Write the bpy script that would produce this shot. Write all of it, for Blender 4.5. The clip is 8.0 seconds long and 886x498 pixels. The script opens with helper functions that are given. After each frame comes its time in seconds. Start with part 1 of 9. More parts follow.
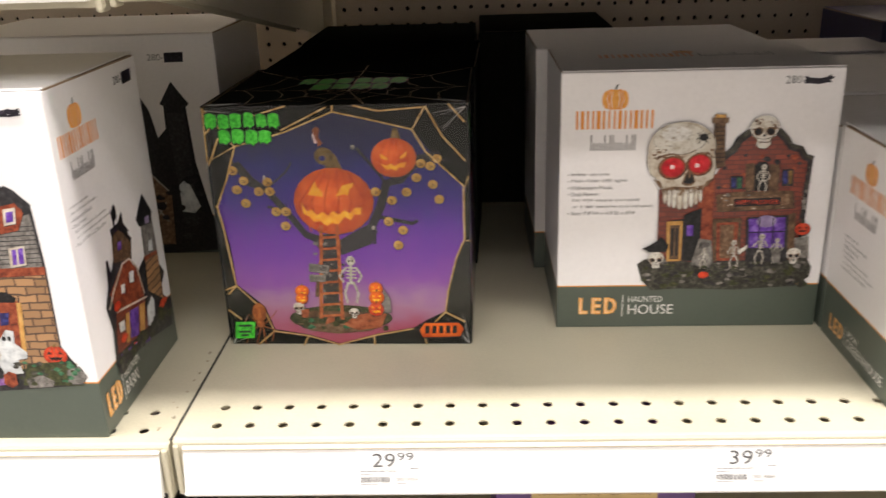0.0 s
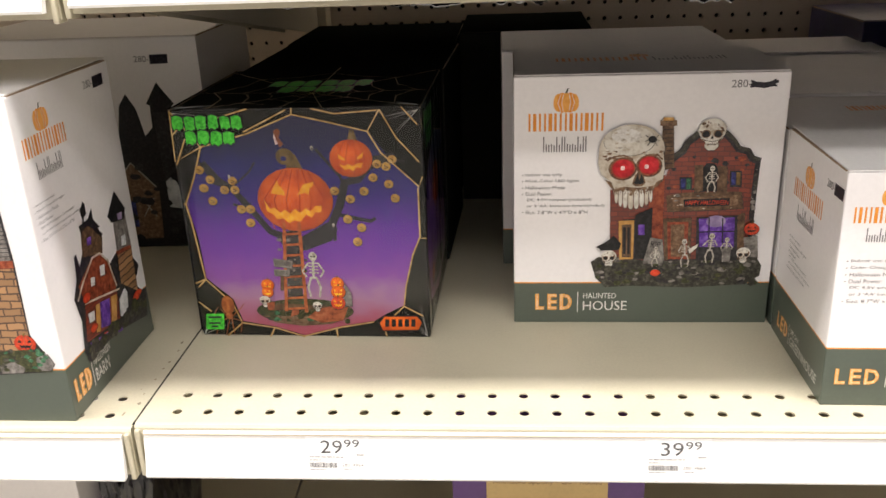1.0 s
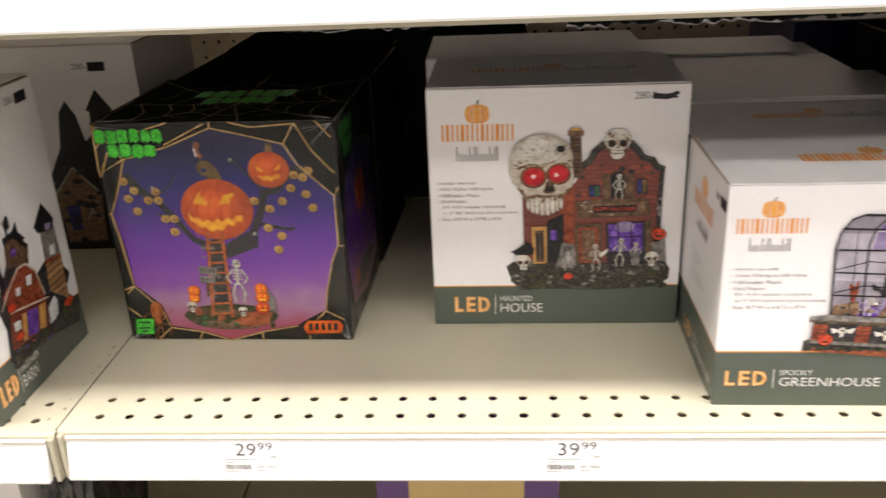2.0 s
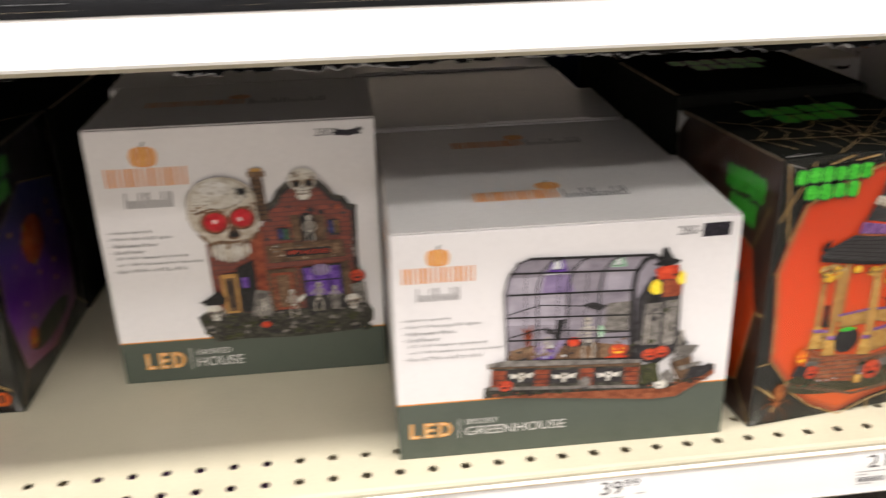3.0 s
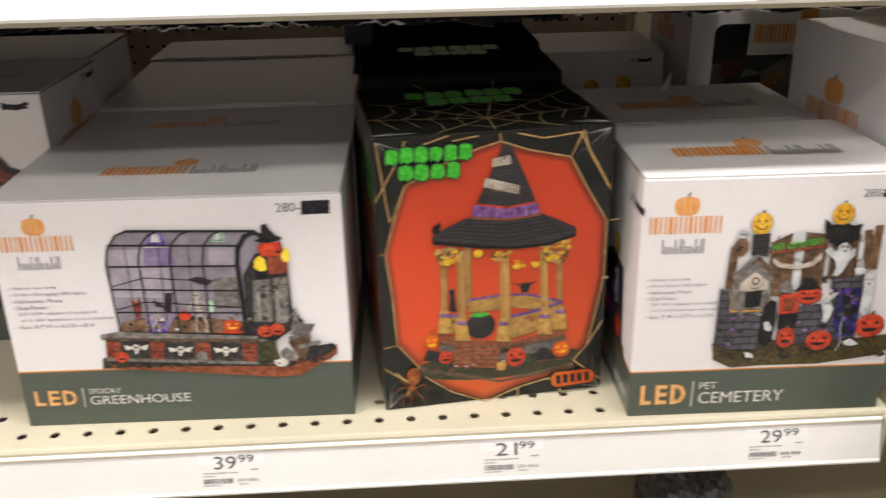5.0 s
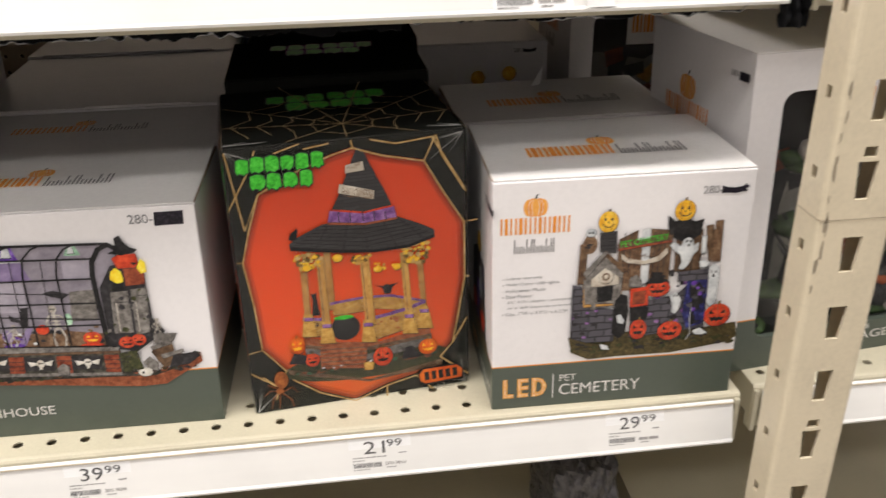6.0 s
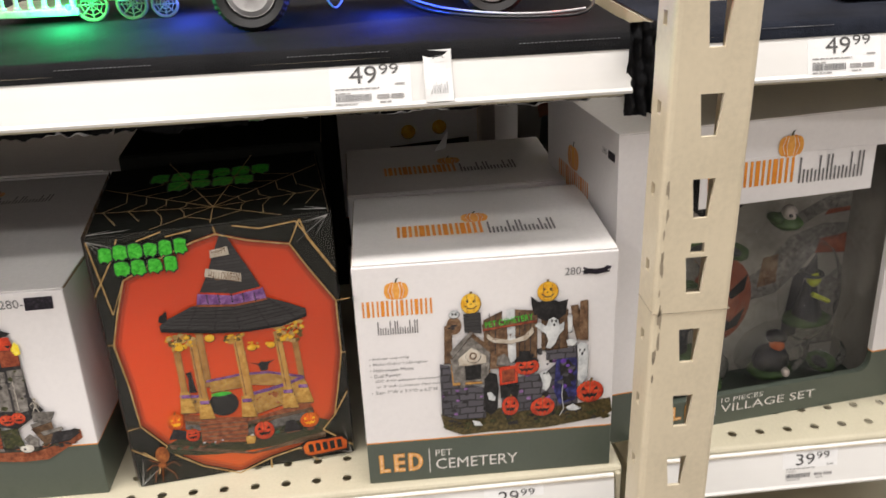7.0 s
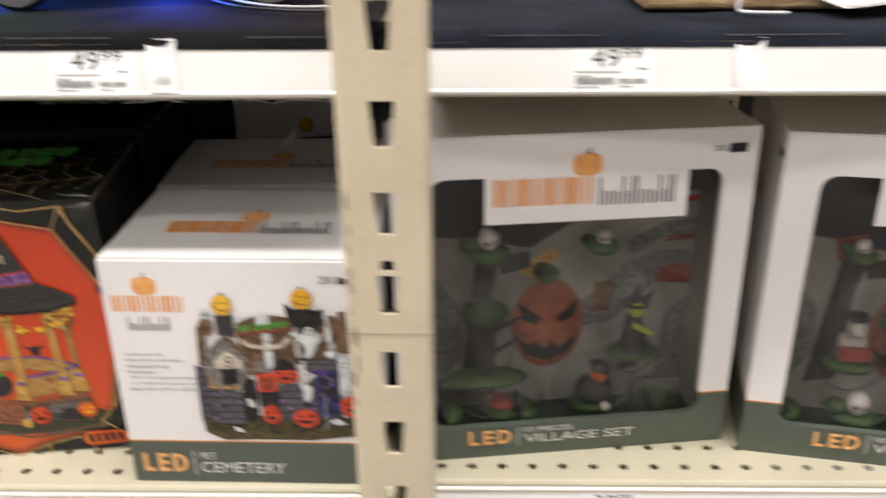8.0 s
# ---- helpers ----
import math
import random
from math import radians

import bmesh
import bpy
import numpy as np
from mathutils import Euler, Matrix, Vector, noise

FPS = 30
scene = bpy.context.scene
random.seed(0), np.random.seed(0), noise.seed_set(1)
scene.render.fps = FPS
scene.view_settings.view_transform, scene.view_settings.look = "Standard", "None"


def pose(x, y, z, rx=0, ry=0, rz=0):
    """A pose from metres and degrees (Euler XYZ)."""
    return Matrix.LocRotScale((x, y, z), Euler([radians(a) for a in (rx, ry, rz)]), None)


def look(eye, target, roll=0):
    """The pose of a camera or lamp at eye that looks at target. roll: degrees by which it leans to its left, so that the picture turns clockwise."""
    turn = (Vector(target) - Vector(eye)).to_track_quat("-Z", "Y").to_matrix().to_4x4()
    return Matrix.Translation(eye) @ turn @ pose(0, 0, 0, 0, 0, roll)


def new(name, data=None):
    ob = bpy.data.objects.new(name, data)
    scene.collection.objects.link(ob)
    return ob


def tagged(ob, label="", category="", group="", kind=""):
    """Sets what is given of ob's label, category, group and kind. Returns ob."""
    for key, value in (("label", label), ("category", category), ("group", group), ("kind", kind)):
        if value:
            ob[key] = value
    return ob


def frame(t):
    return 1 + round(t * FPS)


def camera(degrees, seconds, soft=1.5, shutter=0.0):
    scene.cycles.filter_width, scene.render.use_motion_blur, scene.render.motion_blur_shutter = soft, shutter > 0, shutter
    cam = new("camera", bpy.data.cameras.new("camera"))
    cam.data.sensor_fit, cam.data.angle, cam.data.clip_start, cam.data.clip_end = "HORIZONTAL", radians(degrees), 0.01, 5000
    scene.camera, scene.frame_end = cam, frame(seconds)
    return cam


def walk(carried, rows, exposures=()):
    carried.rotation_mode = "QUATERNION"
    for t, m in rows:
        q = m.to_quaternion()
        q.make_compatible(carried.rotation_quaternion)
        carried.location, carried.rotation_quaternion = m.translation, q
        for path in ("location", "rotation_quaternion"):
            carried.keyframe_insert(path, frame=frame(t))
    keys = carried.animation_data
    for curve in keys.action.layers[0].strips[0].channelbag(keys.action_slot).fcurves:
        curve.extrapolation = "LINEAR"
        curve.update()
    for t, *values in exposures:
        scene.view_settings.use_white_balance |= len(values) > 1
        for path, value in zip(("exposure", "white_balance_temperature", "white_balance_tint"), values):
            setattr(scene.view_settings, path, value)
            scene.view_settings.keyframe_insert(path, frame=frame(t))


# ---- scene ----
cam = camera(55.6, 8.0, shutter=0.5)
EXPOSURES = [(0.0, -0.18), (1.2, -0.20), (2.5, -0.38), (3.5, -0.62), (5.0, -0.74), (6.5, -0.86), (8.0, -0.82)]
PATH = [
    (0, (0.011, 0.003, 1.302), (-0.054, 1.868, 0.581), -1.7),
    (0.5, (0.067, -0.018, 1.309), (-0.025, 1.848, 0.596), -1.9),
    (1, (0.078, -0.02, 1.315), (-0.061, 1.835, 0.578), -2.1),
    (1.2, (0.087, -0.019, 1.322), (-0.072, 1.827, 0.57), -2.4),
    (2.3, (0.178, -0.035, 1.348), (0.114, 1.803, 0.563), -2.3),
    (2.5, (0.2, -0.027, 1.35), (0.231, 1.809, 0.558), -1.6),
    (3, (0.296, 0.031, 1.367), (0.519, 1.842, 0.55), -1.1),
    (3.5, (0.406, 0.033, 1.345), (0.689, 1.847, 0.552), -0.3),
    (4, (0.505, -0.001, 1.343), (0.626, 1.818, 0.521), -0.8),
    (4.5, (0.577, -0.011, 1.347), (0.618, 1.812, 0.525), -1.7),
    (5, (0.63, -0.012, 1.345), (0.716, 1.815, 0.536), -1.1),
    (5.2, (0.662, -0.01, 1.345), (0.741, 1.816, 0.531), -1.7),
    (6.3, (0.72, -0.029, 1.389), (0.967, 1.751, 0.511), -1.1),
    (6.5, (0.752, -0.037, 1.404), (0.999, 1.75, 0.542), -1.4),
    (7, (0.824, -0.016, 1.419), (0.969, 1.79, 0.572), -2.4),
    (7.5, (0.919, 0.013, 1.416), (0.912, 1.817, 0.551), -2.4),
    (7.7, (0.966, 0.017, 1.42), (0.943, 1.82, 0.554), -1.7),
    (8, (1.061, 0.006, 1.409), (1.023, 1.814, 0.554), -0.5),
]
walk(cam, [(t, look(eye, target, roll)) for t, eye, target, roll in PATH], EXPOSURES)

# ---- light: rows of ceiling tubes over the aisle, pale ceiling and floor that bounce it ----
world = bpy.data.worlds.new("store_air")
world.use_nodes = True
world.node_tree.nodes["Background"].inputs[0].default_value = (0.9, 0.95, 1.0, 1)
world.node_tree.nodes["Background"].inputs[1].default_value = 0.02
scene.world = world


def tube_row(y, watts, warm, length=6.0, width=0.22, x=0.1):
    lamp = bpy.data.lights.new("tube_row", "AREA")
    lamp.shape, lamp.size, lamp.size_y, lamp.energy, lamp.color = "RECTANGLE", length, width, watts, warm
    ob = new("tube_row", lamp)
    ob.matrix_world = pose(x, y, 3.47, 0, 0, 0)
    return ob


tube_row(0.17, 262, (1.0, 0.952, 0.925))
tube_row(-1.05, 85, (1.0, 0.952, 0.93), 6.0, 0.3)
tube_row(-2.0, 88, (1.0, 0.952, 0.93), 6.0, 0.3)

# ---- materials ----
def mat_base(name, colour, rough=0.5, metal=0.0, coat=0.0):
    m = bpy.data.materials.new(name)
    m.use_nodes = True
    b = m.node_tree.nodes["Principled BSDF"]
    b.inputs["Base Color"].default_value = (*colour, 1)
    b.inputs["Roughness"].default_value = rough
    b.inputs["Metallic"].default_value = metal
    b.inputs["Coat Weight"].default_value = coat
    b.inputs["Coat Roughness"].default_value = 0.12
    return m, m.node_tree, b


def noise_tex(t, scale, detail=4.0, rough=0.55, stretch=(1, 1, 1), coord="Object"):
    c, mp, n = t.nodes.new("ShaderNodeTexCoord"), t.nodes.new("ShaderNodeMapping"), t.nodes.new("ShaderNodeTexNoise")
    mp.inputs["Scale"].default_value = stretch
    n.inputs["Scale"].default_value, n.inputs["Detail"].default_value, n.inputs["Roughness"].default_value = scale, detail, rough
    t.links.new(c.outputs[coord], mp.inputs[0])
    t.links.new(mp.outputs[0], n.inputs["Vector"])
    return n.outputs["Fac"]


def ramp(t, fac, stops):
    r = t.nodes.new("ShaderNodeValToRGB")
    e = r.color_ramp.elements
    while len(e) < len(stops):
        e.new(0.5)
    for el, (p, c) in zip(e, stops):
        el.position, el.color = p, (*c, 1)
    t.links.new(fac, r.inputs[0])
    return r.outputs[0]


def mul(c, k):
    return tuple(min(1.0, v * k) for v in c)


def surface(name, colour, rough=0.5, metal=0.0, coat=0.0, big=6.0, fine=160.0, vary=0.14, bump=0.05, stretch=(1, 1, 1), dark=None, spec=0.5):
    """A worn surface: soft stains at one scale, grain at another, fine relief."""
    m, t, b = mat_base(name, colour, rough, metal, coat)
    b.inputs["Specular IOR Level"].default_value = spec
    n1, n2 = noise_tex(t, big, 5.0), noise_tex(t, fine, 3.0, 0.6, stretch)
    add = t.nodes.new("ShaderNodeMath")
    add.operation = "MULTIPLY_ADD"
    add.inputs[1].default_value, add.inputs[2].default_value = 0.35, 0.0
    t.links.new(n2, add.inputs[0])
    mix = t.nodes.new("ShaderNodeMath")
    mix.operation = "MULTIPLY_ADD"
    mix.inputs[1].default_value = 0.65
    t.links.new(n1, mix.inputs[0])
    t.links.new(add.outputs[0], mix.inputs[2])
    lo = dark or mul(colour, 1 - 2 * vary)
    col = ramp(t, mix.outputs[0], [(0.3, lo), (0.52, colour), (0.75, mul(colour, 1 + vary))])
    t.links.new(col, b.inputs["Base Color"])
    rr = t.nodes.new("ShaderNodeMapRange")
    rr.inputs["To Min"].default_value, rr.inputs["To Max"].default_value = max(0.05, rough - 0.12), min(1.0, rough + 0.12)
    t.links.new(n1, rr.inputs["Value"])
    t.links.new(rr.outputs[0], b.inputs["Roughness"])
    if bump:
        bp = t.nodes.new("ShaderNodeBump")
        bp.inputs["Strength"].default_value, bp.inputs["Distance"].default_value = bump, 0.002
        t.links.new(n2, bp.inputs["Height"])
        t.links.new(bp.outputs[0], b.inputs["Normal"])
    return m


BEIGE = surface("beige_shelf_paint", (0.51, 0.468, 0.345), 0.42, big=9, fine=420, vary=0.07, bump=0.03)
UPRIGHT = surface("beige_upright_paint", (0.64, 0.56, 0.41), 0.38, big=14, fine=260, vary=0.08, bump=0.04)
SCUFF = surface("scuffed_grey_brown", (0.30, 0.25, 0.18), 0.7, big=60, fine=500, vary=0.3)
PEG = surface("beige_hardboard", (0.62, 0.53, 0.43), 0.6, big=5, fine=300, vary=0.08)
# near-black colour that stands in for shade in holes and the shelf joint
HOLE_SHADE = surface("painted_cavity_shade", (0.02, 0.018, 0.015), 0.9)
RAIL = surface("white_price_rail", (0.80, 0.79, 0.76), 0.22, coat=0.4, big=7, fine=40, vary=0.05, bump=0.02, stretch=(0.05, 1, 1))
RAIL_EDGE = surface("cream_rail_edge", (0.50, 0.42, 0.29), 0.4, vary=0.08)
CARD = surface("white_carton_card", (0.80, 0.775, 0.77), 0.36, coat=0.12, big=8, fine=240, vary=0.035, bump=0.02)
CARD_TOP = surface("white_carton_top", (0.76, 0.735, 0.71), 0.4, coat=0.1, big=8, fine=240, vary=0.05, bump=0.03)
GREEN = surface("grey_green_print", (0.075, 0.092, 0.072), 0.34, coat=0.2, big=14, fine=300, vary=0.06, bump=0.02)
KRAFT = surface("raw_brown_card", (0.30, 0.21, 0.13), 0.8, big=30, fine=300, vary=0.15)
BLACK_CARD = surface("black_glossy_card", (0.016, 0.0165, 0.014), 0.34, coat=0.0, big=10, fine=200, vary=0.15, bump=0.01, spec=0.0)
NAVY_CARD = surface("navy_card", (0.02, 0.018, 0.07), 0.35, coat=0.3, big=20, fine=200, vary=0.2)
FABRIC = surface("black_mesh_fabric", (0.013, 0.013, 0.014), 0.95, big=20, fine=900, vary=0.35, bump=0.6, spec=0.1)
FABRIC_EDGE = surface("frayed_grey_fabric", (0.22, 0.22, 0.23), 0.9, big=90, fine=700, vary=0.45, bump=0.5)
FLOOR = surface("store_floor_vinyl", (0.46, 0.43, 0.385), 0.3, coat=0.2, big=1.5, fine=60, vary=0.07)
CEIL = surface("white_ceiling_board", (0.45, 0.44, 0.43), 0.9, big=2, fine=60, vary=0.05)
WALL = surface("pale_store_wall", (0.50, 0.48, 0.465), 0.8, big=2, fine=60, vary=0.05)
PAPER = surface("white_label_paper", (0.82, 0.82, 0.81), 0.5, big=30, fine=300, vary=0.03, bump=0.02)
FABRIC_BLUE = surface("dark_slate_fabric", (0.019, 0.022, 0.032), 0.95, big=20, fine=900, vary=0.35, bump=0.6, spec=0.1)
PURPLE_CARD = surface("purple_card", (0.085, 0.022, 0.16), 0.4, coat=0.2, big=18, fine=200, vary=0.12)
SIGN_PAPER = surface("buff_sign_paper", (0.56, 0.40, 0.17), 0.7, big=20, fine=260, vary=0.08)
RUBBER = surface("black_rubber", (0.015, 0.015, 0.015), 0.6, big=60, fine=500, vary=0.3, bump=0.2)
CHROME = surface("silver_plastic", (0.70, 0.69, 0.68), 0.3, metal=0.25, big=40, fine=300, vary=0.1)
TRUCK_RED = surface("red_toy_paint", (0.42, 0.045, 0.02), 0.3, coat=0.5, big=30, fine=300, vary=0.15)
RESIN = surface("brown_painted_resin", (0.13, 0.075, 0.035), 0.6, big=120, fine=700, vary=0.35, bump=0.4)
BONE = surface("bone_painted_resin", (0.52, 0.45, 0.40), 0.55, big=120, fine=700, vary=0.25, bump=0.3)
RESIN_GREEN = surface("green_painted_resin", (0.045, 0.085, 0.02), 0.6, big=200, fine=800, vary=0.45, bump=0.5)
RESIN_BLACK = surface("black_painted_resin", (0.016, 0.015, 0.018), 0.45, big=160, fine=700, vary=0.4, bump=0.4)
RESIN_ORANGE = surface("orange_painted_resin", (0.52, 0.11, 0.02), 0.45, big=120, fine=600, vary=0.3, bump=0.3)
RESIN_YELLOW = surface("lime_painted_resin", (0.45, 0.48, 0.04), 0.5, big=150, fine=600, vary=0.3, bump=0.3)
RESIN_RED = surface("red_painted_resin", (0.30, 0.03, 0.02), 0.5, big=120, fine=600, vary=0.3, bump=0.3)
LINER = surface("grey_inner_card", (0.31, 0.285, 0.245), 0.55, big=12, fine=160, vary=0.2)
BARK = surface("pale_log_resin", (0.34, 0.23, 0.12), 0.7, big=60, fine=300, vary=0.35, bump=0.5, stretch=(0.2, 1, 1))
CABLE = surface("black_cable", (0.02, 0.02, 0.022), 0.35, big=60, fine=400, vary=0.2)
WHITE_CABLE = surface("white_cable", (0.6, 0.6, 0.62), 0.4, big=60, fine=400, vary=0.1)
BAG_DARK = surface("black_plastic_bag", (0.012, 0.012, 0.013), 0.2, coat=0.4, big=40, fine=200, vary=0.4, bump=0.3)
BAG_GREY = surface("silver_black_tinsel", (0.11, 0.105, 0.11), 0.3, metal=0.3, big=90, fine=260, vary=0.45, bump=0.6)


def clear_film(name, tint=(0.92, 0.93, 0.93), rough=0.08, scale=26.0, creases=0.5, glare=0.045, stretch=(1, 1, 1), ior=1.5):
    """Clear blister film: mostly see-through, with gloss that follows its creases."""
    m = bpy.data.materials.new(name)
    m.use_nodes = True
    t = m.node_tree
    b = t.nodes["Principled BSDF"]
    b.inputs["Base Color"].default_value, b.inputs["Roughness"].default_value = (0.5, 0.5, 0.5, 1), rough
    tr, mx = t.nodes.new("ShaderNodeBsdfTransparent"), t.nodes.new("ShaderNodeMixShader")
    tr.inputs[0].default_value = (*tint, 1)
    gl = t.nodes.new("ShaderNodeBsdfGlossy")
    gl.inputs["Roughness"].default_value = rough
    lw = t.nodes.new("ShaderNodeFresnel")
    lw.inputs["IOR"].default_value = ior
    n = noise_tex(t, scale, 3.0, 0.5, stretch)
    bp = t.nodes.new("ShaderNodeBump")
    bp.inputs["Strength"].default_value, bp.inputs["Distance"].default_value = creases, 0.012
    t.links.new(n, bp.inputs["Height"])
    t.links.new(bp.outputs[0], gl.inputs["Normal"])
    t.links.new(bp.outputs[0], lw.inputs["Normal"])
    t.links.new(lw.outputs[0], mx.inputs[0])
    t.links.new(tr.outputs[0], mx.inputs[1])
    t.links.new(gl.outputs[0], mx.inputs[2])
    # faint grey diffuse veil, painted haze in place of glare off the film
    haze, veil = t.nodes.new("ShaderNodeBsdfDiffuse"), t.nodes.new("ShaderNodeMixShader")
    haze.inputs[0].default_value, veil.inputs[0].default_value = (0.5, 0.5, 0.5, 1), glare
    t.links.new(mx.outputs[0], veil.inputs[1])
    t.links.new(haze.outputs[0], veil.inputs[2])
    t.links.new(veil.outputs[0], t.nodes["Material Output"].inputs[0])
    return m


FILM = clear_film("clear_blister_film", rough=0.15, scale=30.0, creases=0.9, glare=0.010, ior=1.45)
WRAP = clear_film("shrink_wrap_film", (0.95, 0.96, 0.95), 0.10, 30.0, 0.5, 0.006, (1, 1, 0.25))


def glow(name, colour, strength):
    m = bpy.data.materials.new(name)
    m.use_nodes = True
    b = m.node_tree.nodes["Principled BSDF"]
    b.inputs["Base Color"].default_value, b.inputs["Emission Color"].default_value, b.inputs["Emission Strength"].default_value = (*colour, 1), (*colour, 1), strength
    return m


CREASE_GLINT = surface("crease_glint", (0.42, 0.42, 0.40), 0.25, vary=0.1)
LED_GREEN, LED_BLUE, LED_RED = glow("green_led", (0.02, 1.0, 0.25), 12), glow("blue_led", (0.03, 0.06, 1.0), 14), glow("red_led", (1.0, 0.05, 0.03), 8)

# ---- building helpers ----
def mesh_of(bm, name, mats, smooth=False):
    me = bpy.data.meshes.new(name)
    bm.to_mesh(me)
    bm.free()
    for m in (mats if isinstance(mats, (list, tuple)) else [mats]):
        me.materials.append(m)
    if smooth:
        for p in me.polygons:
            p.use_smooth = True
    return me


def thing(name, m, label, category, group="", kind=""):
    ob = new(name)
    ob.empty_display_size = 0.02
    ob.matrix_world = m
    return tagged(ob, label, category, group, kind)


def part(name, bm, mats, parent, label="", m=None, smooth=False):
    """One mesh object under a thing or under a part, in the parent's own axes."""
    ob = new(name, bm if isinstance(bm, bpy.types.Mesh) else mesh_of(bm, name, mats, smooth))
    ob.parent = parent
    if m is not None:
        ob.matrix_local = m
    return tagged(ob, label)


def add_box(bm, x0, y0, z0, x1, y1, z1, bevel=0.0, mat=0, segs=2):
    r = bmesh.ops.create_cube(bm, size=1)
    vs = r["verts"]
    for v in vs:
        v.co = Vector(((x0 + x1) / 2 + v.co.x * (x1 - x0), (y0 + y1) / 2 + v.co.y * (y1 - y0), (z0 + z1) / 2 + v.co.z * (z1 - z0)))
    fs = {f for v in vs for f in v.link_faces}
    for f in fs:
        f.material_index = mat
    if bevel:
        es = list({e for v in vs for e in v.link_edges})
        r = bmesh.ops.bevel(bm, geom=es, offset=bevel, segments=segs, affect="EDGES", profile=0.6)
        for f in r["faces"]:
            f.material_index = mat
    return vs


def box_bm(*a, **k):
    bm = bmesh.new()
    add_box(bm, *a, **k)
    return bm


def add_cyl(bm, p, q, r0, r1=None, segs=16, mat=0, caps=True):
    p, q = Vector(p), Vector(q)
    d = q - p
    m = Matrix.Translation((p + q) / 2) @ d.to_track_quat("Z", "Y").to_matrix().to_4x4()
    r = bmesh.ops.create_cone(bm, cap_ends=caps, segments=segs, radius1=r0, radius2=r0 if r1 is None else r1, depth=d.length, matrix=m)
    for v in r["verts"]:
        for f in v.link_faces:
            f.material_index = mat
    return r["verts"]


def add_ball(bm, c, rad, mat=0, u=16, v=10):
    rad = (rad, rad, rad) if isinstance(rad, (int, float)) else rad
    r = bmesh.ops.create_uvsphere(bm, u_segments=u, v_segments=v, radius=1, matrix=Matrix.Translation(c) @ Matrix.Diagonal((*rad, 1)))
    for w in r["verts"]:
        for f in w.link_faces:
            f.material_index = mat
            f.smooth = True
    return r["verts"]


def profile_bm(pts, x0, x1, mat=0):
    """A closed outline in y, z pulled along x."""
    bm = bmesh.new()
    a = [bm.verts.new((x0, y, z)) for y, z in pts]
    b = [bm.verts.new((x1, y, z)) for y, z in pts]
    n = len(pts)
    for i in range(n):
        bm.faces.new((a[i], b[i], b[(i + 1) % n], a[(i + 1) % n]))
    bm.faces.new(a[::-1])
    bm.faces.new(b)
    bmesh.ops.recalc_face_normals(bm, faces=bm.faces[:])
    return bm


def lerp(a, b, k):
    return a + (b - a) * k


def perforated(x0, x1, y0, y1, holes_x, holes_y, radius, thick, segs=16):
    """A flat sheet in x, y with round holes through it, hole by hole a ring of quads; z = 0 is its face."""
    bm = bmesh.new()
    xs = [x0] + [(a + b) / 2 for a, b in zip(holes_x, holes_x[1:])] + [x1]
    ys = [y0] + [(a + b) / 2 for a, b in zip(holes_y, holes_y[1:])] + [y1]
    for i, hx in enumerate(holes_x):
        for j, hy in enumerate(holes_y):
            l, r, d, u = xs[i], xs[i + 1], ys[j], ys[j + 1]
            ring, out, low = [], [], []
            for k in range(segs):
                a = 2 * math.pi * k / segs + math.pi / 4
                c, s = math.cos(a), math.sin(a)
                q = 1 / max(abs(c), abs(s))
                ex, ey = c * q, s * q
                ring.append(bm.verts.new((hx + radius * c, hy + radius * s, 0)))
                low.append(bm.verts.new((hx + radius * c, hy + radius * s, -thick)))
                out.append(bm.verts.new((hx + ex * (r - hx if ex > 0 else hx - l), hy + ey * (u - hy if ey > 0 else hy - d), 0)))
            for k in range(segs):
                n = (k + 1) % segs
                bm.faces.new((ring[k], out[k], out[n], ring[n]))
                bm.faces.new((low[k], ring[k], ring[n], low[n]))
    return bm


# ---- the store round the aisle ----
INCH = 0.0254
SHELF_Z = 0.95
PEG_Y = 1.392


def slab(name, label, x0, y0, z0, x1, y1, z1, m):
    ob = new(name, mesh_of(box_bm(x0, y0, z0, x1, y1, z1), name, m))
    return tagged(ob, label, name.split("_")[0], kind="structure")


slab("floor", "pale beige vinyl store floor", -5, -2.6, -0.1, 6, 1.6, 0, FLOOR)
slab("ceiling", "white board store ceiling", -5, -2.6, 3.6, 6, 1.6, 3.7, CEIL)
# unseen stand-in for the opposite shelving, set close to bounce light onto the fronts
slab("wall_south", "unseen pale wall added across the aisle to bounce light back", -5, -2.7, 0, 6, -2.6, 3.6, WALL)
slab("wall_north", "plain wall behind the shelving", -5, 1.6, 0, 6, 1.7, 3.6, WALL)
slab("wall_west", "plain pale store wall", -5.1, -2.6, 0, -5, 1.6, 3.6, WALL)
slab("wall_east", "plain pale store wall", 6, -2.6, 0, 6.1, 1.6, 3.6, WALL)

# perforated back board of the shelving
board = thing("pegboard", pose(0, PEG_Y, 0), "beige perforated hardboard back panel behind the shelves", "pegboard", kind="structure")
px = [-0.1846 - 36 * INCH + INCH * i for i in range(104)]
pz = [1.0 + INCH * i for i in range(18)]
bm = perforated(px[0] - INCH / 2, px[-1] + INCH / 2, 0.95, pz[-1] + INCH / 2, px, pz, 0.0036, 0.006, 8)
part("panel", bm, PEG, board, m=pose(0, 0, 0, 90, 0, 0))
# near-black sheet that paints the shade behind the holes
part("shade_backing", box_bm(-1.2, 0.012, 0.1, 1.8, 0.02, 2.2), HOLE_SHADE, board)
part("lower_panel", box_bm(-1.2, -0.004, 0.1, 1.8, 0.004, 0.95), PEG, board)
part("upper_panel", box_bm(-1.2, -0.004, pz[-1] + INCH / 2, 1.8, 0.004, 2.2), PEG, board)


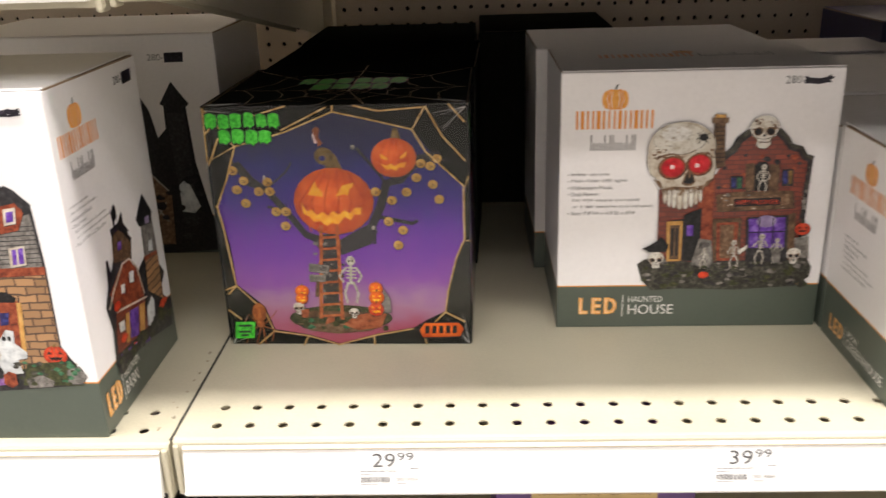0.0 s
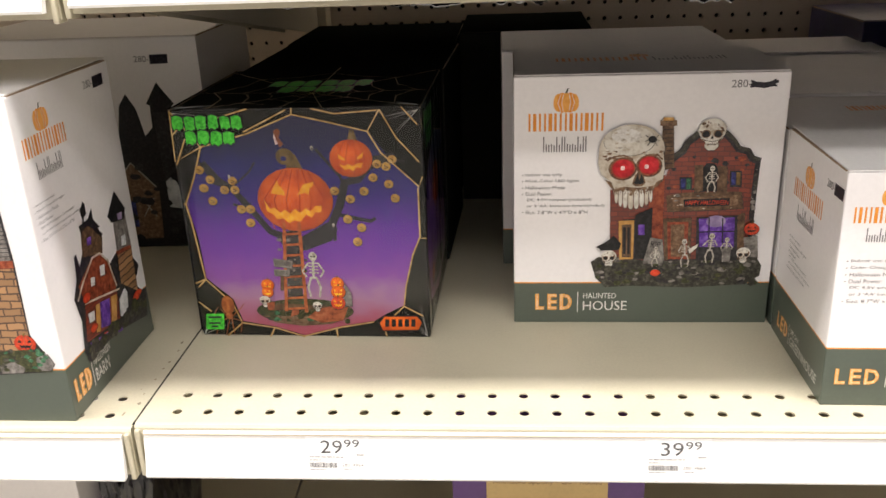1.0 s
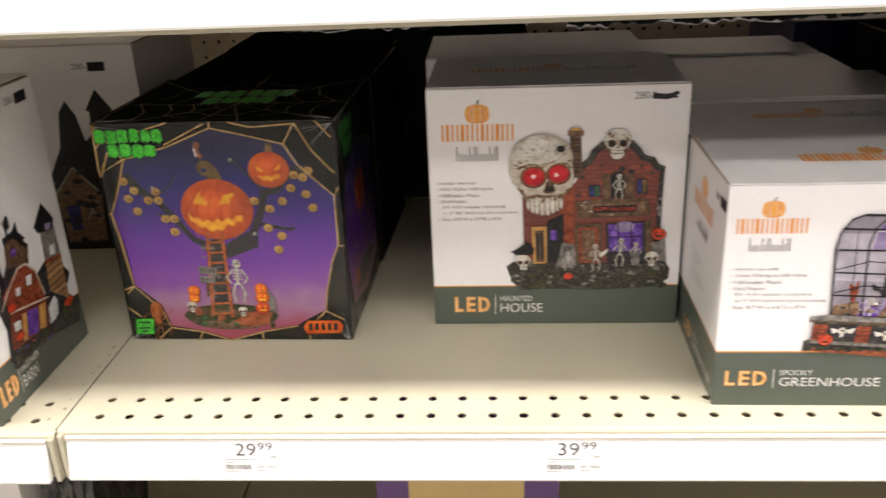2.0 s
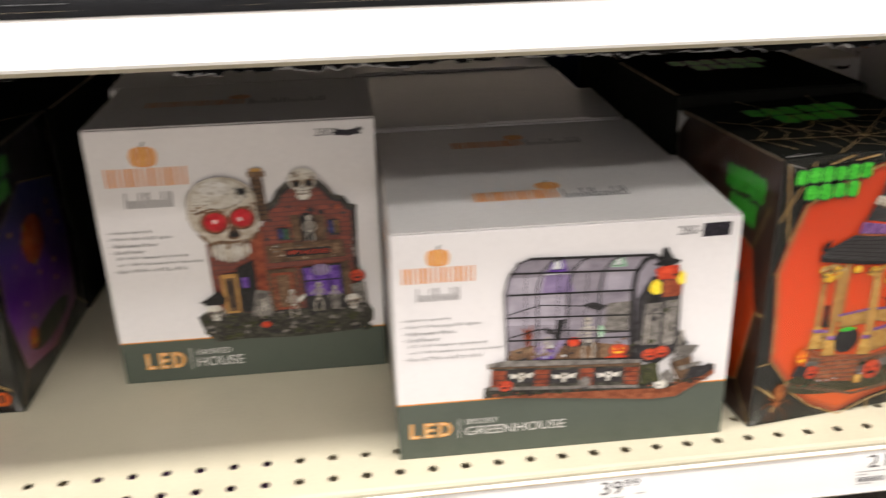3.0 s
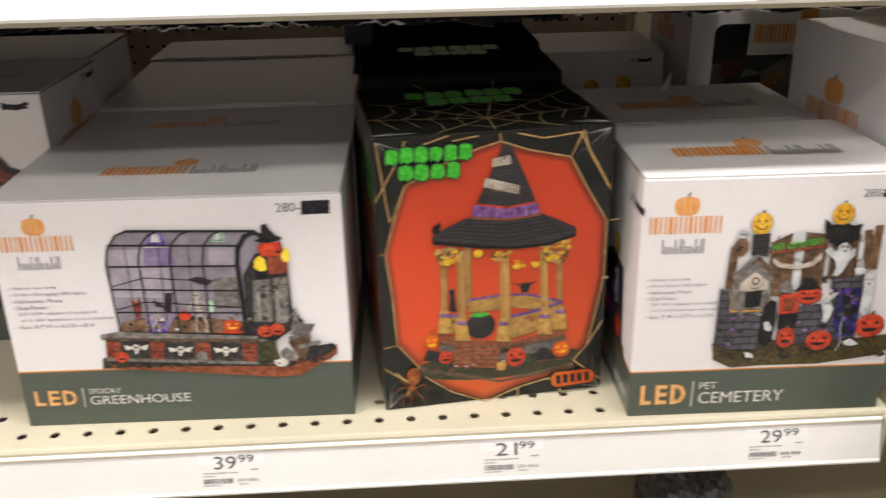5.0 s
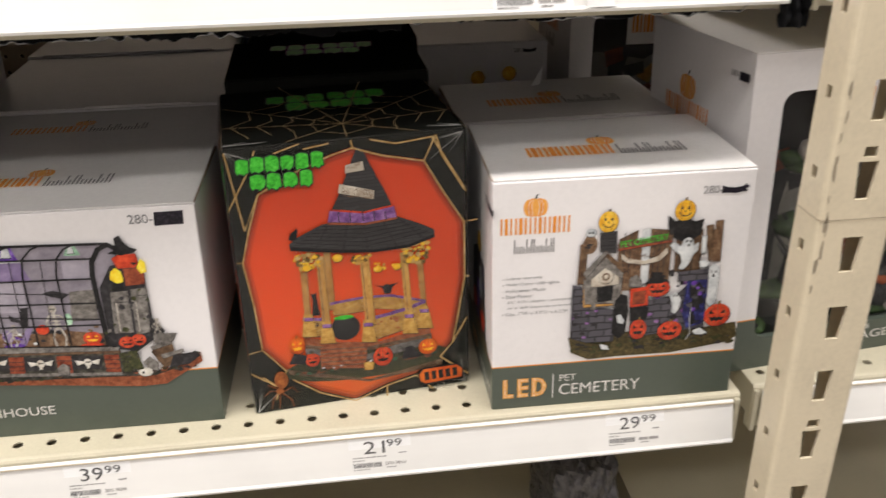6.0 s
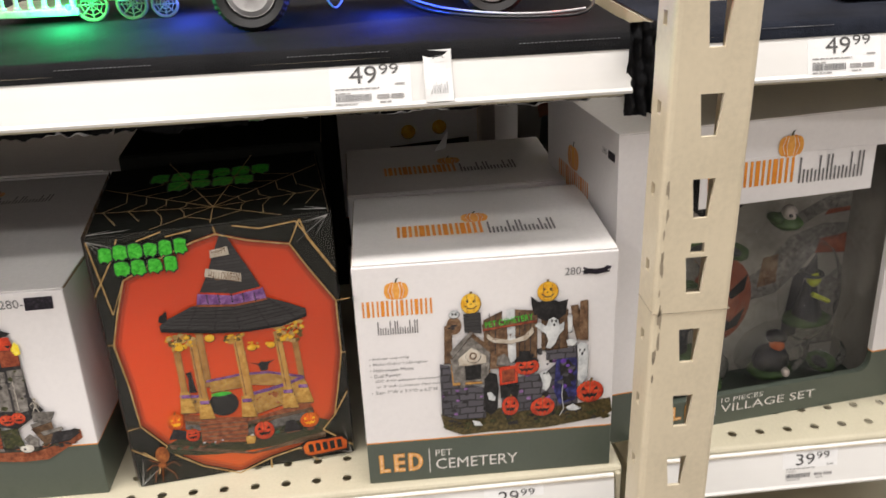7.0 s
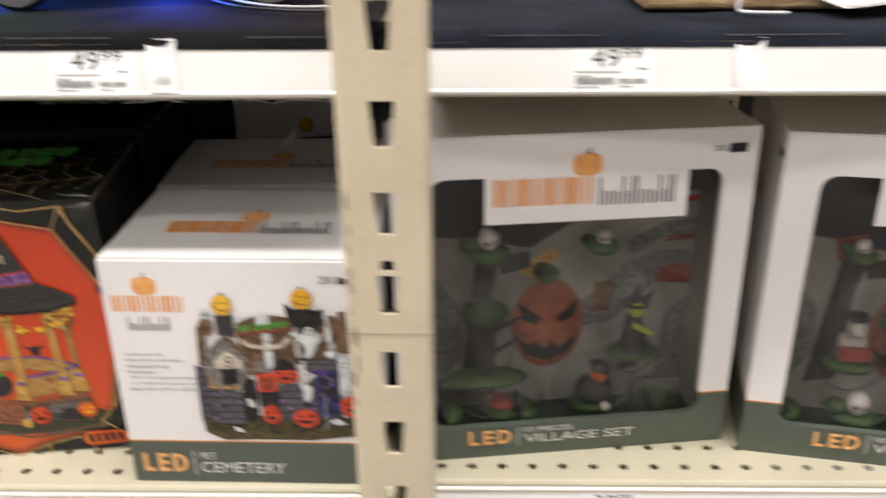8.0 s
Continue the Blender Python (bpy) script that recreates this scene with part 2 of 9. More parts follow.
def shelf(x0, x1, z, first_hole, holes, label, depth=0.86, y0=0.5285, perforate=True, rail=0.0375, rail_tilt=0.007, back=0.0, bracket=0.0):
    """A pressed steel shelf with two rows of holes along its nose and a price rail clipped to its front."""
    ob = thing("shelf", pose(0, 0, z), label, "shelf", "steel shelves", "structure")
    yb = y0 + depth
    if perforate:
        hx = [first_hole + INCH * i for i in range(holes)]
        bm = perforated(x0, x1, y0 + 0.004, 0.5866 + back, hx, [0.548 + back, 0.5734 + back], 0.0039, 0.0012, 16)
        part("perforated_nose", bm, BEIGE, ob)
        bm = bmesh.new()
        add_box(bm, x0, 0.5866 + back, -0.0012, x1, yb, 0)
    else:
        bm = bmesh.new()
        add_box(bm, x0, y0 + 0.004, -0.0012, x1, yb, 0)
    part("deck", bm, BEIGE, ob)
    nose = [(y0 + 0.004, 0), (y0 + 0.0018, -0.0008), (y0 + 0.0004, -0.0026), (y0, -0.005), (y0, -0.043), (y0 + 0.0012, -0.043), (y0 + 0.0012, -0.005), (y0 + 0.004, -0.0012)]
    part("nose", profile_bm(nose, x0, x1), BEIGE, ob)
    for xa, xb in ((x0, x0 + 0.0014), (x1 - 0.0014, x1)):
        part("side_flange", box_bm(xa, y0 + 0.0015, -0.032, xb, yb, -0.0012), BEIGE, ob)
    for xa in (x0 + 0.0010, x1 - 0.0048):
        bm = box_bm(xa - 0.0005, y0 - 0.0035, -0.046, xa + 0.0038, y0 + 0.010, -0.0035, bevel=0.0016)
        part("end_tab", bm, BEIGE, ob)
    reach = bracket or depth
    arm = [(y0 + 0.012, -0.0325), (y0 + reach - 0.01, -0.0325), (y0 + reach - 0.01, -0.0325 - 0.157 * reach), (y0 + 0.03, -0.036)]
    for xa in (x0 + 0.0018, x1 - 0.0038):
        part("bracket", profile_bm(arm, xa, xa + 0.002), BEIGE, ob)
    for k in range(2):
        yy = y0 + depth * (0.42 + 0.3 * k)
        part("stiffener", box_bm(x0 + 0.01, yy, -0.022, x1 - 0.01, yy + 0.03, -0.0012), BEIGE, ob)
    t = rail_tilt
    f = y0 - 0.0008
    prof = [(f, -0.0042), (f - 0.0016, -0.0044), (f - 0.0024, -0.0054), (f - 0.0024, -0.0062), (f - 0.0018, -0.0070),
            (f - 0.0022 - t, -0.0045 - rail + 0.004), (f - 0.0036 - t, -0.0045 - rail + 0.002), (f - 0.0030 - t, -0.0045 - rail), (f - t * 0.6, -0.0045 - rail)]
    part("price_rail", profile_bm(prof, x0 + 0.008, x1 - 0.007), RAIL, ob, "glossy white price rail")
    part("rail_lip", profile_bm([(f - 0.0025, -0.0056), (f - 0.0030, -0.0058), (f - 0.0030, -0.0065), (f - 0.0025, -0.0067)], x0 + 0.008, x1 - 0.007), RAIL_EDGE, ob)
    return ob


BAY0, BAY1 = -0.213, 1.010
shelf(BAY0, BAY1, SHELF_Z, -0.1846, 47, "beige steel shelf with two rows of holes and a white price rail")
shelf(-1.43, -0.2165, SHELF_Z - 0.004, -0.2415 - 46 * INCH, 47, "beige steel shelf of the next bay, scuffed at its end")
shelf(1.032, 1.60, SHELF_Z - 0.008, 1.0465, 22, "beige steel shelf beyond the upright, set a little back", y0=0.5475, back=0.019)
shelf(BAY0, BAY1, 1.305, 0, 0, "upper steel shelf draped with black fabric", depth=0.80, y0=0.5480, perforate=False, rail=0.0338, rail_tilt=0.008)
shelf(1.032, 1.60, 1.303, 0, 0, "upper steel shelf beyond the upright, draped with black fabric", depth=0.80, y0=0.5600, perforate=False, rail=0.0338, rail_tilt=0.008)
shelf(-1.43, -0.2165, 1.302, 0, 0, "narrow upper steel shelf of the next bay", depth=0.80, y0=0.5480, perforate=False, rail=0.0338, rail_tilt=0.008, bracket=0.62)
shelf(BAY0, BAY1, 0.56, 0, 0, "beige steel base shelf under the display", depth=0.92, y0=0.47, perforate=False)
shelf(-1.43, -0.2165, 0.56, 0, 0, "beige steel base shelf of the next bay", depth=0.92, y0=0.47, perforate=False)
shelf(1.032, 1.60, 0.60, 0, 0, "beige steel base shelf beyond the upright", depth=0.92, y0=0.47, perforate=False)


def upright(x, y, label):
    """A folded steel post with a column of tapering slots in its face and small square ones in its flank."""
    ob = thing("upright", pose(x, y, 0), label, "upright", kind="structure")
    w, th = 0.0508, 0.0022
    z0, z1, pitch, first = 0.0, 2.1, 0.0520, 1.277 - 16 * 0.0520
    bm = bmesh.new()

    def quad(a, b, c, e):
        bm.faces.new([bm.verts.new(p) for p in (a, b, c, e)])

    def panel(half, height, u0, u1, slots, to3):
        """A strip between u0 and u1 with four-sided slots cut through it."""
        z = z0
        for zc, top, bot, hh in slots:
            a, b = zc - hh, zc + hh
            for q in (((u0, z), (u1, z), (u1, a), (u0, a)), ((u0, a), (-bot, a), (-top, b), (u0, b)), ((bot, a), (u1, a), (u1, b), (top, b))):
                quad(*[to3(*p, 0) for p in q])
            rim = [(-bot, a), (bot, a), (top, b), (-top, b)]
            for p, q in zip(rim, rim[1:] + rim[:1]):
                quad(to3(*p, 0), to3(*q, 0), to3(*q, th), to3(*p, th))
            z = b
        for q in (((u0, z), (u1, z), (u1, height), (u0, height)),):
            quad(*[to3(*p, 0) for p in q])

    slots = []
    for i in range(34):
        zc = first + pitch * i
        slots.append((zc, 0.0070, 0.0046, 0.0128))
        if (i + 2) % 4 == 0:
            slots.append((zc + 0.0192, 0.0044, 0.0044, 0.0034))
    panel(0, z1, -w / 2 + 0.004, w / 2 - 0.004, slots, lambda u, z, t: (u, t, z))
    small = [(first + pitch * i + 0.002, 0.0032, 0.0032, 0.0042) for i in range(34)]
    panel(0, z1, -0.0125, 0.0125, small, lambda u, z, t: (-w / 2 + t, 0.0165 + u, z))
    panel(0, z1, -0.0125, 0.0125, small, lambda u, z, t: (w / 2 - t, 0.0165 + u, z))
    for s in (-1, 1):
        rim = [(s * (w / 2 - 0.004), 0.0), (s * (w / 2 - 0.0018), 0.0006), (s * (w / 2 - 0.0006), 0.0018), (s * w / 2, 0.004)]
        for p, q in zip(rim, rim[1:]):
            quad((*p, z0), (*q, z0), (*q, z1), (*p, z1))
        quad((s * w / 2, 0.029, z0), (s * (w / 2 - 0.010), 0.029, z0), (s * (w / 2 - 0.010), 0.029, z1), (s * w / 2, 0.029, z1))
    bmesh.ops.remove_doubles(bm, verts=bm.verts[:], dist=0.00001)
    bmesh.ops.recalc_face_normals(bm, faces=bm.faces[:])
    part("post", bm, UPRIGHT, ob)
    part("foot_plate", box_bm(-0.05, -0.02, 0, 0.05, 0.08, 0.006, bevel=0.001), UPRIGHT, ob)
    return ob


post = upright(1.0195, 0.441, "beige slotted steel upright with scuffed front edge")
# the splice half way up the post and the wear on its edge
part("splice_seam", box_bm(-0.0257, -0.0003, 1.1466, 0.0257, 0.0292, 1.1470), SCUFF, post, "thin dark splice line")
rub = random.Random(3)
for n in range(11):
    zc, bm = 1.10 + 0.013 * n + rub.uniform(-0.004, 0.004), bmesh.new()
    xc, r = -0.0232 + rub.uniform(-0.002, 0.003), rub.uniform(0.0007, 0.0019)
    bm.faces.new([bm.verts.new((xc + r * rub.uniform(0.4, 1.0) * math.cos(6.283 * j / 7), -0.0002, zc + 4.5 * r * rub.uniform(0.4, 1.2) * math.sin(6.283 * j / 7))) for j in range(7)])
    part("scuff", bm, SCUFF, post, "rubbed dark scuff")
for xx in (-0.215, 1.021):
    rear = thing("rear_upright", pose(xx, 1.335, 0), "beige steel post against the back board", "upright", kind="structure")
    part("post", box_bm(-0.02, 0, 0, 0.02, 0.04, 2.1, bevel=0.002), UPRIGHT, rear)

# the dark joint of the two bays, with grime rubbed into the deck beside it
# near-black strip paints the shade of the open gap itself
bm = bmesh.new()
edge = []
for n in range(60):
    yc = 0.534 + 0.008 * n
    w = 0.0010 + 0.0009 * abs(noise.noise((yc * 40, 1.0, 0.0)))
    edge.append((bm.verts.new((-0.2166 - w, yc, SHELF_Z - 0.0036)), bm.verts.new((-0.2152 + 0.4 * w, yc, SHELF_Z - 0.0036))))
for (a, b), (c, d) in zip(edge, edge[1:]):
    bm.faces.new((a, b, d, c))
tagged(new("joint_gap_shade", mesh_of(bm, "joint_gap_shade", HOLE_SHADE)), "near-black strip painting the shaded gap between the shelves", "stain", kind="structure")
for n in range(9):
    bm = bmesh.new()
    xc, yc, r = -0.2235 - abs(rub.gauss(0, 0.007)), 0.545 + 0.016 * n + rub.uniform(-0.006, 0.006), rub.uniform(0.0006, 0.0016)
    bm.faces.new([bm.verts.new((xc + r * rub.uniform(0.4, 1.3) * math.cos(6.283 * j / 8), yc + 2.0 * r * rub.uniform(0.4, 1.2) * math.sin(6.283 * j / 8), SHELF_Z - 0.004 + 0.0002)) for j in range(8)])
    tagged(new("grime_spot", mesh_of(bm, "grime_spot", SCUFF)), "dark rubbed grime beside the shelf joint", "stain", kind="structure")


# ---- cartons ----
def leaning(bm, lean):
    """Push a carton's top back a little, as soft card settles."""
    for v in bm.verts:
        v.co.y += lean * v.co.z
    return bm


def carton_body(w, d, h, band, mats, line=0.0011, lean=0.0):
    """A folded carton: rounded edges, a coloured foot band with a thin line above it."""
    bm = bmesh.new()
    add_box(bm, 0, 0, 0, w, d, h, bevel=0.0012, segs=2)
    for z in ((band, band + line) if band else ()):
        bmesh.ops.bisect_plane(bm, geom=bm.verts[:] + bm.edges[:] + bm.faces[:], plane_co=(0, 0, z), plane_no=(0, 0, 1))
    for f in bm.faces:
        z = f.calc_center_median().z
        f.material_index = 0 if not band or z > band + line else (2 if z > band else 1)
    return mesh_of(leaning(bm, lean), "body", mats)


def carton(name, label, w, d, h, x, y, z, turn, band, mats, group, top=None, gap=0.002, lean=0.0):
    """A carton whose front left foot stands at x, y; local x runs along its front, y to its back."""
    ob = thing(name, pose(x, y, z, 0, 0, turn), label, "carton", group)
    part("body", carton_body(w, d, h - 0.0016, band, mats, lean=lean), None, ob)
    bm = bmesh.new()
    vs = add_box(bm, 0.0008, 0.0012, h - 0.0012, w - 0.0008, d - 0.0008, h - 0.0002, bevel=0.0004)
    for v in bm.verts:
        v.co.z += gap * max(0.0, v.co.y / d - 0.15) * (0.6 + 0.4 * math.sin(7 * v.co.x / w))
    part("lid", leaning(bm, lean), [top or mats[0]], ob)
    slit = bmesh.new()
    add_box(slit, 0.0002, 0.004, h - 0.0022, w - 0.0002, d - 0.003, h - 0.0010)
    part("lid_gap", leaning(slit, lean), [KRAFT], ob, "raw brown card edge under the lid")
    return ob


ORANGE_LINE = surface("orange_line_print", (0.75, 0.27, 0.03), 0.35, vary=0.05)
WHITE_BOX = [CARD, GREEN, ORANGE_LINE]
Z1, Z2, ZL = SHELF_Z, SHELF_Z - 0.008, SHELF_Z - 0.004

tree_boxes = [carton("village_carton", "black glossy carton with a giant pumpkin tree house picture", 0.218, 0.190, 0.217, -0.207, 0.682, Z1, -1.6, 0, [BLACK_CARD], "black village cartons")]
for k, (xx, yy, a) in enumerate(((-0.199, 0.876, -2.5), (-0.196, 1.070, -1.0))):
    tree_boxes.append(carton("village_carton", "black glossy carton standing behind the pumpkin tree carton", 0.218, 0.190, 0.217, xx, yy, Z1, a, 0, [BLACK_CARD], "black village cartons"))
house_boxes = [carton("house_carton", "white carton with a skull haunted house picture and green foot", 0.2345, 0.142, 0.235, 0.0895, 0.7065, Z1, -0.6, 0.0405, WHITE_BOX, "haunted house cartons", CARD_TOP, lean=0.025),
               carton("house_carton", "white carton set back behind the first haunted house carton", 0.2345, 0.142, 0.235, 0.080, 0.852, Z1, 0.4, 0.0405, WHITE_BOX, "haunted house cartons", CARD_TOP, lean=0.025)]
green_boxes = []
for k, (xx, yy, a) in enumerate(((0.3245, 0.5615, -0.9), (0.327, 0.6985, 0.3), (0.323, 0.825, -0.7), (0.316, 0.950, 0.5), (0.311, 1.073, -0.3))):
    green_boxes.append(carton("greenhouse_carton", "white carton with a spooky greenhouse picture and green foot" if k == 0 else "white greenhouse carton queued behind the front one", 0.259, 0.1195 if k else 0.134, (0.187, 0.1845, 0.1885, 0.1850, 0.1890)[k], xx, yy, Z1, a, 0.0480, WHITE_BOX, "greenhouse cartons", CARD_TOP, gap=0.0035, lean=0.055))
hat_boxes = [carton("village_carton", "black glossy carton with a witch hat gazebo picture, set askew", 0.1792, 0.150, 0.2264, 0.6085, 0.5607, Z1, 6.6, 0, [BLACK_CARD], "black village cartons", lean=0.0165),
             carton("village_carton", "black glossy carton behind the witch hat gazebo carton", 0.182, 0.150, 0.235, 0.594, 0.730, Z1, 2.0, 0, [BLACK_CARD], "black village cartons"),
             carton("village_carton", "black glossy carton at the back of the witch hat row", 0.182, 0.150, 0.231, 0.600, 0.900, Z1, 1.0, 0, [BLACK_CARD], "black village cartons")]
pet_boxes = [carton("cemetery_carton", "white carton with a pet cemetery picture and green foot", 0.2012, 0.135, 0.1983, 0.7999, 0.5371, Z1, -0.9, 0.0395, WHITE_BOX, "pet cemetery cartons", CARD_TOP, lean=0.027),
             carton("cemetery_carton", "white pet cemetery carton queued behind the front one", 0.2012, 0.128, 0.1970, 0.797, 0.680, Z1, 1.2, 0.0395, WHITE_BOX, "pet cemetery cartons", CARD_TOP, lean=0.05),
             carton("cemetery_carton", "white pet cemetery carton abandoned deep on the shelf", 0.2015, 0.135, 0.1945, 0.757, 1.017, Z1, 0, 0.0395, WHITE_BOX, "pet cemetery cartons", CARD_TOP, lean=0.05)]
for k, (xa, xb) in enumerate(((0.104, 0.150), (0.120, 0.222), (0.118, 0.212), (0.020, 0.226))):
    box, tall = green_boxes[k + 1], (0.1845, 0.1885, 0.1850, 0.1890)[k]
    part("lid_lip", box_bm(xa, 0.055 * tall - 0.0004, tall - 0.001, xb, 0.055 * tall + 0.003, tall + 0.0016, bevel=0.0004), CARD_TOP, box, "lifted front lip of the lid")
barn_boxes = [carton("barn_carton", "white carton with a halloween barn picture and green foot", 0.24, 0.162, 0.264, -0.505, 0.5405, ZL, -0.3, 0.0470, WHITE_BOX, "barn cartons", CARD_TOP),
              carton("barn_carton", "white barn carton standing further back on the shelf", 0.30, 0.20, 0.255, -0.563, 0.925, ZL, 0, 0.0470, WHITE_BOX, "barn cartons", CARD_TOP)]
deep = carton("dark_carton", "black glossy carton deep in the gap between the rows", 0.170, 0.19, 0.226, 0.026, 1.085, Z1, -1.0, 0, [BLACK_CARD], "dark cartons")
navy = carton("navy_carton", "dark navy carton at the back of the shelf", 0.22, 0.20, 0.218, 0.557, 1.15, Z1, 0, 0, [NAVY_CARD], "dark cartons")


# ---- printed artwork: thin ink shapes laid on a carton's faces, in millimetres from the face's lower left corner ----
def ink(name, colour, dark=None, light=None, scale=260.0, contrast=0.16, rounded=0.0, rough=0.34):
    """Printing ink with the mottle of a photographed surface; rounded dims the ink towards a shape's rim."""
    m, t, b = mat_base("ink_" + name, colour, rough)
    b.inputs["Specular IOR Level"].default_value = 0.3
    n = noise_tex(t, scale, 6.0, 0.7)
    col = ramp(t, n, [(0.5 - contrast, dark or mul(colour, 0.45)), (0.5, colour), (0.5 + contrast, light or mul(colour, 1.5))])
    if rounded:
        uv = t.nodes.new("ShaderNodeTexCoord")
        d = t.nodes.new("ShaderNodeVectorMath")
        d.operation = "DISTANCE"
        d.inputs[1].default_value = (0.42, 0.62, 0)
        t.links.new(uv.outputs["UV"], d.inputs[0])
        r = t.nodes.new("ShaderNodeMapRange")
        r.inputs["From Min"].default_value, r.inputs["From Max"].default_value = 0.12, 0.68
        r.inputs["To Min"].default_value, r.inputs["To Max"].default_value = 0.0, rounded
        t.links.new(d.outputs["Value"], r.inputs["Value"])
        mx = t.nodes.new("ShaderNodeMix")
        mx.data_type = "RGBA"
        mx.inputs["B"].default_value = (*mul(dark or mul(colour, 0.3), 0.5), 1)
        mx.inputs[7].default_value = (*mul(dark or mul(colour, 0.3), 0.5), 1)
        t.links.new(r.outputs[0], mx.inputs[0])
        t.links.new(col, mx.inputs[6])
        col = mx.outputs[2]
    t.links.new(col, b.inputs["Base Color"])
    return m


def fade(name, stops, z0, z1, rough=0.28):
    """Ink that runs through several colours from z0 to z1 of the carton's height."""
    m, t, b = mat_base("ink_" + name, stops[0], rough)
    b.inputs["Specular IOR Level"].default_value = 0.3
    c, s, r = t.nodes.new("ShaderNodeTexCoord"), t.nodes.new("ShaderNodeSeparateXYZ"), t.nodes.new("ShaderNodeMapRange")
    r.inputs["From Min"].default_value, r.inputs["From Max"].default_value = z0, z1
    t.links.new(c.outputs["Object"], s.inputs[0])
    t.links.new(s.outputs["Z"], r.inputs["Value"])
    n = noise_tex(t, 45.0, 4.0)
    ad = t.nodes.new("ShaderNodeMath")
    ad.operation = "MULTIPLY_ADD"
    ad.inputs[1].default_value = 0.16
    t.links.new(n, ad.inputs[0])
    t.links.new(r.outputs[0], ad.inputs[2])
    k = len(stops)
    t.links.new(ramp(t, ad.outputs[0], [(0.08 + 0.95 * i / (k - 1) if i else 0.08, c) for i, c in enumerate(stops)]), b.inputs["Base Color"])
    return m


def ink_courses(name, brick, mortar, width, height, offset=0.5):
    """Ink of a pictured wall, course upon course."""
    m, t, b = mat_base("ink_" + name, brick, 0.34, 0.0, 0.2)
    c, mp, w = t.nodes.new("ShaderNodeTexCoord"), t.nodes.new("ShaderNodeMapping"), t.nodes.new("ShaderNodeTexBrick")
    mp.inputs["Rotation"].default_value = (math.pi / 2, 0, 0)
    t.links.new(c.outputs["Object"], mp.inputs[0])
    nz = t.nodes.new("ShaderNodeTexNoise")
    nz.inputs["Scale"].default_value = 90
    vm = t.nodes.new("ShaderNodeVectorMath")
    vm.operation = "MULTIPLY_ADD"
    vm.inputs[1].default_value = (0.003, 0.003, 0.003)
    t.links.new(c.outputs["Object"], nz.inputs["Vector"])
    t.links.new(nz.outputs["Color"], vm.inputs[0])
    t.links.new(mp.outputs[0], vm.inputs[2])
    t.links.new(vm.outputs[0], w.inputs["Vector"])
    w.inputs["Color1"].default_value, w.inputs["Color2"].default_value, w.inputs["Mortar"].default_value = (*brick, 1), (*mul(brick, 0.6), 1), (*mortar, 1)
    w.inputs["Scale"].default_value, w.inputs["Mortar Size"].default_value = 1.0, height * 0.11
    w.inputs["Brick Width"].default_value, w.inputs["Row Height"].default_value = width, height
    w.offset = offset
    t.links.new(w.outputs["Color"], b.inputs["Base Color"])
    return m


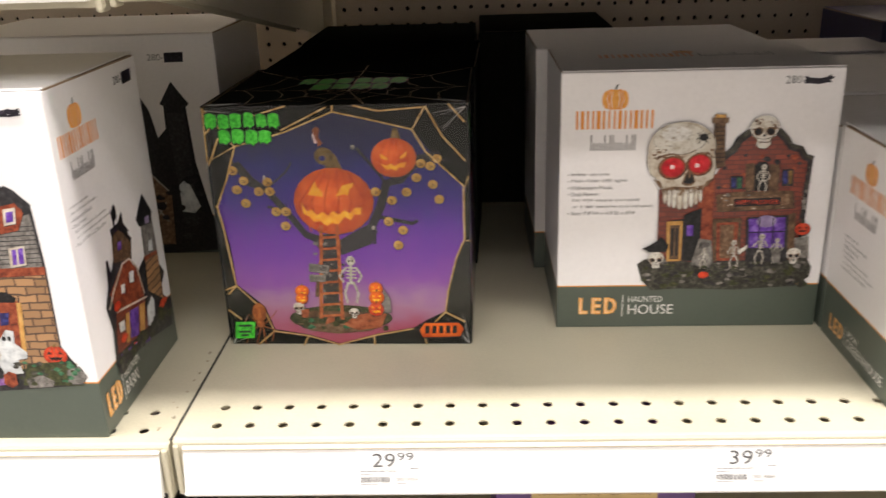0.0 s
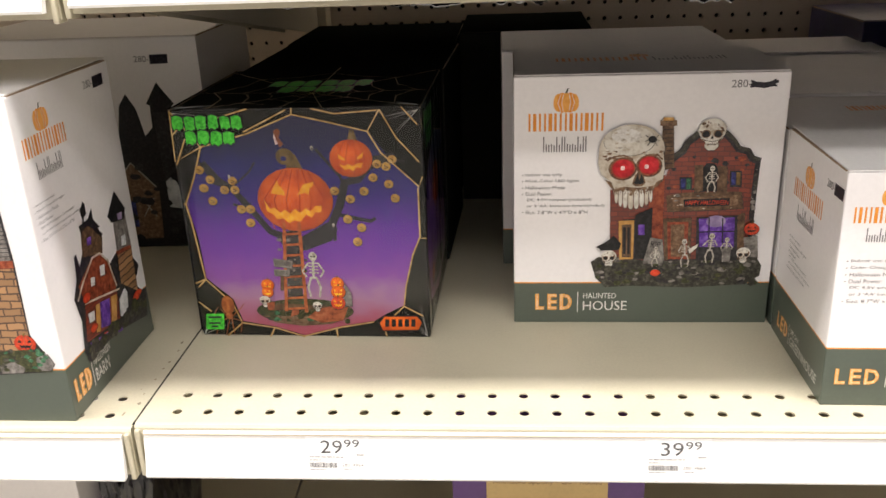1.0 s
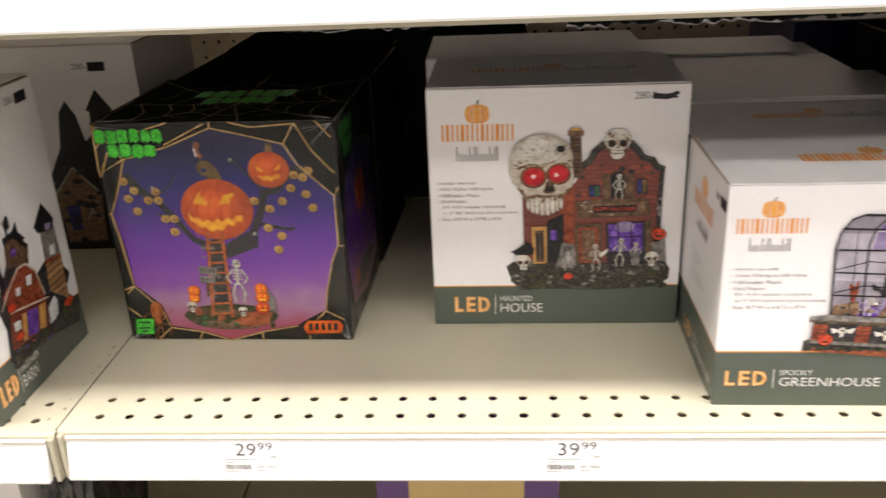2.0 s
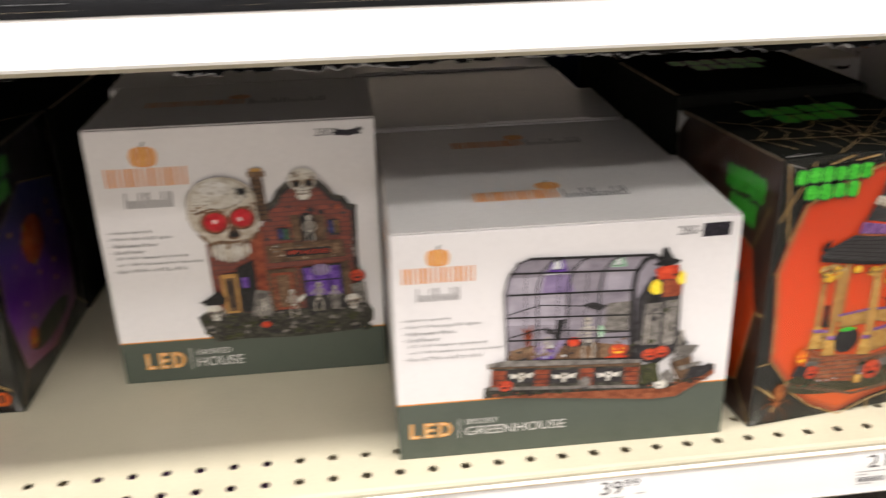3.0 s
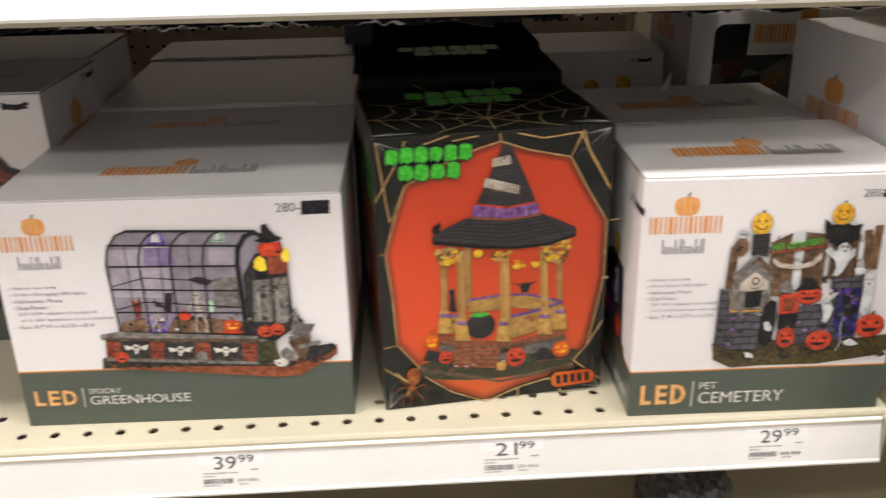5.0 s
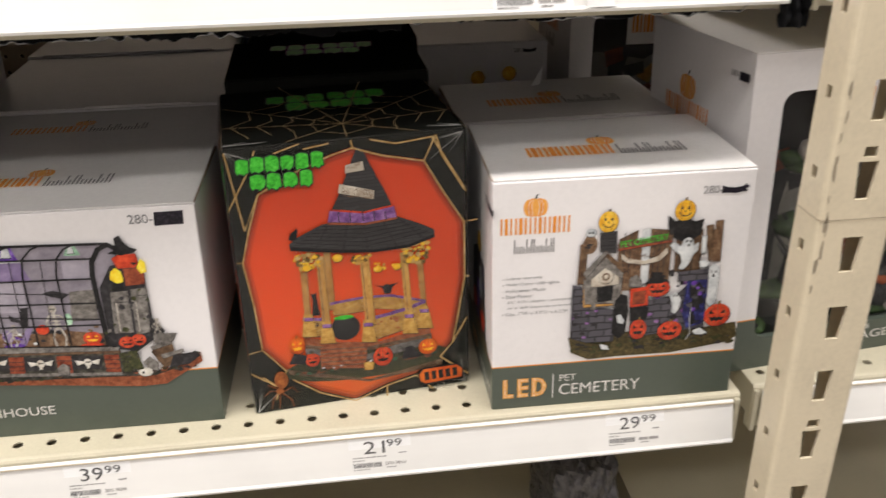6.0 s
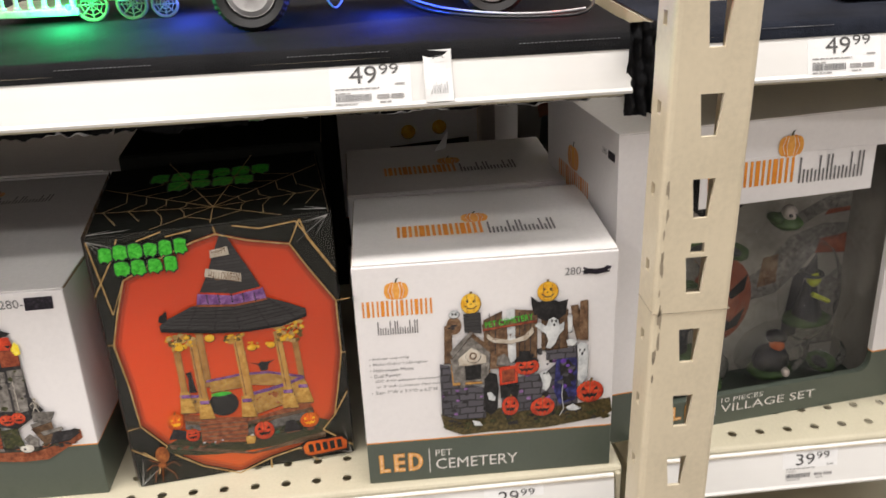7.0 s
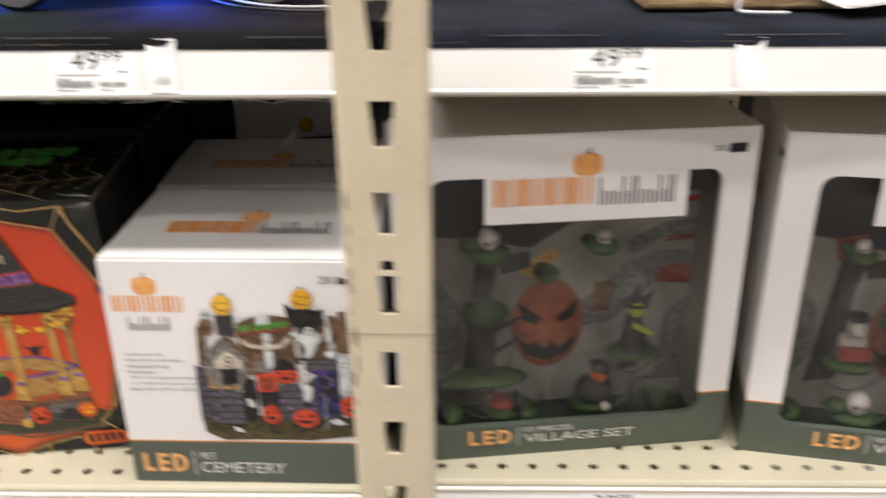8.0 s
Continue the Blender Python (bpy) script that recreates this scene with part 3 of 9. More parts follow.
INK = {
    "white": ink("white", (0.72, 0.70, 0.66), (0.5, 0.47, 0.42), (0.8, 0.8, 0.78)),
    "bone": ink("bone", (0.62, 0.56, 0.46), (0.24, 0.15, 0.085), (0.74, 0.71, 0.64), 70, 0.24, 0.35),
    "bonelight": ink("bonelight", (0.68, 0.65, 0.58), (0.36, 0.29, 0.2), (0.78, 0.76, 0.7), 120, 0.2, 0.25),
    "stain": ink("stain", (0.16, 0.09, 0.05), (0.05, 0.026, 0.016), (0.30, 0.20, 0.12), 220, 0.2),
    "black": ink("black", (0.012, 0.011, 0.012), (0.006, 0.006, 0.006), (0.03, 0.03, 0.03)),
    "char": ink("char", (0.026, 0.024, 0.026), (0.01, 0.01, 0.01), (0.07, 0.065, 0.068), 240, 0.2),
    "marker": ink("marker", (0.012, 0.01, 0.016), None, (0.05, 0.04, 0.06), 400),
    "grey": ink("grey", (0.17, 0.155, 0.14), (0.055, 0.048, 0.042), (0.32, 0.30, 0.27), 200, 0.2),
    "type": ink("type", (0.14, 0.14, 0.145), (0.1, 0.1, 0.1), (0.25, 0.24, 0.23)),
    "figures": ink("figures", (0.10, 0.097, 0.095), (0.07, 0.07, 0.07), (0.14, 0.14, 0.14)),
    "faint": ink("faint", (0.27, 0.26, 0.25), (0.2, 0.2, 0.19), (0.34, 0.33, 0.32)),
    "pale": ink("pale", (0.30, 0.29, 0.285), (0.22, 0.22, 0.21), (0.38, 0.37, 0.36)),
    "bonedim": ink("bonedim", (0.44, 0.40, 0.34), (0.14, 0.11, 0.09), (0.62, 0.59, 0.53), 420, 0.2),
    "script": ink("script", (0.15, 0.14, 0.14), (0.1, 0.1, 0.1), (0.22, 0.22, 0.22)),
    "inline": ink("inline", (0.80, 0.62, 0.45)),
    "orange": ink("orange", (0.74, 0.27, 0.03), (0.66, 0.22, 0.02), (0.8, 0.32, 0.05)),
    "amber": ink("amber", (0.78, 0.36, 0.07), (0.7, 0.3, 0.05), (0.82, 0.42, 0.1)),
    "stem": ink("stem", (0.06, 0.07, 0.05)),
    "pumpkin": ink("pumpkin", (0.80, 0.145, 0.018), (0.42, 0.045, 0.008), (0.9, 0.26, 0.045), 60, 0.22, 0.6),
    "pumpkin_rib": ink("pumpkin_rib", (0.44, 0.05, 0.008), (0.25, 0.025, 0.005), (0.6, 0.09, 0.015), 90),
    "red": ink("red", (0.62, 0.055, 0.02), (0.25, 0.02, 0.008), (0.8, 0.13, 0.05), 200, 0.18, 0.3),
    "glow": ink("glow", (0.85, 0.42, 0.02), (0.75, 0.28, 0.01), (0.92, 0.62, 0.05), 120),
    "yellow": ink("yellow", (0.85, 0.48, 0.03), (0.6, 0.24, 0.01), (0.92, 0.66, 0.12), 160, 0.2, 0.35),
    "olive": ink("olive", (0.19, 0.115, 0.035), (0.06, 0.04, 0.015), (0.42, 0.27, 0.1), 150, 0.2, 0.5),
    "gold": ink("gold", (0.50, 0.32, 0.12), (0.3, 0.17, 0.05), (0.66, 0.48, 0.24), 200),
    "ladder": ink("ladder", (0.36, 0.10, 0.035), (0.16, 0.04, 0.015), (0.5, 0.18, 0.07), 220),
    "brickred": ink_courses("brickred", (0.22, 0.040, 0.020), (0.10, 0.024, 0.016), 0.010, 0.0042),
    "rust": ink("rust", (0.24, 0.05, 0.022), (0.08, 0.016, 0.01), (0.36, 0.1, 0.045), 180),
    "wood": ink("wood", (0.11, 0.062, 0.034), (0.032, 0.018, 0.011), (0.22, 0.14, 0.08), 170, 0.2),
    "tan": ink("tan", (0.58, 0.31, 0.085), (0.32, 0.14, 0.03), (0.70, 0.46, 0.17), 110, 0.25, 0.35),
    "straw": ink("straw", (0.58, 0.33, 0.08), (0.28, 0.12, 0.02), (0.74, 0.52, 0.16), 200, 0.24, 0.3),
    "tanbrick": ink_courses("tanbrick", (0.40, 0.22, 0.10), (0.075, 0.04, 0.025), 0.014, 0.0062),
    "stone": ink_courses("stone", (0.085, 0.08, 0.098), (0.016, 0.014, 0.018), 0.013, 0.0062),
    "slate": ink_courses("slate", (0.036, 0.034, 0.037), (0.016, 0.016, 0.016), 0.013, 0.0027),
    "rock": ink("rock", (0.045, 0.042, 0.033), (0.010, 0.010, 0.009), (0.13, 0.125, 0.10), 190, 0.2),
    "moss": ink("moss", (0.045, 0.05, 0.019), (0.012, 0.014, 0.007), (0.12, 0.11, 0.05), 260, 0.2),
    "turf": ink("turf", (0.075, 0.058, 0.022), (0.02, 0.016, 0.008), (0.17, 0.13, 0.055), 330, 0.2),
    "clay": ink("clay", (0.30, 0.085, 0.036), (0.11, 0.028, 0.014), (0.45, 0.16, 0.08), 200, 0.2),
    "violet": ink("violet", (0.13, 0.045, 0.34), (0.045, 0.012, 0.14), (0.36, 0.22, 0.68), 130, 0.2, 0.3),
    "lilac": ink("lilac", (0.26, 0.20, 0.34), (0.13, 0.09, 0.2), (0.45, 0.38, 0.55), 60, 0.25),
    "pane": ink("pane", (0.26, 0.235, 0.27), (0.15, 0.13, 0.165), (0.36, 0.33, 0.38), 50, 0.25),
    "panelight": ink("panelight", (0.36, 0.33, 0.38), (0.26, 0.24, 0.28), (0.46, 0.43, 0.48), 50, 0.25),
    "plum": ink("plum", (0.21, 0.09, 0.28), (0.08, 0.03, 0.12), (0.36, 0.2, 0.44), 170),
    "navy": ink("navy", (0.02, 0.02, 0.10), (0.008, 0.008, 0.03), (0.06, 0.07, 0.25), 140),
    "green": ink("green", (0.055, 0.52, 0.035), (0.02, 0.25, 0.015), (0.12, 0.7, 0.08), 240),
    "mint": ink("mint", (0.32, 0.55, 0.36), (0.16, 0.3, 0.2), (0.6, 0.78, 0.62), 90),
    "teal": ink("teal", (0.035, 0.12, 0.06), (0.015, 0.04, 0.02), (0.1, 0.25, 0.13), 200),
    "glowred": ink("glowred", (0.55, 0.012, 0.02), (0.2, 0.004, 0.008), (0.8, 0.05, 0.06), 120, 0.2, 0.5),
    "pinkwhite": ink("pinkwhite", (0.85, 0.62, 0.6)),
    "ghost": ink("ghost", (0.62, 0.64, 0.64), (0.33, 0.35, 0.37), (0.78, 0.79, 0.78), 110, 0.2, 0.25),
    "spider": ink("spider", (0.34, 0.1, 0.025), (0.15, 0.04, 0.012), (0.5, 0.18, 0.05), 200, 0.18, 0.5),
    "dusk": fade("dusk", [(0.40, 0.06, 0.09), (0.42, 0.09, 0.15), (0.40, 0.20, 0.33), (0.25, 0.06, 0.36), (0.17, 0.032, 0.34), (0.12, 0.027, 0.31), (0.05, 0.026, 0.24), (0.022, 0.024, 0.17), (0.013, 0.016, 0.085)], -0.012, 0.2),
    "blaze_dim": fade("blaze_dim", [(0.36, 0.06, 0.012), (0.34, 0.04, 0.008), (0.34, 0.035, 0.008), (0.28, 0.03, 0.008)], 0.0, 0.23),
    "blaze_mid": fade("blaze_mid", [(0.58, 0.11, 0.016), (0.58, 0.07, 0.010), (0.58, 0.06, 0.010), (0.50, 0.05, 0.010)], 0.0, 0.23),
    "dullpumpkin": ink("dullpumpkin", (0.34, 0.105, 0.055), (0.16, 0.045, 0.03), (0.46, 0.17, 0.09), 70, 0.22, 0.5),
    "umber": ink("umber", (0.050, 0.019, 0.010), (0.022, 0.009, 0.006), (0.085, 0.034, 0.018), 60, 0.25),
    "flame": ink("flame", (0.90, 0.70, 0.03), (0.8, 0.5, 0.02), (0.92, 0.80, 0.2), 200),
    "blaze": fade("blaze", [(0.76, 0.15, 0.02), (0.80, 0.10, 0.012), (0.80, 0.085, 0.012), (0.72, 0.07, 0.012)], 0.0, 0.23),
    "darkgreen": ink("darkgreen", (0.02, 0.028, 0.024)),
}
GLYPHS = {}


def glyphs(s):
    """The flat outline mesh of a line of built-in type: points and faces, scaled into a unit box."""
    if s not in GLYPHS:
        cu = bpy.data.curves.new("type", "FONT")
        cu.body, cu.resolution_u = s, 3
        ob = bpy.data.objects.new("type", cu)
        scene.collection.objects.link(ob)
        me = bpy.data.meshes.new_from_object(ob.evaluated_get(bpy.context.evaluated_depsgraph_get()))
        pts = [tuple(v.co) for v in me.vertices]
        x0, x1 = min(p[0] for p in pts), max(p[0] for p in pts)
        y0, y1 = min(p[1] for p in pts), max(p[1] for p in pts)
        GLYPHS[s] = ([((p[0] - x0) / (x1 - x0), (p[1] - y0) / (y1 - y0)) for p in pts], [tuple(p.vertices) for p in me.polygons])
        bpy.data.objects.remove(ob)
        bpy.data.curves.remove(cu)
        bpy.data.meshes.remove(me)
    return GLYPHS[s]


class Print:
    """Collects ink shapes for one face and lays them down as a few parts."""

    def __init__(self, parent, face, w, d, h, lean=0.0, lift=0.00012, scale=(1.0, 1.0)):
        self.parent, self.lift, self.n, self.name, self.scale = parent, lift, 0, None, scale
        self.place = {"front": lambda u, v, e: (u, lean * v - e, v), "right": lambda u, v, e: (w + e, u + lean * v, v),
                      "left": lambda u, v, e: (-e, d - u + lean * v, v), "top": lambda u, v, e: (u, v + lean * h, h + 0.0006 + 0.0024 * max(0.0, v / d - 0.15) + e)}[face]
        self.rng = random.Random(7)

    def start(self, name, label=""):
        self.flush()
        self.solid = "picture" in name
        self.name, self.label, self.mats, self.v, self.f, self.mi, self.uv = name, label, [], [], [], [], []
        return self

    def lay(self, k, pts, faces):
        self.n += 1
        e = self.lift + self.n * 0.000006
        if k not in self.mats:
            self.mats.append(k)
        i = self.mats.index(k)
        b = len(self.v)
        x0, x1 = min(p[0] for p in pts), max(p[0] for p in pts)
        y0, y1 = min(p[1] for p in pts), max(p[1] for p in pts)
        for x, y in pts:
            self.v.append(self.place(x * self.scale[0] / 1000, y * self.scale[1] / 1000, e))
            self.uv.append(((x - x0) / max(x1 - x0, 1e-6), (y - y0) / max(y1 - y0, 1e-6)))
        for f in faces:
            self.f.append([b + j for j in f])
            self.mi.append(i)

    RELIEF = {"tan", "wood", "grey", "bone", "straw", "red", "rust", "stone", "ghost", "yellow", "slate", "bonelight", "pumpkin", "plum", "brickred", "tanbrick"}

    def rim(self, k, pts):
        """The dark outline with which a photographed solid stands off its ground."""
        if k in self.RELIEF and self.solid:
            x, y = sum(p[0] for p in pts) / len(pts), sum(p[1] for p in pts) / len(pts)
            big = max(max(p[0] for p in pts) - min(p[0] for p in pts), max(p[1] for p in pts) - min(p[1] for p in pts))
            q = 1 + 0.55 / max(big, 3.0)
            self.lay("char", [(x + (p[0] - x) * q + 0.15, y + (p[1] - y) * q - 0.3) for p in pts], [range(len(pts))])

    def poly(self, k, *c):
        pts = list(zip(c[0::2], c[1::2]))
        self.rim(k, pts)
        self.lay(k, pts, [range(len(pts))])
        return self

    def ell(self, k, x, y, rx, ry, rot=0.0, a0=0.0, a1=360.0):
        n = 22
        c, s = math.cos(radians(rot)), math.sin(radians(rot))
        pts = []
        for i in range(n + (a1 - a0 < 360)):
            a = radians(a0 + (a1 - a0) * i / n)
            p, q = rx * math.cos(a), ry * math.sin(a)
            pts.append((x + p * c - q * s, y + p * s + q * c))
        self.rim(k, pts)
        self.lay(k, pts, [range(len(pts))])
        return self

    def line(self, k, width, *c):
        p = [Vector(q) for q in zip(c[0::2], c[1::2])]
        pts, n = [], len(p)
        for i, q in enumerate(p):
            t = (p[min(i + 1, n - 1)] - p[max(i - 1, 0)]).normalized()
            o = Vector((-t.y, t.x)) * width / 2
            pts += [tuple(q + o), tuple(q - o)]
        self.lay(k, pts, [(2 * i, 2 * i + 1, 2 * i + 3, 2 * i + 2) for i in range(n - 1)])
        return self

    def text(self, k, s, x, y, w, h, rot=0.0):
        pts, faces = glyphs(s)
        c, q = math.cos(radians(rot)), math.sin(radians(rot))
        self.lay(k, [(x + a * w * c - b * h * q, y + a * w * q + b * h * c) for a, b in pts], faces)
        return self

    def scatter(self, ks, n, x0, y0, x1, y1, r0, r1, squash=0.7):
        """Loose blots within a box: pictured leaves, pebbles and shade."""
        g = self.rng
        for i in range(n):
            r = g.uniform(r0, r1)
            x, y, m = g.uniform(x0, x1), g.uniform(y0, y1), g.randint(5, 8)
            pts = [(x + r * g.uniform(0.6, 1.1) * math.cos(6.283 * j / m), y + squash * r * g.uniform(0.6, 1.1) * math.sin(6.283 * j / m)) for j in range(m)]
            self.lay(ks[i % len(ks)], pts, [range(m)])
        return self

    def flush(self):
        if self.name and self.v:
            me = bpy.data.meshes.new(self.name)
            me.from_pydata(self.v, [], self.f)
            for k in self.mats:
                me.materials.append(INK[k])
            me.polygons.foreach_set("material_index", self.mi)
            layer = me.uv_layers.new(name="uv")
            for l in me.loops:
                layer.data[l.index].uv = self.uv[l.vertex_index]
            part(self.name, me, None, self.parent, self.label)
        self.name = None
        return self

    # small pictured things that recur
    def lantern(self, x, y, rx, ry, k="pumpkin", face="glow"):
        self.ell(k, x, y, rx, ry)
        for d in (-0.55, 0.0, 0.55):
            self.line("pumpkin_rib" if k == "pumpkin" else "stain", rx * 0.05, x + d * rx * 0.4, y + ry * 0.9, x + d * rx * 1.25, y + ry * 0.1, x + d * rx * 0.5, y - ry * 0.9)
        self.poly("olive", x - rx * 0.1, y + ry * 0.9, x + rx * 0.12, y + ry * 0.9, x + rx * 0.22, y + ry * 1.25, x + rx * 0.02, y + ry * 1.22)
        for s in (-1, 1):
            self.poly(face, x + s * rx * 0.2, y + ry * 0.12, x + s * rx * 0.62, y + ry * 0.12, x + s * rx * 0.5, y + ry * 0.46)
        self.poly(face, x - rx * 0.62, y - ry * 0.12, x - rx * 0.3, y - ry * 0.25, x - rx * 0.15, y - ry * 0.12, x, y - ry * 0.28, x + rx * 0.15, y - ry * 0.12, x + rx * 0.3, y - ry * 0.25, x + rx * 0.62, y - ry * 0.12,
                  x + rx * 0.35, y - ry * 0.55, x + rx * 0.15, y - ry * 0.45, x, y - ry * 0.62, x - rx * 0.15, y - ry * 0.45, x - rx * 0.35, y - ry * 0.55)
        return self

    def skull(self, x, y, r, k="bonelight"):
        self.poly(k, x - r * 0.86, y - r * 0.1, x - r * 0.74, y - r * 0.55, x - r * 0.5, y - r * 0.74, x - r * 0.46, y - r * 1.12, x - r * 0.22, y - r * 1.36, x + r * 0.22, y - r * 1.36,
                  x + r * 0.48, y - r * 1.12, x + r * 0.52, y - r * 0.72, x + r * 0.78, y - r * 0.5, x + r * 0.88, y)
        self.ell(k, x, y + r * 0.12, r * 0.98, r * 0.82)
        for i in range(9):
            self.ell("stain" if i % 4 == 0 else "bonedim", x + r * 0.72 * math.cos(2.4 * i), y + r * 0.5 * math.sin(2.4 * i) + r * 0.05, r * 0.16, r * 0.08, 40 * i)
        for s in (-1, 1):
            self.ell("stain", x + s * r * 0.42, y - r * 0.16, r * 0.34, r * 0.3, -12 * s)
            self.ell("black", x + s * r * 0.42, y - r * 0.18, r * 0.26, r * 0.23, -12 * s)
            self.line("stain", r * 0.07, x + s * r * 0.72, y - r * 0.55, x + s * r * 0.5, y - r * 0.68, x + s * r * 0.42, y - r * 0.95)
        self.poly("black", x - r * 0.13, y - r * 0.56, x - r * 0.03, y - r * 0.5, x + r * 0.12, y - r * 0.58, x + r * 0.04, y - r * 0.26)
        self.poly("stain", x - r * 0.36, y - r * 0.86, x, y - r * 0.8, x + r * 0.38, y - r * 0.84, x + r * 0.3, y - r * 1.0, x, y - r * 0.97, x - r * 0.3, y - r * 1.02)
        for i in range(5):
            self.poly("bonelight", x + (i - 2.4) * r * 0.14, y - r * 0.8, x + (i - 1.65) * r * 0.14, y - r * 0.8, x + (i - 1.75) * r * 0.14, y - r * (0.9 + 0.03 * (i % 2)), x + (i - 2.3) * r * 0.14, y - r * 0.92)
        return self

    def bones(self, x, y, s, lean=0.0, arm=1.0):
        """A pictured jointed bone figure of height s."""
        k, w = "bonedim", s * 0.05
        self.ell(k, x + lean * s * 0.4, y + s * 0.9, s * 0.085, s * 0.1)
        self.ell("black", x + lean * s * 0.4 - s * 0.03, y + s * 0.9, s * 0.02, s * 0.02).ell("black", x + lean * s * 0.4 + s * 0.03, y + s * 0.9, s * 0.02, s * 0.02)
        self.line(k, w, x + lean * s * 0.35, y + s * 0.8, x, y + s * 0.42)
        for i in range(4):
            self.line(k, w * 0.6, x - s * 0.1 + lean * s * 0.3, y + s * (0.76 - 0.07 * i), x + s * 0.1 + lean * s * 0.3, y + s * (0.75 - 0.07 * i))
        self.line(k, w, x - s * 0.08, y + s * 0.43, x + s * 0.08, y + s * 0.43)
        for d in (-1, 1):
            self.line(k, w * 0.9, x + d * s * 0.06, y + s * 0.42, x + d * s * 0.13, y + s * 0.22, x + d * s * 0.09, y)
            self.line(k, w * 0.8, x + d * s * 0.1 + lean * s * 0.3, y + s * 0.76, x + d * s * 0.22, y + s * 0.58, x + d * s * 0.14 * arm, y + s * (0.45 + 0.2 * (arm - 1)))
        return self

    def brand(self, x, y, w, h, stacked=True):
        """The maker's mark as plain shapes: a ribbed pumpkin, a row of orange bars, a row of thin dark strokes."""
        self.start("logo_print", "orange pumpkin mark with plain orange and grey strokes")
        bw = w if stacked else w * 0.54
        cx = x + (w * 0.5 if stacked else w * 0.5)
        r = h * (0.15 if stacked else 0.2)
        by = y + (h * 0.36 if stacked else 0.18 * h)
        bh = h * (0.26 if stacked else 0.46)
        py = by + bh + r * 1.02
        for d, k in ((-0.72, "amber"), (0.72, "amber"), (-0.38, "orange"), (0.38, "orange"), (0, "amber")):
            self.ell(k, cx + d * r, py, r * (0.5 if d else 0.42), r * (0.86 if abs(d) > 0.5 else 0.97))
        for d in (-0.95, -0.5, 0.5, 0.95):
            self.line("white", r * 0.06, cx + d * r * 0.55, py + r * 0.8, cx + d * r * 0.85, py, cx + d * r * 0.55, py - r * 0.8)
        self.poly("stem", cx - r * 0.12, py + r * 0.92, cx + r * 0.08, py + r * 0.92, cx + r * 0.2, py + r * 1.3, cx + r * 0.34, py + r * 1.42, cx + r * 0.06, py + r * 1.36)
        p, sw = bw / 7, bh * 0.115
        for i in range(15):
            xc, thick = x + (i + 0.5) * bw / 15, (1.0, 1.6, 1.0, 1.0, 1.8, 1.2, 1.0)[i % 7]
            self.line("orange", sw * thick, xc, by, xc, by + bh)
        if stacked:
            hx, hy, hw, hh = x + w * 0.2, y + h * 0.05, w * 0.58, h * 0.24
        else:
            hx, hy, hw, hh = x + w * 0.56, y + h * 0.14, w * 0.42, h * 0.5
        p, sw = hw / 8, hh * 0.055
        for i in range(17):
            xc, tall = hx + (i + 0.5) * hw / 17, (0.95, 0.5, 0.46, 0.5, 0.42, 0.95, 0.46, 0.95)[i % 8]
            self.line("script", sw * 1.3, xc, hy, xc, hy + hh * tall)
        return self

    def drips(self, x, y, w, h):
        """The black cartons' mark as plain shapes: two rows of dripping green blots."""
        self.start("logo_print", "two rows of dripping bright green blots")
        g = self.rng
        for n, x0, ww, yy in ((6, 0.0, 1.0, 0.5), (4, 0.15, 0.72, 0.0)):
            p = w * ww / n
            for i in range(n):
                xc, low, high = x + w * x0 + (i + 0.5) * p, y + h * (yy + 0.06) + h * g.uniform(-0.03, 0.03), y + h * (yy + 0.48) + h * g.uniform(-0.03, 0.03)
                a, m, t = 0.46 * p, (low + high) / 2, high - low
                q = [g.uniform(0.82, 1.08) for j in range(12)]
                shape = [(-a * q[0], m - 0.30 * t), (-a * 0.75, low - 0.10 * t * q[1]), (-a * 0.45, low + 0.05 * t), (-a * 0.1, low - 0.02 * t), (a * 0.25, low - 0.16 * t * q[2]), (a * 0.5, low + 0.02 * t), (a * 0.92 * q[3], low + 0.06 * t),
                         (a * q[4], m), (a * 0.95 * q[5], high - 0.12 * t), (a * 0.4, high * 1.0), (-a * 0.2, high + 0.05 * t * q[6]), (-a * 0.9 * q[7], high - 0.06 * t)]
                for k, grow in (("darkgreen", 1.16), ("green", 1.0)):
                    self.lay(k, [(xc + u * grow, m + (v - m) * grow) for u, v in shape], [range(12)])
        return self

    def web(self, cx, cy, w, d, rays, rings, width=0.8):
        """Web lines spun round one knot, sagging between their rays, kept within the face."""
        inside = lambda q: 0.5 < q[0] < w - 0.5 and 0.5 < q[1] < d - 0.5
        ends = [radians(a) for a in rays]
        for a in ends:
            r = 2.0
            while inside((cx + (r + 3) * math.cos(a), cy + (r + 3) * math.sin(a))):
                r += 3
            self.line("gold", width, cx, cy, cx + r * math.cos(a), cy + r * math.sin(a))
        for r in rings:
            for a, b in zip(ends, ends[1:] + [ends[0] + 6.2832]):
                c = (a + b) / 2
                pts = [(cx + r * math.cos(a), cy + r * math.sin(a)), (cx + 0.86 * r * math.cos(c), cy + 0.86 * r * math.sin(c)), (cx + r * math.cos(b), cy + r * math.sin(b))]
                for q1, q2 in zip(pts, pts[1:]):
                    if inside(q1) and inside(q2):
                        self.line("gold", width * 0.8, *q1, *q2)
        return self

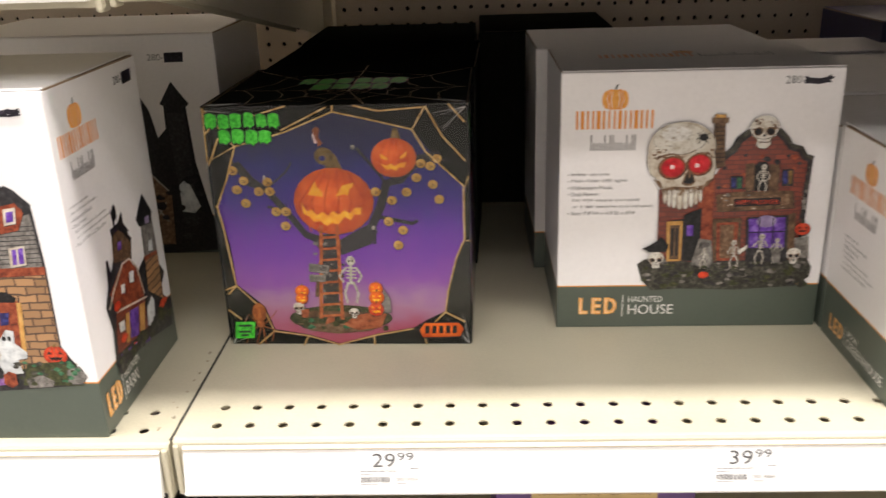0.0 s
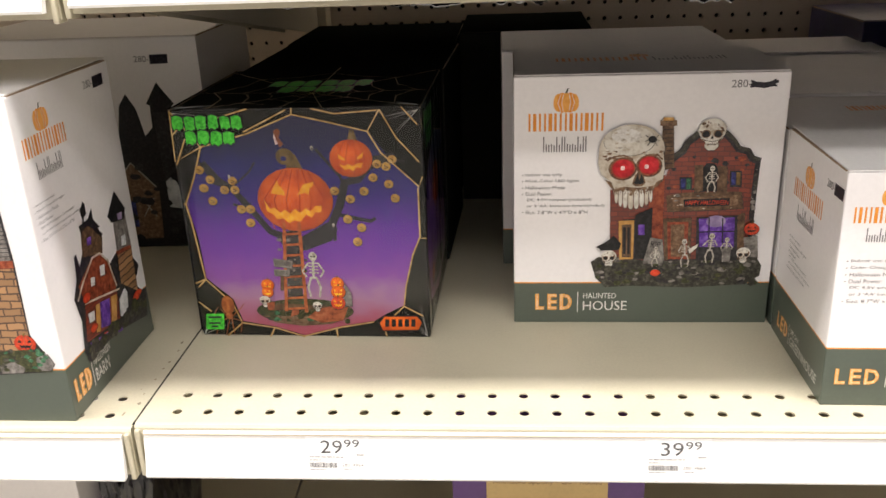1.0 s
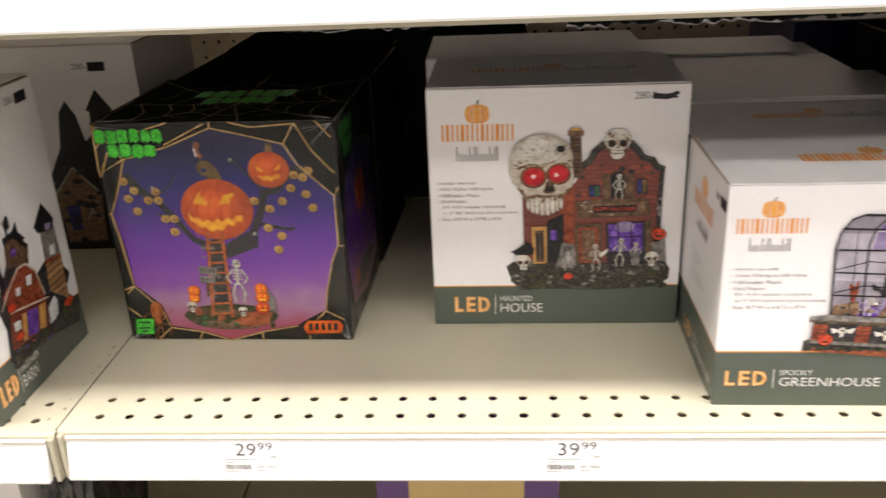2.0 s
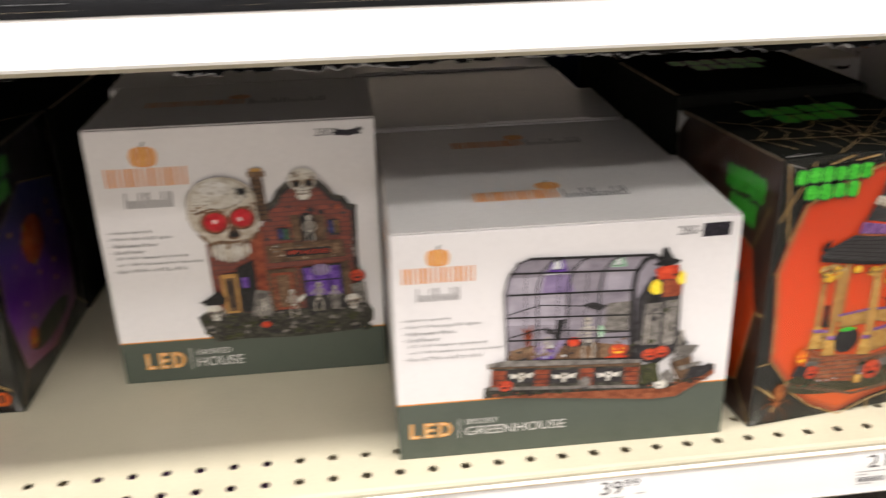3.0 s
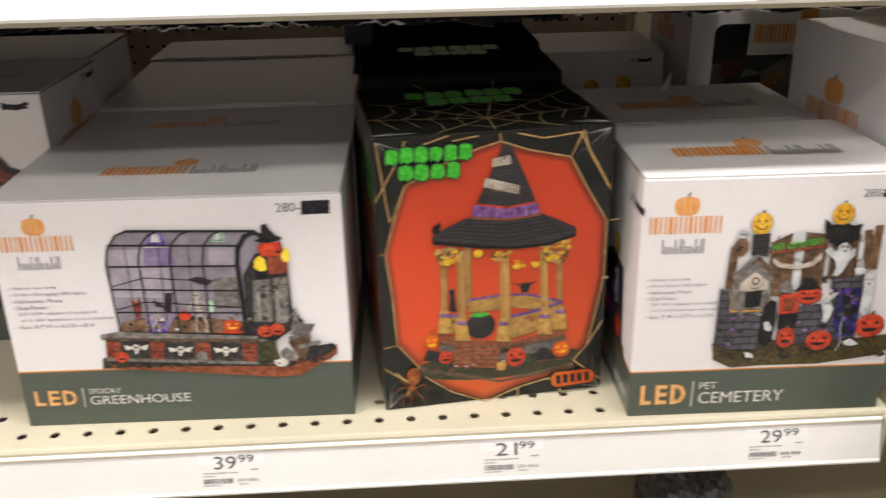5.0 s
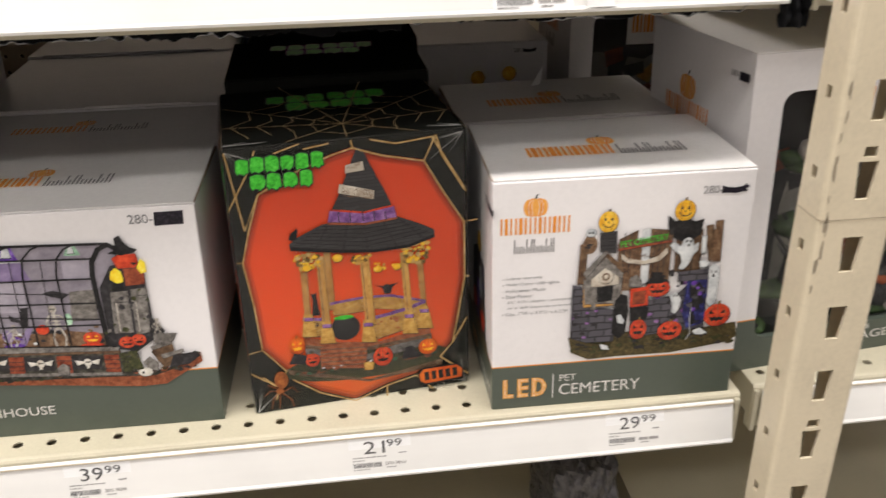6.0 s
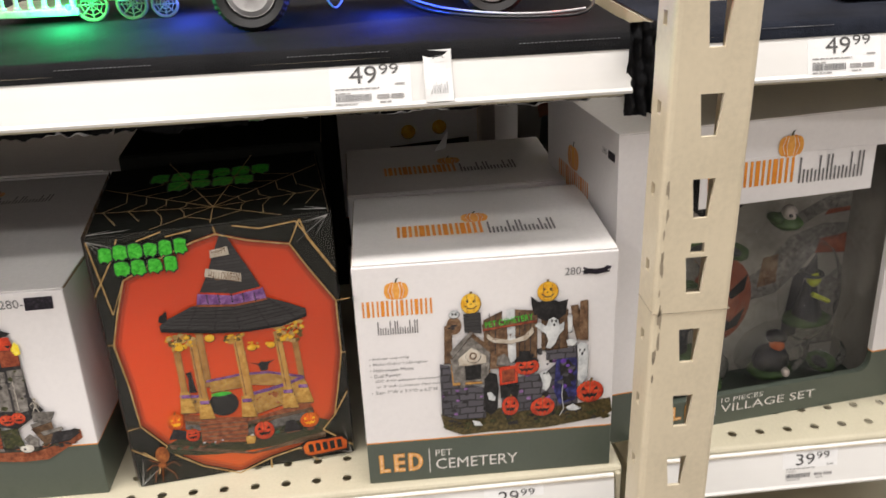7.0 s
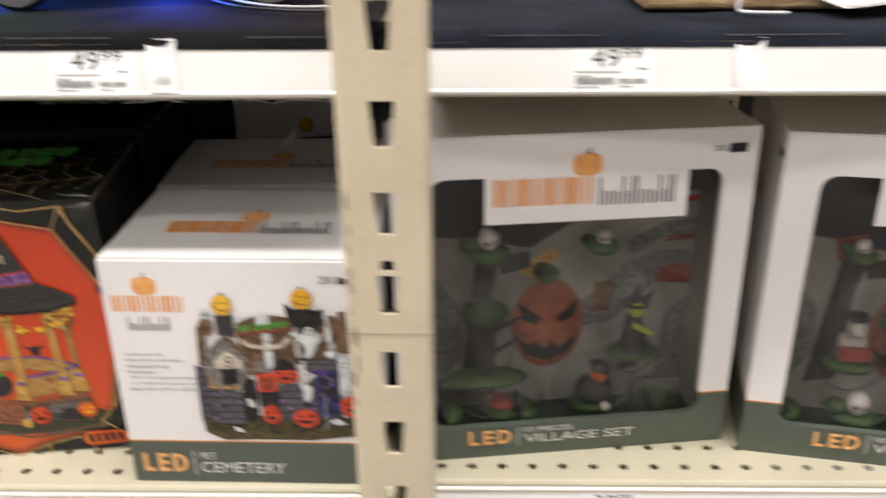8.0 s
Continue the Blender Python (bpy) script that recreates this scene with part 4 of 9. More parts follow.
    def foot(self, small, big, x, y, w, h):
        """The words on the foot band: an orange title, a bar and two white lines."""
        self.start("foot_print", "orange and white lettering on the green foot")
        e = w * 0.30
        for k, sw in (("amber", 0.21 * h), ("inline", 0.085 * h), ("amber", 0.035 * h)):
            o = 0.105 * h
            self.line(k, sw, x + o, y + h, x + o, y + o).line(k, sw, x + o - sw / 2, y + o, x + 0.25 * e, y + o)
            self.line(k, sw, x + 0.34 * e + o, y, x + 0.34 * e + o, y + h)
            for v in (o, h / 2, h - o):
                self.line(k, sw, x + 0.34 * e + o, y + v, x + 0.60 * e, y + v)
            self.line(k, sw, x + 0.68 * e + o, y, x + 0.68 * e + o, y + h)
            self.line(k, sw, x + 0.68 * e + o, y + o, x + 0.80 * e, y + o, x + 0.91 * e, y + 0.17 * h, x + 0.965 * e, y + 0.36 * h, x + 0.975 * e, y + h / 2, x + 0.965 * e, y + 0.64 * h, x + 0.91 * e, y + 0.83 * h, x + 0.80 * e, y + h - o, x + 0.68 * e + o, y + h - o)
        self.line("white", h * 0.045, x + w * 0.355, y - h * 0.15, x + w * 0.355, y + h * 1.15)
        self.text("white", small, x + w * 0.40, y + h * 0.72, w * 0.039 * len(small), h * 0.34)
        self.text("white", big, x + w * 0.40, y - h * 0.02, w * 0.073 * len(big), h * 0.58)
        return self

    def facts(self, lines, x, y, w, pitch):
        self.start("fact_print", "small dark lines of product facts")
        for i, (s, dx, k) in enumerate(lines):
            if dx == 0:
                self.ell("faint", x, y - i * pitch + pitch * 0.25, pitch * 0.1, pitch * 0.1)
            self.text("type", s, x + w * 0.035 + dx, y - i * pitch, w * k, pitch * 0.56)
        return self

    def code(self, x, y, h, scribble=0):
        """A stock number whose tail is blotted out with a marker."""
        self.start("code_print", "printed number with its tail blacked out by marker")
        self.text("type", "280-", x, y, h * 2.5, h)
        g = self.rng
        if scribble == 0:
            self.poly("marker", x + h * 2.6, y - h * 0.35, x + h * 5.6, y - h * 0.3, x + h * 5.7, y + h * 1.2, x + h * 2.7, y + h * 1.15)
        else:
            for i in range(9):
                a, b = y + h * (0.05 + 0.1 * i), y + h * g.uniform(-0.1, 0.9)
                self.line("marker", h * 0.24, x + h * (2.3 + g.uniform(0, 0.4)), a, x + h * 4.2, b, x + h * (5.4 + g.uniform(0, 0.5)), a + h * 0.1)
        return self


# ---- pictures on the cartons ----

# pumpkin tree carton
g = Print(tree_boxes[0], "front", 0.218, 0.19, 0.217)
g.start("dusk_picture", "picture of a giant pumpkin tree house at dusk")
g.poly("dusk", 23.8, 183.5, 48.5, 190.6, 78.4, 201.0, 107.5, 212.6, 139.8, 205.2, 172.2, 197.1, 178.2, 188.6, 191.3, 170.0, 214.5, 147.6, 212.3, 121.3, 213.2, 100.0, 206.0, 84.4, 198.1, 52.6, 195.4, 33.0, 179.1, 24.6, 166.5, 16.7, 133.7, 10.6, 98.7, 1.0, 71.4, 9.8, 40.7, 15.2, 34.0, 37.9, 11.0, 59.1, 9.3, 96.0, 3.0, 132.5, 14.2, 157.1)
g.poly("char", 90.3, 105.7, 103.9, 107.3, 105.9, 90.1, 99.7, 35.3, 86.1, 31.8, 89.0, 77.4)
g.line("char", 5.99, 96.9, 96.4, 76.9, 105.6, 61.4, 127.1, 47.2, 145.2, 35.1, 154.2, 22.5, 170.4)
g.line("char", 2.95, 47.2, 145.2, 31.7, 151.2, 16.0, 176.3)
g.line("char", 2.38, 61.4, 127.1, 45.5, 131.6)
g.line("char", 1.77, 47.6, 148.2, 63.9, 161.5, 69.8, 170.3)
g.line("char", 7.78, 105.9, 96.4, 133.9, 112.0, 142.7, 130.3, 148.6, 151.1, 160.3, 154.1, 175.7, 171.5, 194.3, 174.3)
g.line("char", 3.52, 142.0, 121.2, 169.4, 115.2, 174.0, 118.2)
g.line("char", 2.60, 148.4, 148.2, 144.7, 157.0, 125.1, 181.7)
g.line("char", 2.95, 137.1, 115.1, 135.7, 96.5)
g.line("char", 1.72, 160.5, 157.0, 187.1, 171.5, 202.6, 170.0)
g.poly("char", 77.2, 108.7, 103.2, 99.5, 139.6, 108.9, 132.7, 96.5, 108.0, 87.0, 87.4, 91.6)
g.scatter(['wood', 'char', 'grey'], 40, 82.4, 35.1, 108.2, 102.6, 1.20, 3.29, 0.7)
g.poly("olive", 153.6, 188.7, 156.2, 198.3, 159.9, 198.6, 162.6, 188.1)
g.ell("pumpkin", 155.9, 173.0, 18.8, 16.8)
g.line("pumpkin_rib", 0.57, 150.8, 188.2, 143.5, 173.0, 147.5, 157.0)
g.line("pumpkin_rib", 0.57, 154.6, 188.2, 151.1, 173.0, 151.9, 157.0)
g.line("pumpkin_rib", 0.57, 159.3, 188.1, 160.7, 173.0, 157.6, 157.0)
g.line("pumpkin_rib", 0.57, 163.1, 188.1, 168.2, 173.0, 162.0, 157.0)
g.poly("glow", 144.7, 176.8, 150.7, 173.0, 150.6, 171.0, 145.0, 172.7)
g.poly("glow", 167.1, 178.4, 161.1, 173.8, 161.5, 171.5, 166.2, 173.8)
g.poly("glow", 144.7, 168.1, 149.7, 166.3, 153.2, 168.1, 156.8, 165.8, 161.3, 168.6, 166.5, 169.2, 164.4, 164.0, 160.5, 165.2, 157.4, 161.7, 153.8, 164.0, 150.0, 162.3)
g.poly("olive", 97.6, 164.4, 100.5, 178.9, 106.9, 176.9, 112.6, 163.5)
g.ell("olive", 97.5, 175.2, 8.1, 7.6)
g.ell("dusk", 96.2, 173.4, 2.6, 2.3)
g.line("pinkwhite", 2.30, 91.7, 186.1, 90.4, 192.4, 91.9, 198.9)
g.poly("clay", 89.5, 197.5, 93.2, 200.3, 95.8, 198.1, 94.0, 191.8, 97.5, 186.1, 93.7, 183.3, 91.6, 190.4)
g.ell("pumpkin", 103.0, 135.6, 34.1, 29.6)
g.line("pumpkin_rib", 0.87, 94.3, 162.9, 74.3, 135.6, 81.8, 108.1)
g.line("pumpkin_rib", 0.87, 98.1, 162.9, 83.9, 135.6, 88.0, 108.1)
g.line("pumpkin_rib", 0.87, 102.4, 162.9, 94.9, 135.6, 95.2, 108.2)
g.line("pumpkin_rib", 0.87, 107.3, 162.9, 107.4, 135.6, 103.3, 108.2)
g.line("pumpkin_rib", 0.87, 111.7, 162.9, 118.4, 135.6, 110.4, 108.2)
g.line("pumpkin_rib", 0.87, 116.0, 162.9, 129.4, 135.7, 117.5, 108.2)
g.poly("glow", 81.3, 141.6, 87.0, 151.7, 88.4, 154.1, 89.6, 148.8, 93.8, 143.7, 94.0, 139.8, 86.5, 141.0)
g.poly("glow", 105.2, 139.8, 111.3, 149.7, 121.4, 152.3, 119.9, 148.2, 116.8, 145.8, 115.7, 140.4, 112.4, 142.2)
g.poly("glow", 74.7, 135.6, 79.2, 127.1, 83.7, 128.3, 88.3, 123.5, 92.7, 126.5, 97.1, 122.9, 102.2, 127.2, 106.6, 123.5, 111.7, 127.8, 116.1, 124.8, 120.7, 129.6, 126.6, 130.2, 125.4, 123.6, 120.2, 124.2, 116.8, 118.7, 111.7, 121.7, 105.8, 115.0, 100.0, 116.2, 95.6, 113.7, 90.7, 118.0, 84.7, 117.4, 81.6, 122.3, 76.5, 124.7)
g.ell("straw", 19.3, 163.7, 4.1, 3.9)
g.line("char", 0.71, 17.6, 164.5, 20.9, 162.8)
g.line("char", 0.59, 17.5, 161.9, 20.5, 162.2)
g.line("char", 0.59, 19.8, 167.5, 20.5, 170.7)
g.ell("straw", 27.8, 154.8, 4.1, 3.9)
g.line("char", 0.71, 26.1, 155.6, 29.4, 153.9)
g.line("char", 0.59, 26.1, 153.0, 29.1, 153.3)
g.line("char", 0.59, 28.3, 158.6, 29.0, 161.9)
g.ell("straw", 21.1, 147.0, 4.2, 3.9)
g.line("char", 0.71, 19.5, 147.9, 22.8, 146.1)
g.line("char", 0.59, 19.4, 145.2, 22.4, 145.5)
g.line("char", 0.59, 21.6, 150.9, 22.4, 154.2)
g.ell("straw", 27.5, 134.9, 4.2, 4.0)
g.line("char", 0.71, 25.9, 135.9, 29.2, 134.0)
g.line("char", 0.60, 25.8, 133.1, 28.8, 133.4)
g.line("char", 0.59, 28.0, 138.9, 28.8, 142.2)
g.ell("straw", 39.8, 145.2, 4.1, 3.9)
g.line("char", 0.71, 38.2, 146.1, 41.5, 144.3)
g.line("char", 0.59, 38.1, 143.4, 41.1, 143.7)
g.line("char", 0.59, 40.3, 149.1, 41.0, 152.4)
g.ell("straw", 48.0, 153.6, 4.1, 3.9)
g.line("char", 0.71, 46.3, 154.4, 49.6, 152.7)
g.line("char", 0.59, 46.3, 151.8, 49.2, 152.1)
g.line("char", 0.59, 48.4, 157.4, 49.1, 160.7)
g.ell("straw", 49.3, 145.2, 4.1, 3.9)
g.line("char", 0.71, 47.6, 146.1, 50.9, 144.3)
g.line("char", 0.59, 47.6, 143.4, 50.6, 143.7)
g.line("char", 0.59, 49.8, 149.1, 50.5, 152.4)
g.ell("straw", 53.0, 127.1, 4.2, 4.0)
g.line("char", 0.71, 51.4, 128.0, 54.7, 126.2)
g.line("char", 0.60, 51.3, 125.2, 54.3, 125.6)
g.line("char", 0.59, 53.5, 131.0, 54.2, 134.4)
g.ell("straw", 61.4, 127.1, 4.2, 4.0)
g.line("char", 0.71, 59.7, 128.0, 63.0, 126.2)
g.line("char", 0.59, 59.7, 125.3, 62.7, 125.6)
g.line("char", 0.59, 61.8, 131.0, 62.5, 134.4)
g.ell("straw", 59.9, 114.2, 4.2, 4.0)
g.line("char", 0.72, 58.2, 115.1, 61.6, 113.3)
g.line("char", 0.60, 58.2, 112.4, 61.2, 112.7)
g.line("char", 0.60, 60.3, 118.2, 61.0, 121.6)
g.ell("straw", 186.2, 165.7, 4.0, 3.8)
g.line("char", 0.68, 184.6, 166.6, 187.9, 164.8)
g.line("char", 0.57, 184.7, 164.0, 187.6, 164.2)
g.line("char", 0.57, 186.4, 169.5, 186.9, 172.6)
g.ell("straw", 191.7, 172.0, 4.0, 3.7)
g.line("char", 0.68, 190.0, 172.9, 193.3, 171.2)
g.line("char", 0.57, 190.2, 170.3, 193.0, 170.6)
g.line("char", 0.57, 191.9, 175.8, 192.3, 178.9)
g.ell("straw", 178.4, 168.0, 4.0, 3.8)
g.line("char", 0.68, 176.7, 168.9, 180.0, 167.2)
g.line("char", 0.57, 176.8, 166.3, 179.7, 166.6)
g.line("char", 0.57, 178.6, 171.8, 179.1, 174.9)
g.ell("straw", 174.2, 155.8, 4.0, 3.8)
g.line("char", 0.69, 172.6, 156.7, 175.9, 154.9)
g.line("char", 0.57, 172.7, 154.1, 175.6, 154.3)
g.line("char", 0.57, 174.4, 159.6, 174.9, 162.8)
g.ell("straw", 187.7, 149.9, 4.0, 3.8)
g.line("char", 0.69, 186.0, 150.8, 189.3, 149.0)
g.line("char", 0.57, 186.1, 148.2, 189.0, 148.5)
g.line("char", 0.57, 187.9, 153.7, 188.3, 157.0)
g.ell("straw", 192.7, 136.9, 4.0, 3.9)
g.line("char", 0.69, 191.0, 137.8, 194.4, 136.0)
g.line("char", 0.58, 191.2, 135.1, 194.1, 135.4)
g.line("char", 0.58, 192.9, 140.8, 193.4, 144.0)
g.ell("straw", 165.4, 143.4, 4.0, 3.9)
g.line("char", 0.69, 163.7, 144.3, 167.1, 142.5)
g.line("char", 0.58, 163.8, 141.6, 166.7, 141.9)
g.line("char", 0.58, 165.6, 147.3, 166.1, 150.5)
g.ell("straw", 152.7, 136.3, 4.1, 3.9)
g.line("char", 0.70, 151.0, 137.2, 154.4, 135.4)
g.line("char", 0.58, 151.1, 134.5, 154.1, 134.8)
g.line("char", 0.58, 153.0, 140.2, 153.5, 143.4)
g.ell("straw", 139.3, 144.0, 4.1, 3.9)
g.line("char", 0.70, 137.7, 144.9, 141.0, 143.1)
g.line("char", 0.58, 137.8, 142.2, 140.7, 142.5)
g.line("char", 0.58, 139.6, 147.9, 140.2, 151.1)
g.ell("straw", 149.1, 117.5, 4.1, 4.0)
g.line("char", 0.70, 147.4, 118.5, 150.8, 116.6)
g.line("char", 0.59, 147.5, 115.7, 150.4, 116.0)
g.line("char", 0.59, 149.3, 121.5, 149.9, 124.8)
g.ell("straw", 160.9, 109.6, 4.1, 4.0)
g.line("char", 0.71, 159.2, 110.5, 162.6, 108.7)
g.line("char", 0.59, 159.3, 107.8, 162.2, 108.1)
g.line("char", 0.59, 161.1, 113.6, 161.6, 117.0)
g.ell("straw", 156.4, 96.0, 4.1, 4.1)
g.line("char", 0.71, 154.7, 96.9, 158.1, 95.1)
g.line("char", 0.59, 154.8, 94.1, 157.8, 94.5)
g.line("char", 0.59, 156.7, 100.1, 157.2, 103.5)
g.ell("bonedim", 45.8, 157.7, 1.2, 1.9)
g.ell("bonedim", 122.3, 182.6, 1.5, 2.1)
g.ell("char", 122.3, 182.0, 0.9, 1.2)
g.ell("bonedim", 135.7, 112.0, 1.2, 2.0)
g.ell("moss", 101.6, 26.7, 46.4, 12.7)
g.poly("stain", 58.6, 21.5, 143.7, 20.8, 126.2, 13.6, 98.1, 11.2, 73.4, 14.3)
g.scatter(['moss', 'teal', 'rock', 'moss'], 50, 58.0, 16.4, 143.2, 35.7, 1.55, 4.35, 0.7)
g.poly("clay", 103.5, 20.3, 118.4, 32.2, 142.9, 30.8, 137.3, 17.4, 117.0, 14.8)
g.poly("clay", 87.1, 20.2, 90.5, 30.2, 96.9, 32.0, 95.5, 23.6)
g.poly("wood", 69.0, 31.7, 78.6, 34.4, 127.7, 32.3, 105.8, 28.1, 73.3, 27.7)
g.line("ladder", 2.97, 90.9, 114.9, 87.8, 77.4, 84.0, 26.5)
g.line("ladder", 2.96, 104.6, 115.0, 104.1, 77.5, 103.1, 25.4)
g.line("ladder", 2.09, 89.8, 103.2, 104.8, 104.2)
g.line("ladder", 2.10, 89.0, 92.9, 104.4, 93.9)
g.line("ladder", 2.11, 88.3, 82.5, 104.1, 83.5)
g.line("ladder", 2.12, 87.6, 72.0, 103.7, 73.0)
g.line("ladder", 2.14, 86.8, 61.3, 103.4, 62.4)
g.line("ladder", 2.15, 86.1, 50.6, 103.0, 51.7)
g.line("ladder", 2.16, 85.3, 39.8, 102.6, 40.9)
g.line("ladder", 2.17, 84.5, 28.8, 102.3, 30.0)
g.poly("grey", 77.2, 79.9, 95.1, 77.4, 93.7, 69.8, 77.0, 72.2)
g.text("black", "BEWARE", 78.3, 72.9, 14.0, 4.5, -4)
g.poly("grey", 76.7, 69.3, 91.8, 68.5, 90.5, 62.0, 76.6, 62.6)
g.text("black", "ENTER", 77.9, 63.9, 11.6, 3.2)
g.poly("wood", 82.1, 62.6, 85.1, 62.6, 83.7, 48.3, 80.6, 48.3)
g.bones(113.1, 41.4, 44.9, 0.05, 1.0)
g.lantern(68.9, 53.4, 6.1, 5.9)
g.lantern(68.1, 46.2, 5.5, 5.3)
g.skull(64.7, 37.6, 5.0, "bonelight")
g.poly("clay", 66.3, 34.9, 74.2, 36.4, 72.3, 27.7, 67.0, 27.6)
g.poly("grey", 141.6, 55.3, 147.0, 45.6, 147.3, 32.5, 138.7, 32.4)
g.lantern(134.6, 55.3, 6.1, 6.5)
g.lantern(134.9, 46.8, 6.7, 6.5)
g.lantern(134.0, 35.7, 6.7, 6.6, "red")
g.skull(114.2, 32.8, 4.3, "bonelight")
g.start("web_print", "gold spider web lines round the picture")
g.line("gold", 1.29, 0.7, 216.4, -0.7, 171.9, 24.0, 184.9)
g.line("gold", 1.31, -0.2, 195.1, 16.8, 212.0)
g.line("gold", 1.33, 0.3, 169.0, 11.0, 192.2)
g.line("gold", 1.29, 0.2, 217.2, 24.0, 184.9)
g.line("gold", 1.31, 24.0, 184.9, 66.4, 196.2, 107.5, 212.6, 139.8, 205.2, 172.2, 197.1, 183.4, 216.0)
g.line("gold", 1.29, 39.4, 209.7, 69.5, 217.9)
g.line("gold", 1.27, 107.5, 212.6, 108.0, 218.2)
g.line("gold", 1.29, 63.7, 197.7, 102.8, 216.5)
g.line("gold", 1.26, 172.2, 197.1, 182.4, 178.7, 191.3, 170.0, 214.5, 147.6, 217.7, 156.9)
g.line("gold", 1.25, 183.4, 216.0, 196.6, 191.4, 215.4, 170.0)
g.line("gold", 1.24, 202.1, 217.8, 215.3, 202.5)
g.line("gold", 1.26, 124.8, 217.5, 144.6, 212.7, 181.1, 215.2)
g.line("gold", 1.35, 3.0, 132.5, 14.2, 157.1, 24.0, 184.9)
g.line("gold", 1.35, 3.0, 132.5, 5.9, 114.7, 11.0, 59.1, 33.6, 34.6)
g.line("gold", 1.35, 1.3, 133.1, 4.1, 131.9)
g.line("gold", 1.40, 0.5, 54.8, 11.0, 59.1)
g.line("gold", 1.41, 1.0, 35.9, 12.2, 26.0)
g.line("gold", 1.39, 11.0, 59.1, 3.1, 50.9)
g.line("gold", 1.40, 33.6, 34.6, 40.6, 14.5, 71.4, 9.8, 98.7, 1.0, 133.7, 10.6, 166.5, 16.7)
g.line("gold", 1.41, 98.7, 1.0, 98.8, -1.7)
g.line("gold", 1.40, 130.5, 9.6, 131.2, -1.3)
g.line("gold", 1.32, 212.6, 100.0, 206.0, 84.4, 198.1, 52.6, 195.4, 33.0)
g.line("gold", 1.29, 213.3, 146.7, 213.2, 100.0, 219.0, 100.0)
g.line("gold", 1.36, 195.4, 33.0, 212.5, 23.3)
g.line("gold", 1.36, 195.4, 33.0, 175.4, 12.8, 177.9, 1.1)
g.line("gold", 1.41, 71.4, 9.8, 65.5, -1.5)
g.line("gold", 1.41, 40.6, 14.5, 24.7, 0.7)
g.start("spider_print", "small orange spider")
g.ell("spider", 28.7, 32.9, 6.2, 9.4)
g.ell("spider", 28.9, 21.8, 3.8, 3.4)
g.line("spider", 0.75, 27.3, 21.1, 19.1, 31.1, 11.1, 17.6)
g.line("spider", 0.75, 27.0, 19.4, 17.6, 14.3, 13.8, 2.2)
g.line("spider", 0.75, 30.9, 20.5, 40.8, 29.7, 44.5, 34.7)
g.line("spider", 0.75, 30.8, 19.5, 40.8, 16.2, 37.8, 4.3)
g.line("spider", 0.75, 28.8, 18.5, 23.1, 0.7)
g.line("spider", 0.75, 30.7, 18.5, 31.7, 0.8)
g.start("badge_print", "small green badge")
g.poly("green", 6.5, 23.6, 23.8, 23.8, 21.8, 7.5, 4.3, 7.3)
g.poly("darkgreen", 8.4, 20.9, 21.0, 21.1, 20.7, 19.0, 8.1, 18.9)
g.poly("darkgreen", 8.2, 14.8, 19.6, 15.0, 19.3, 12.9, 7.9, 12.8)
g.poly("darkgreen", 10.3, 11.4, 16.6, 11.5, 16.3, 9.5, 10.0, 9.4)
g.text("darkgreen", "3 x 1.5V", 7.0, 15.1, 13.9, 3.1)
g.start("badge_print", "orange badge with plain bars")
g.poly("black", 170.7, 15.5, 176.0, 23.5, 207.7, 23.9, 212.3, 16.6, 208.3, 7.9, 173.9, 6.8)
g.poly("pumpkin", 171.9, 15.5, 176.6, 22.2, 207.0, 22.6, 211.1, 16.6, 207.7, 9.2, 174.6, 8.1)
g.poly("black", 177.0, 19.5, 181.0, 19.6, 180.6, 11.9, 176.6, 11.8)
g.poly("black", 183.2, 19.6, 187.1, 19.7, 186.7, 12.0, 182.7, 11.9)
g.poly("black", 189.3, 19.7, 193.2, 19.7, 192.9, 12.0, 188.9, 12.0)
g.poly("black", 195.4, 19.8, 199.3, 19.8, 199.0, 12.1, 195.0, 12.1)
g.poly("black", 201.5, 19.8, 205.4, 19.9, 205.1, 12.2, 201.1, 12.2)
g.drips(1.3, 185.9, 63.3, 26.8)

# pumpkin tree carton, top
g.flush()
g = Print(tree_boxes[0], "top", 0.218, 0.19, 0.217)
g.drips(60.0, 65.0, 100.0, 55.0)
g.start("web_print", "gold spider web lines")
g.web(112.0, 60.0, 218.0, 190.0, (5, 45, 90, 135, 176, 215, 255, 290, 330), (20, 42, 66, 95), 0.6)

# pumpkin tree carton, flank
g.flush()
g = Print(tree_boxes[0], "right", 0.218, 0.19, 0.217)
g.start("dusk_picture", "dim dusk picture on the flank")
g.poly("dusk", 20.0, 147.0, 90.0, 177.0, 170.0, 157.0, 180.0, 97.0, 165.0, 27.0, 95.0, 12.0, 25.0, 27.0, 12.0, 87.0)
g.ell("pumpkin", 95.0, 122.0, 26.0, 22.0)
g.ell("moss", 95.0, 37.0, 50.0, 12.0)
g.line("gold", 1.30, 0.0, 207.0, 30.0, 157.0, 20.0, 147.0)
g.line("gold", 1.30, 20.0, 147.0, 12.0, 87.0, 25.0, 27.0, 0.0, 7.0)
g.line("gold", 1.30, 190.0, 207.0, 165.0, 162.0, 180.0, 97.0, 165.0, 27.0, 190.0, 7.0)
g.line("gold", 1.30, 20.0, 147.0, 90.0, 177.0, 170.0, 157.0)
g.scatter(["straw", "yellow"], 14, 25.0, 60.0, 165.0, 145.0, 3.0, 5.0, 0.95)
g.lantern(50.0, 45.0, 11.0, 10.0)
g.drips(18.0, 172.0, 62.0, 36.0)

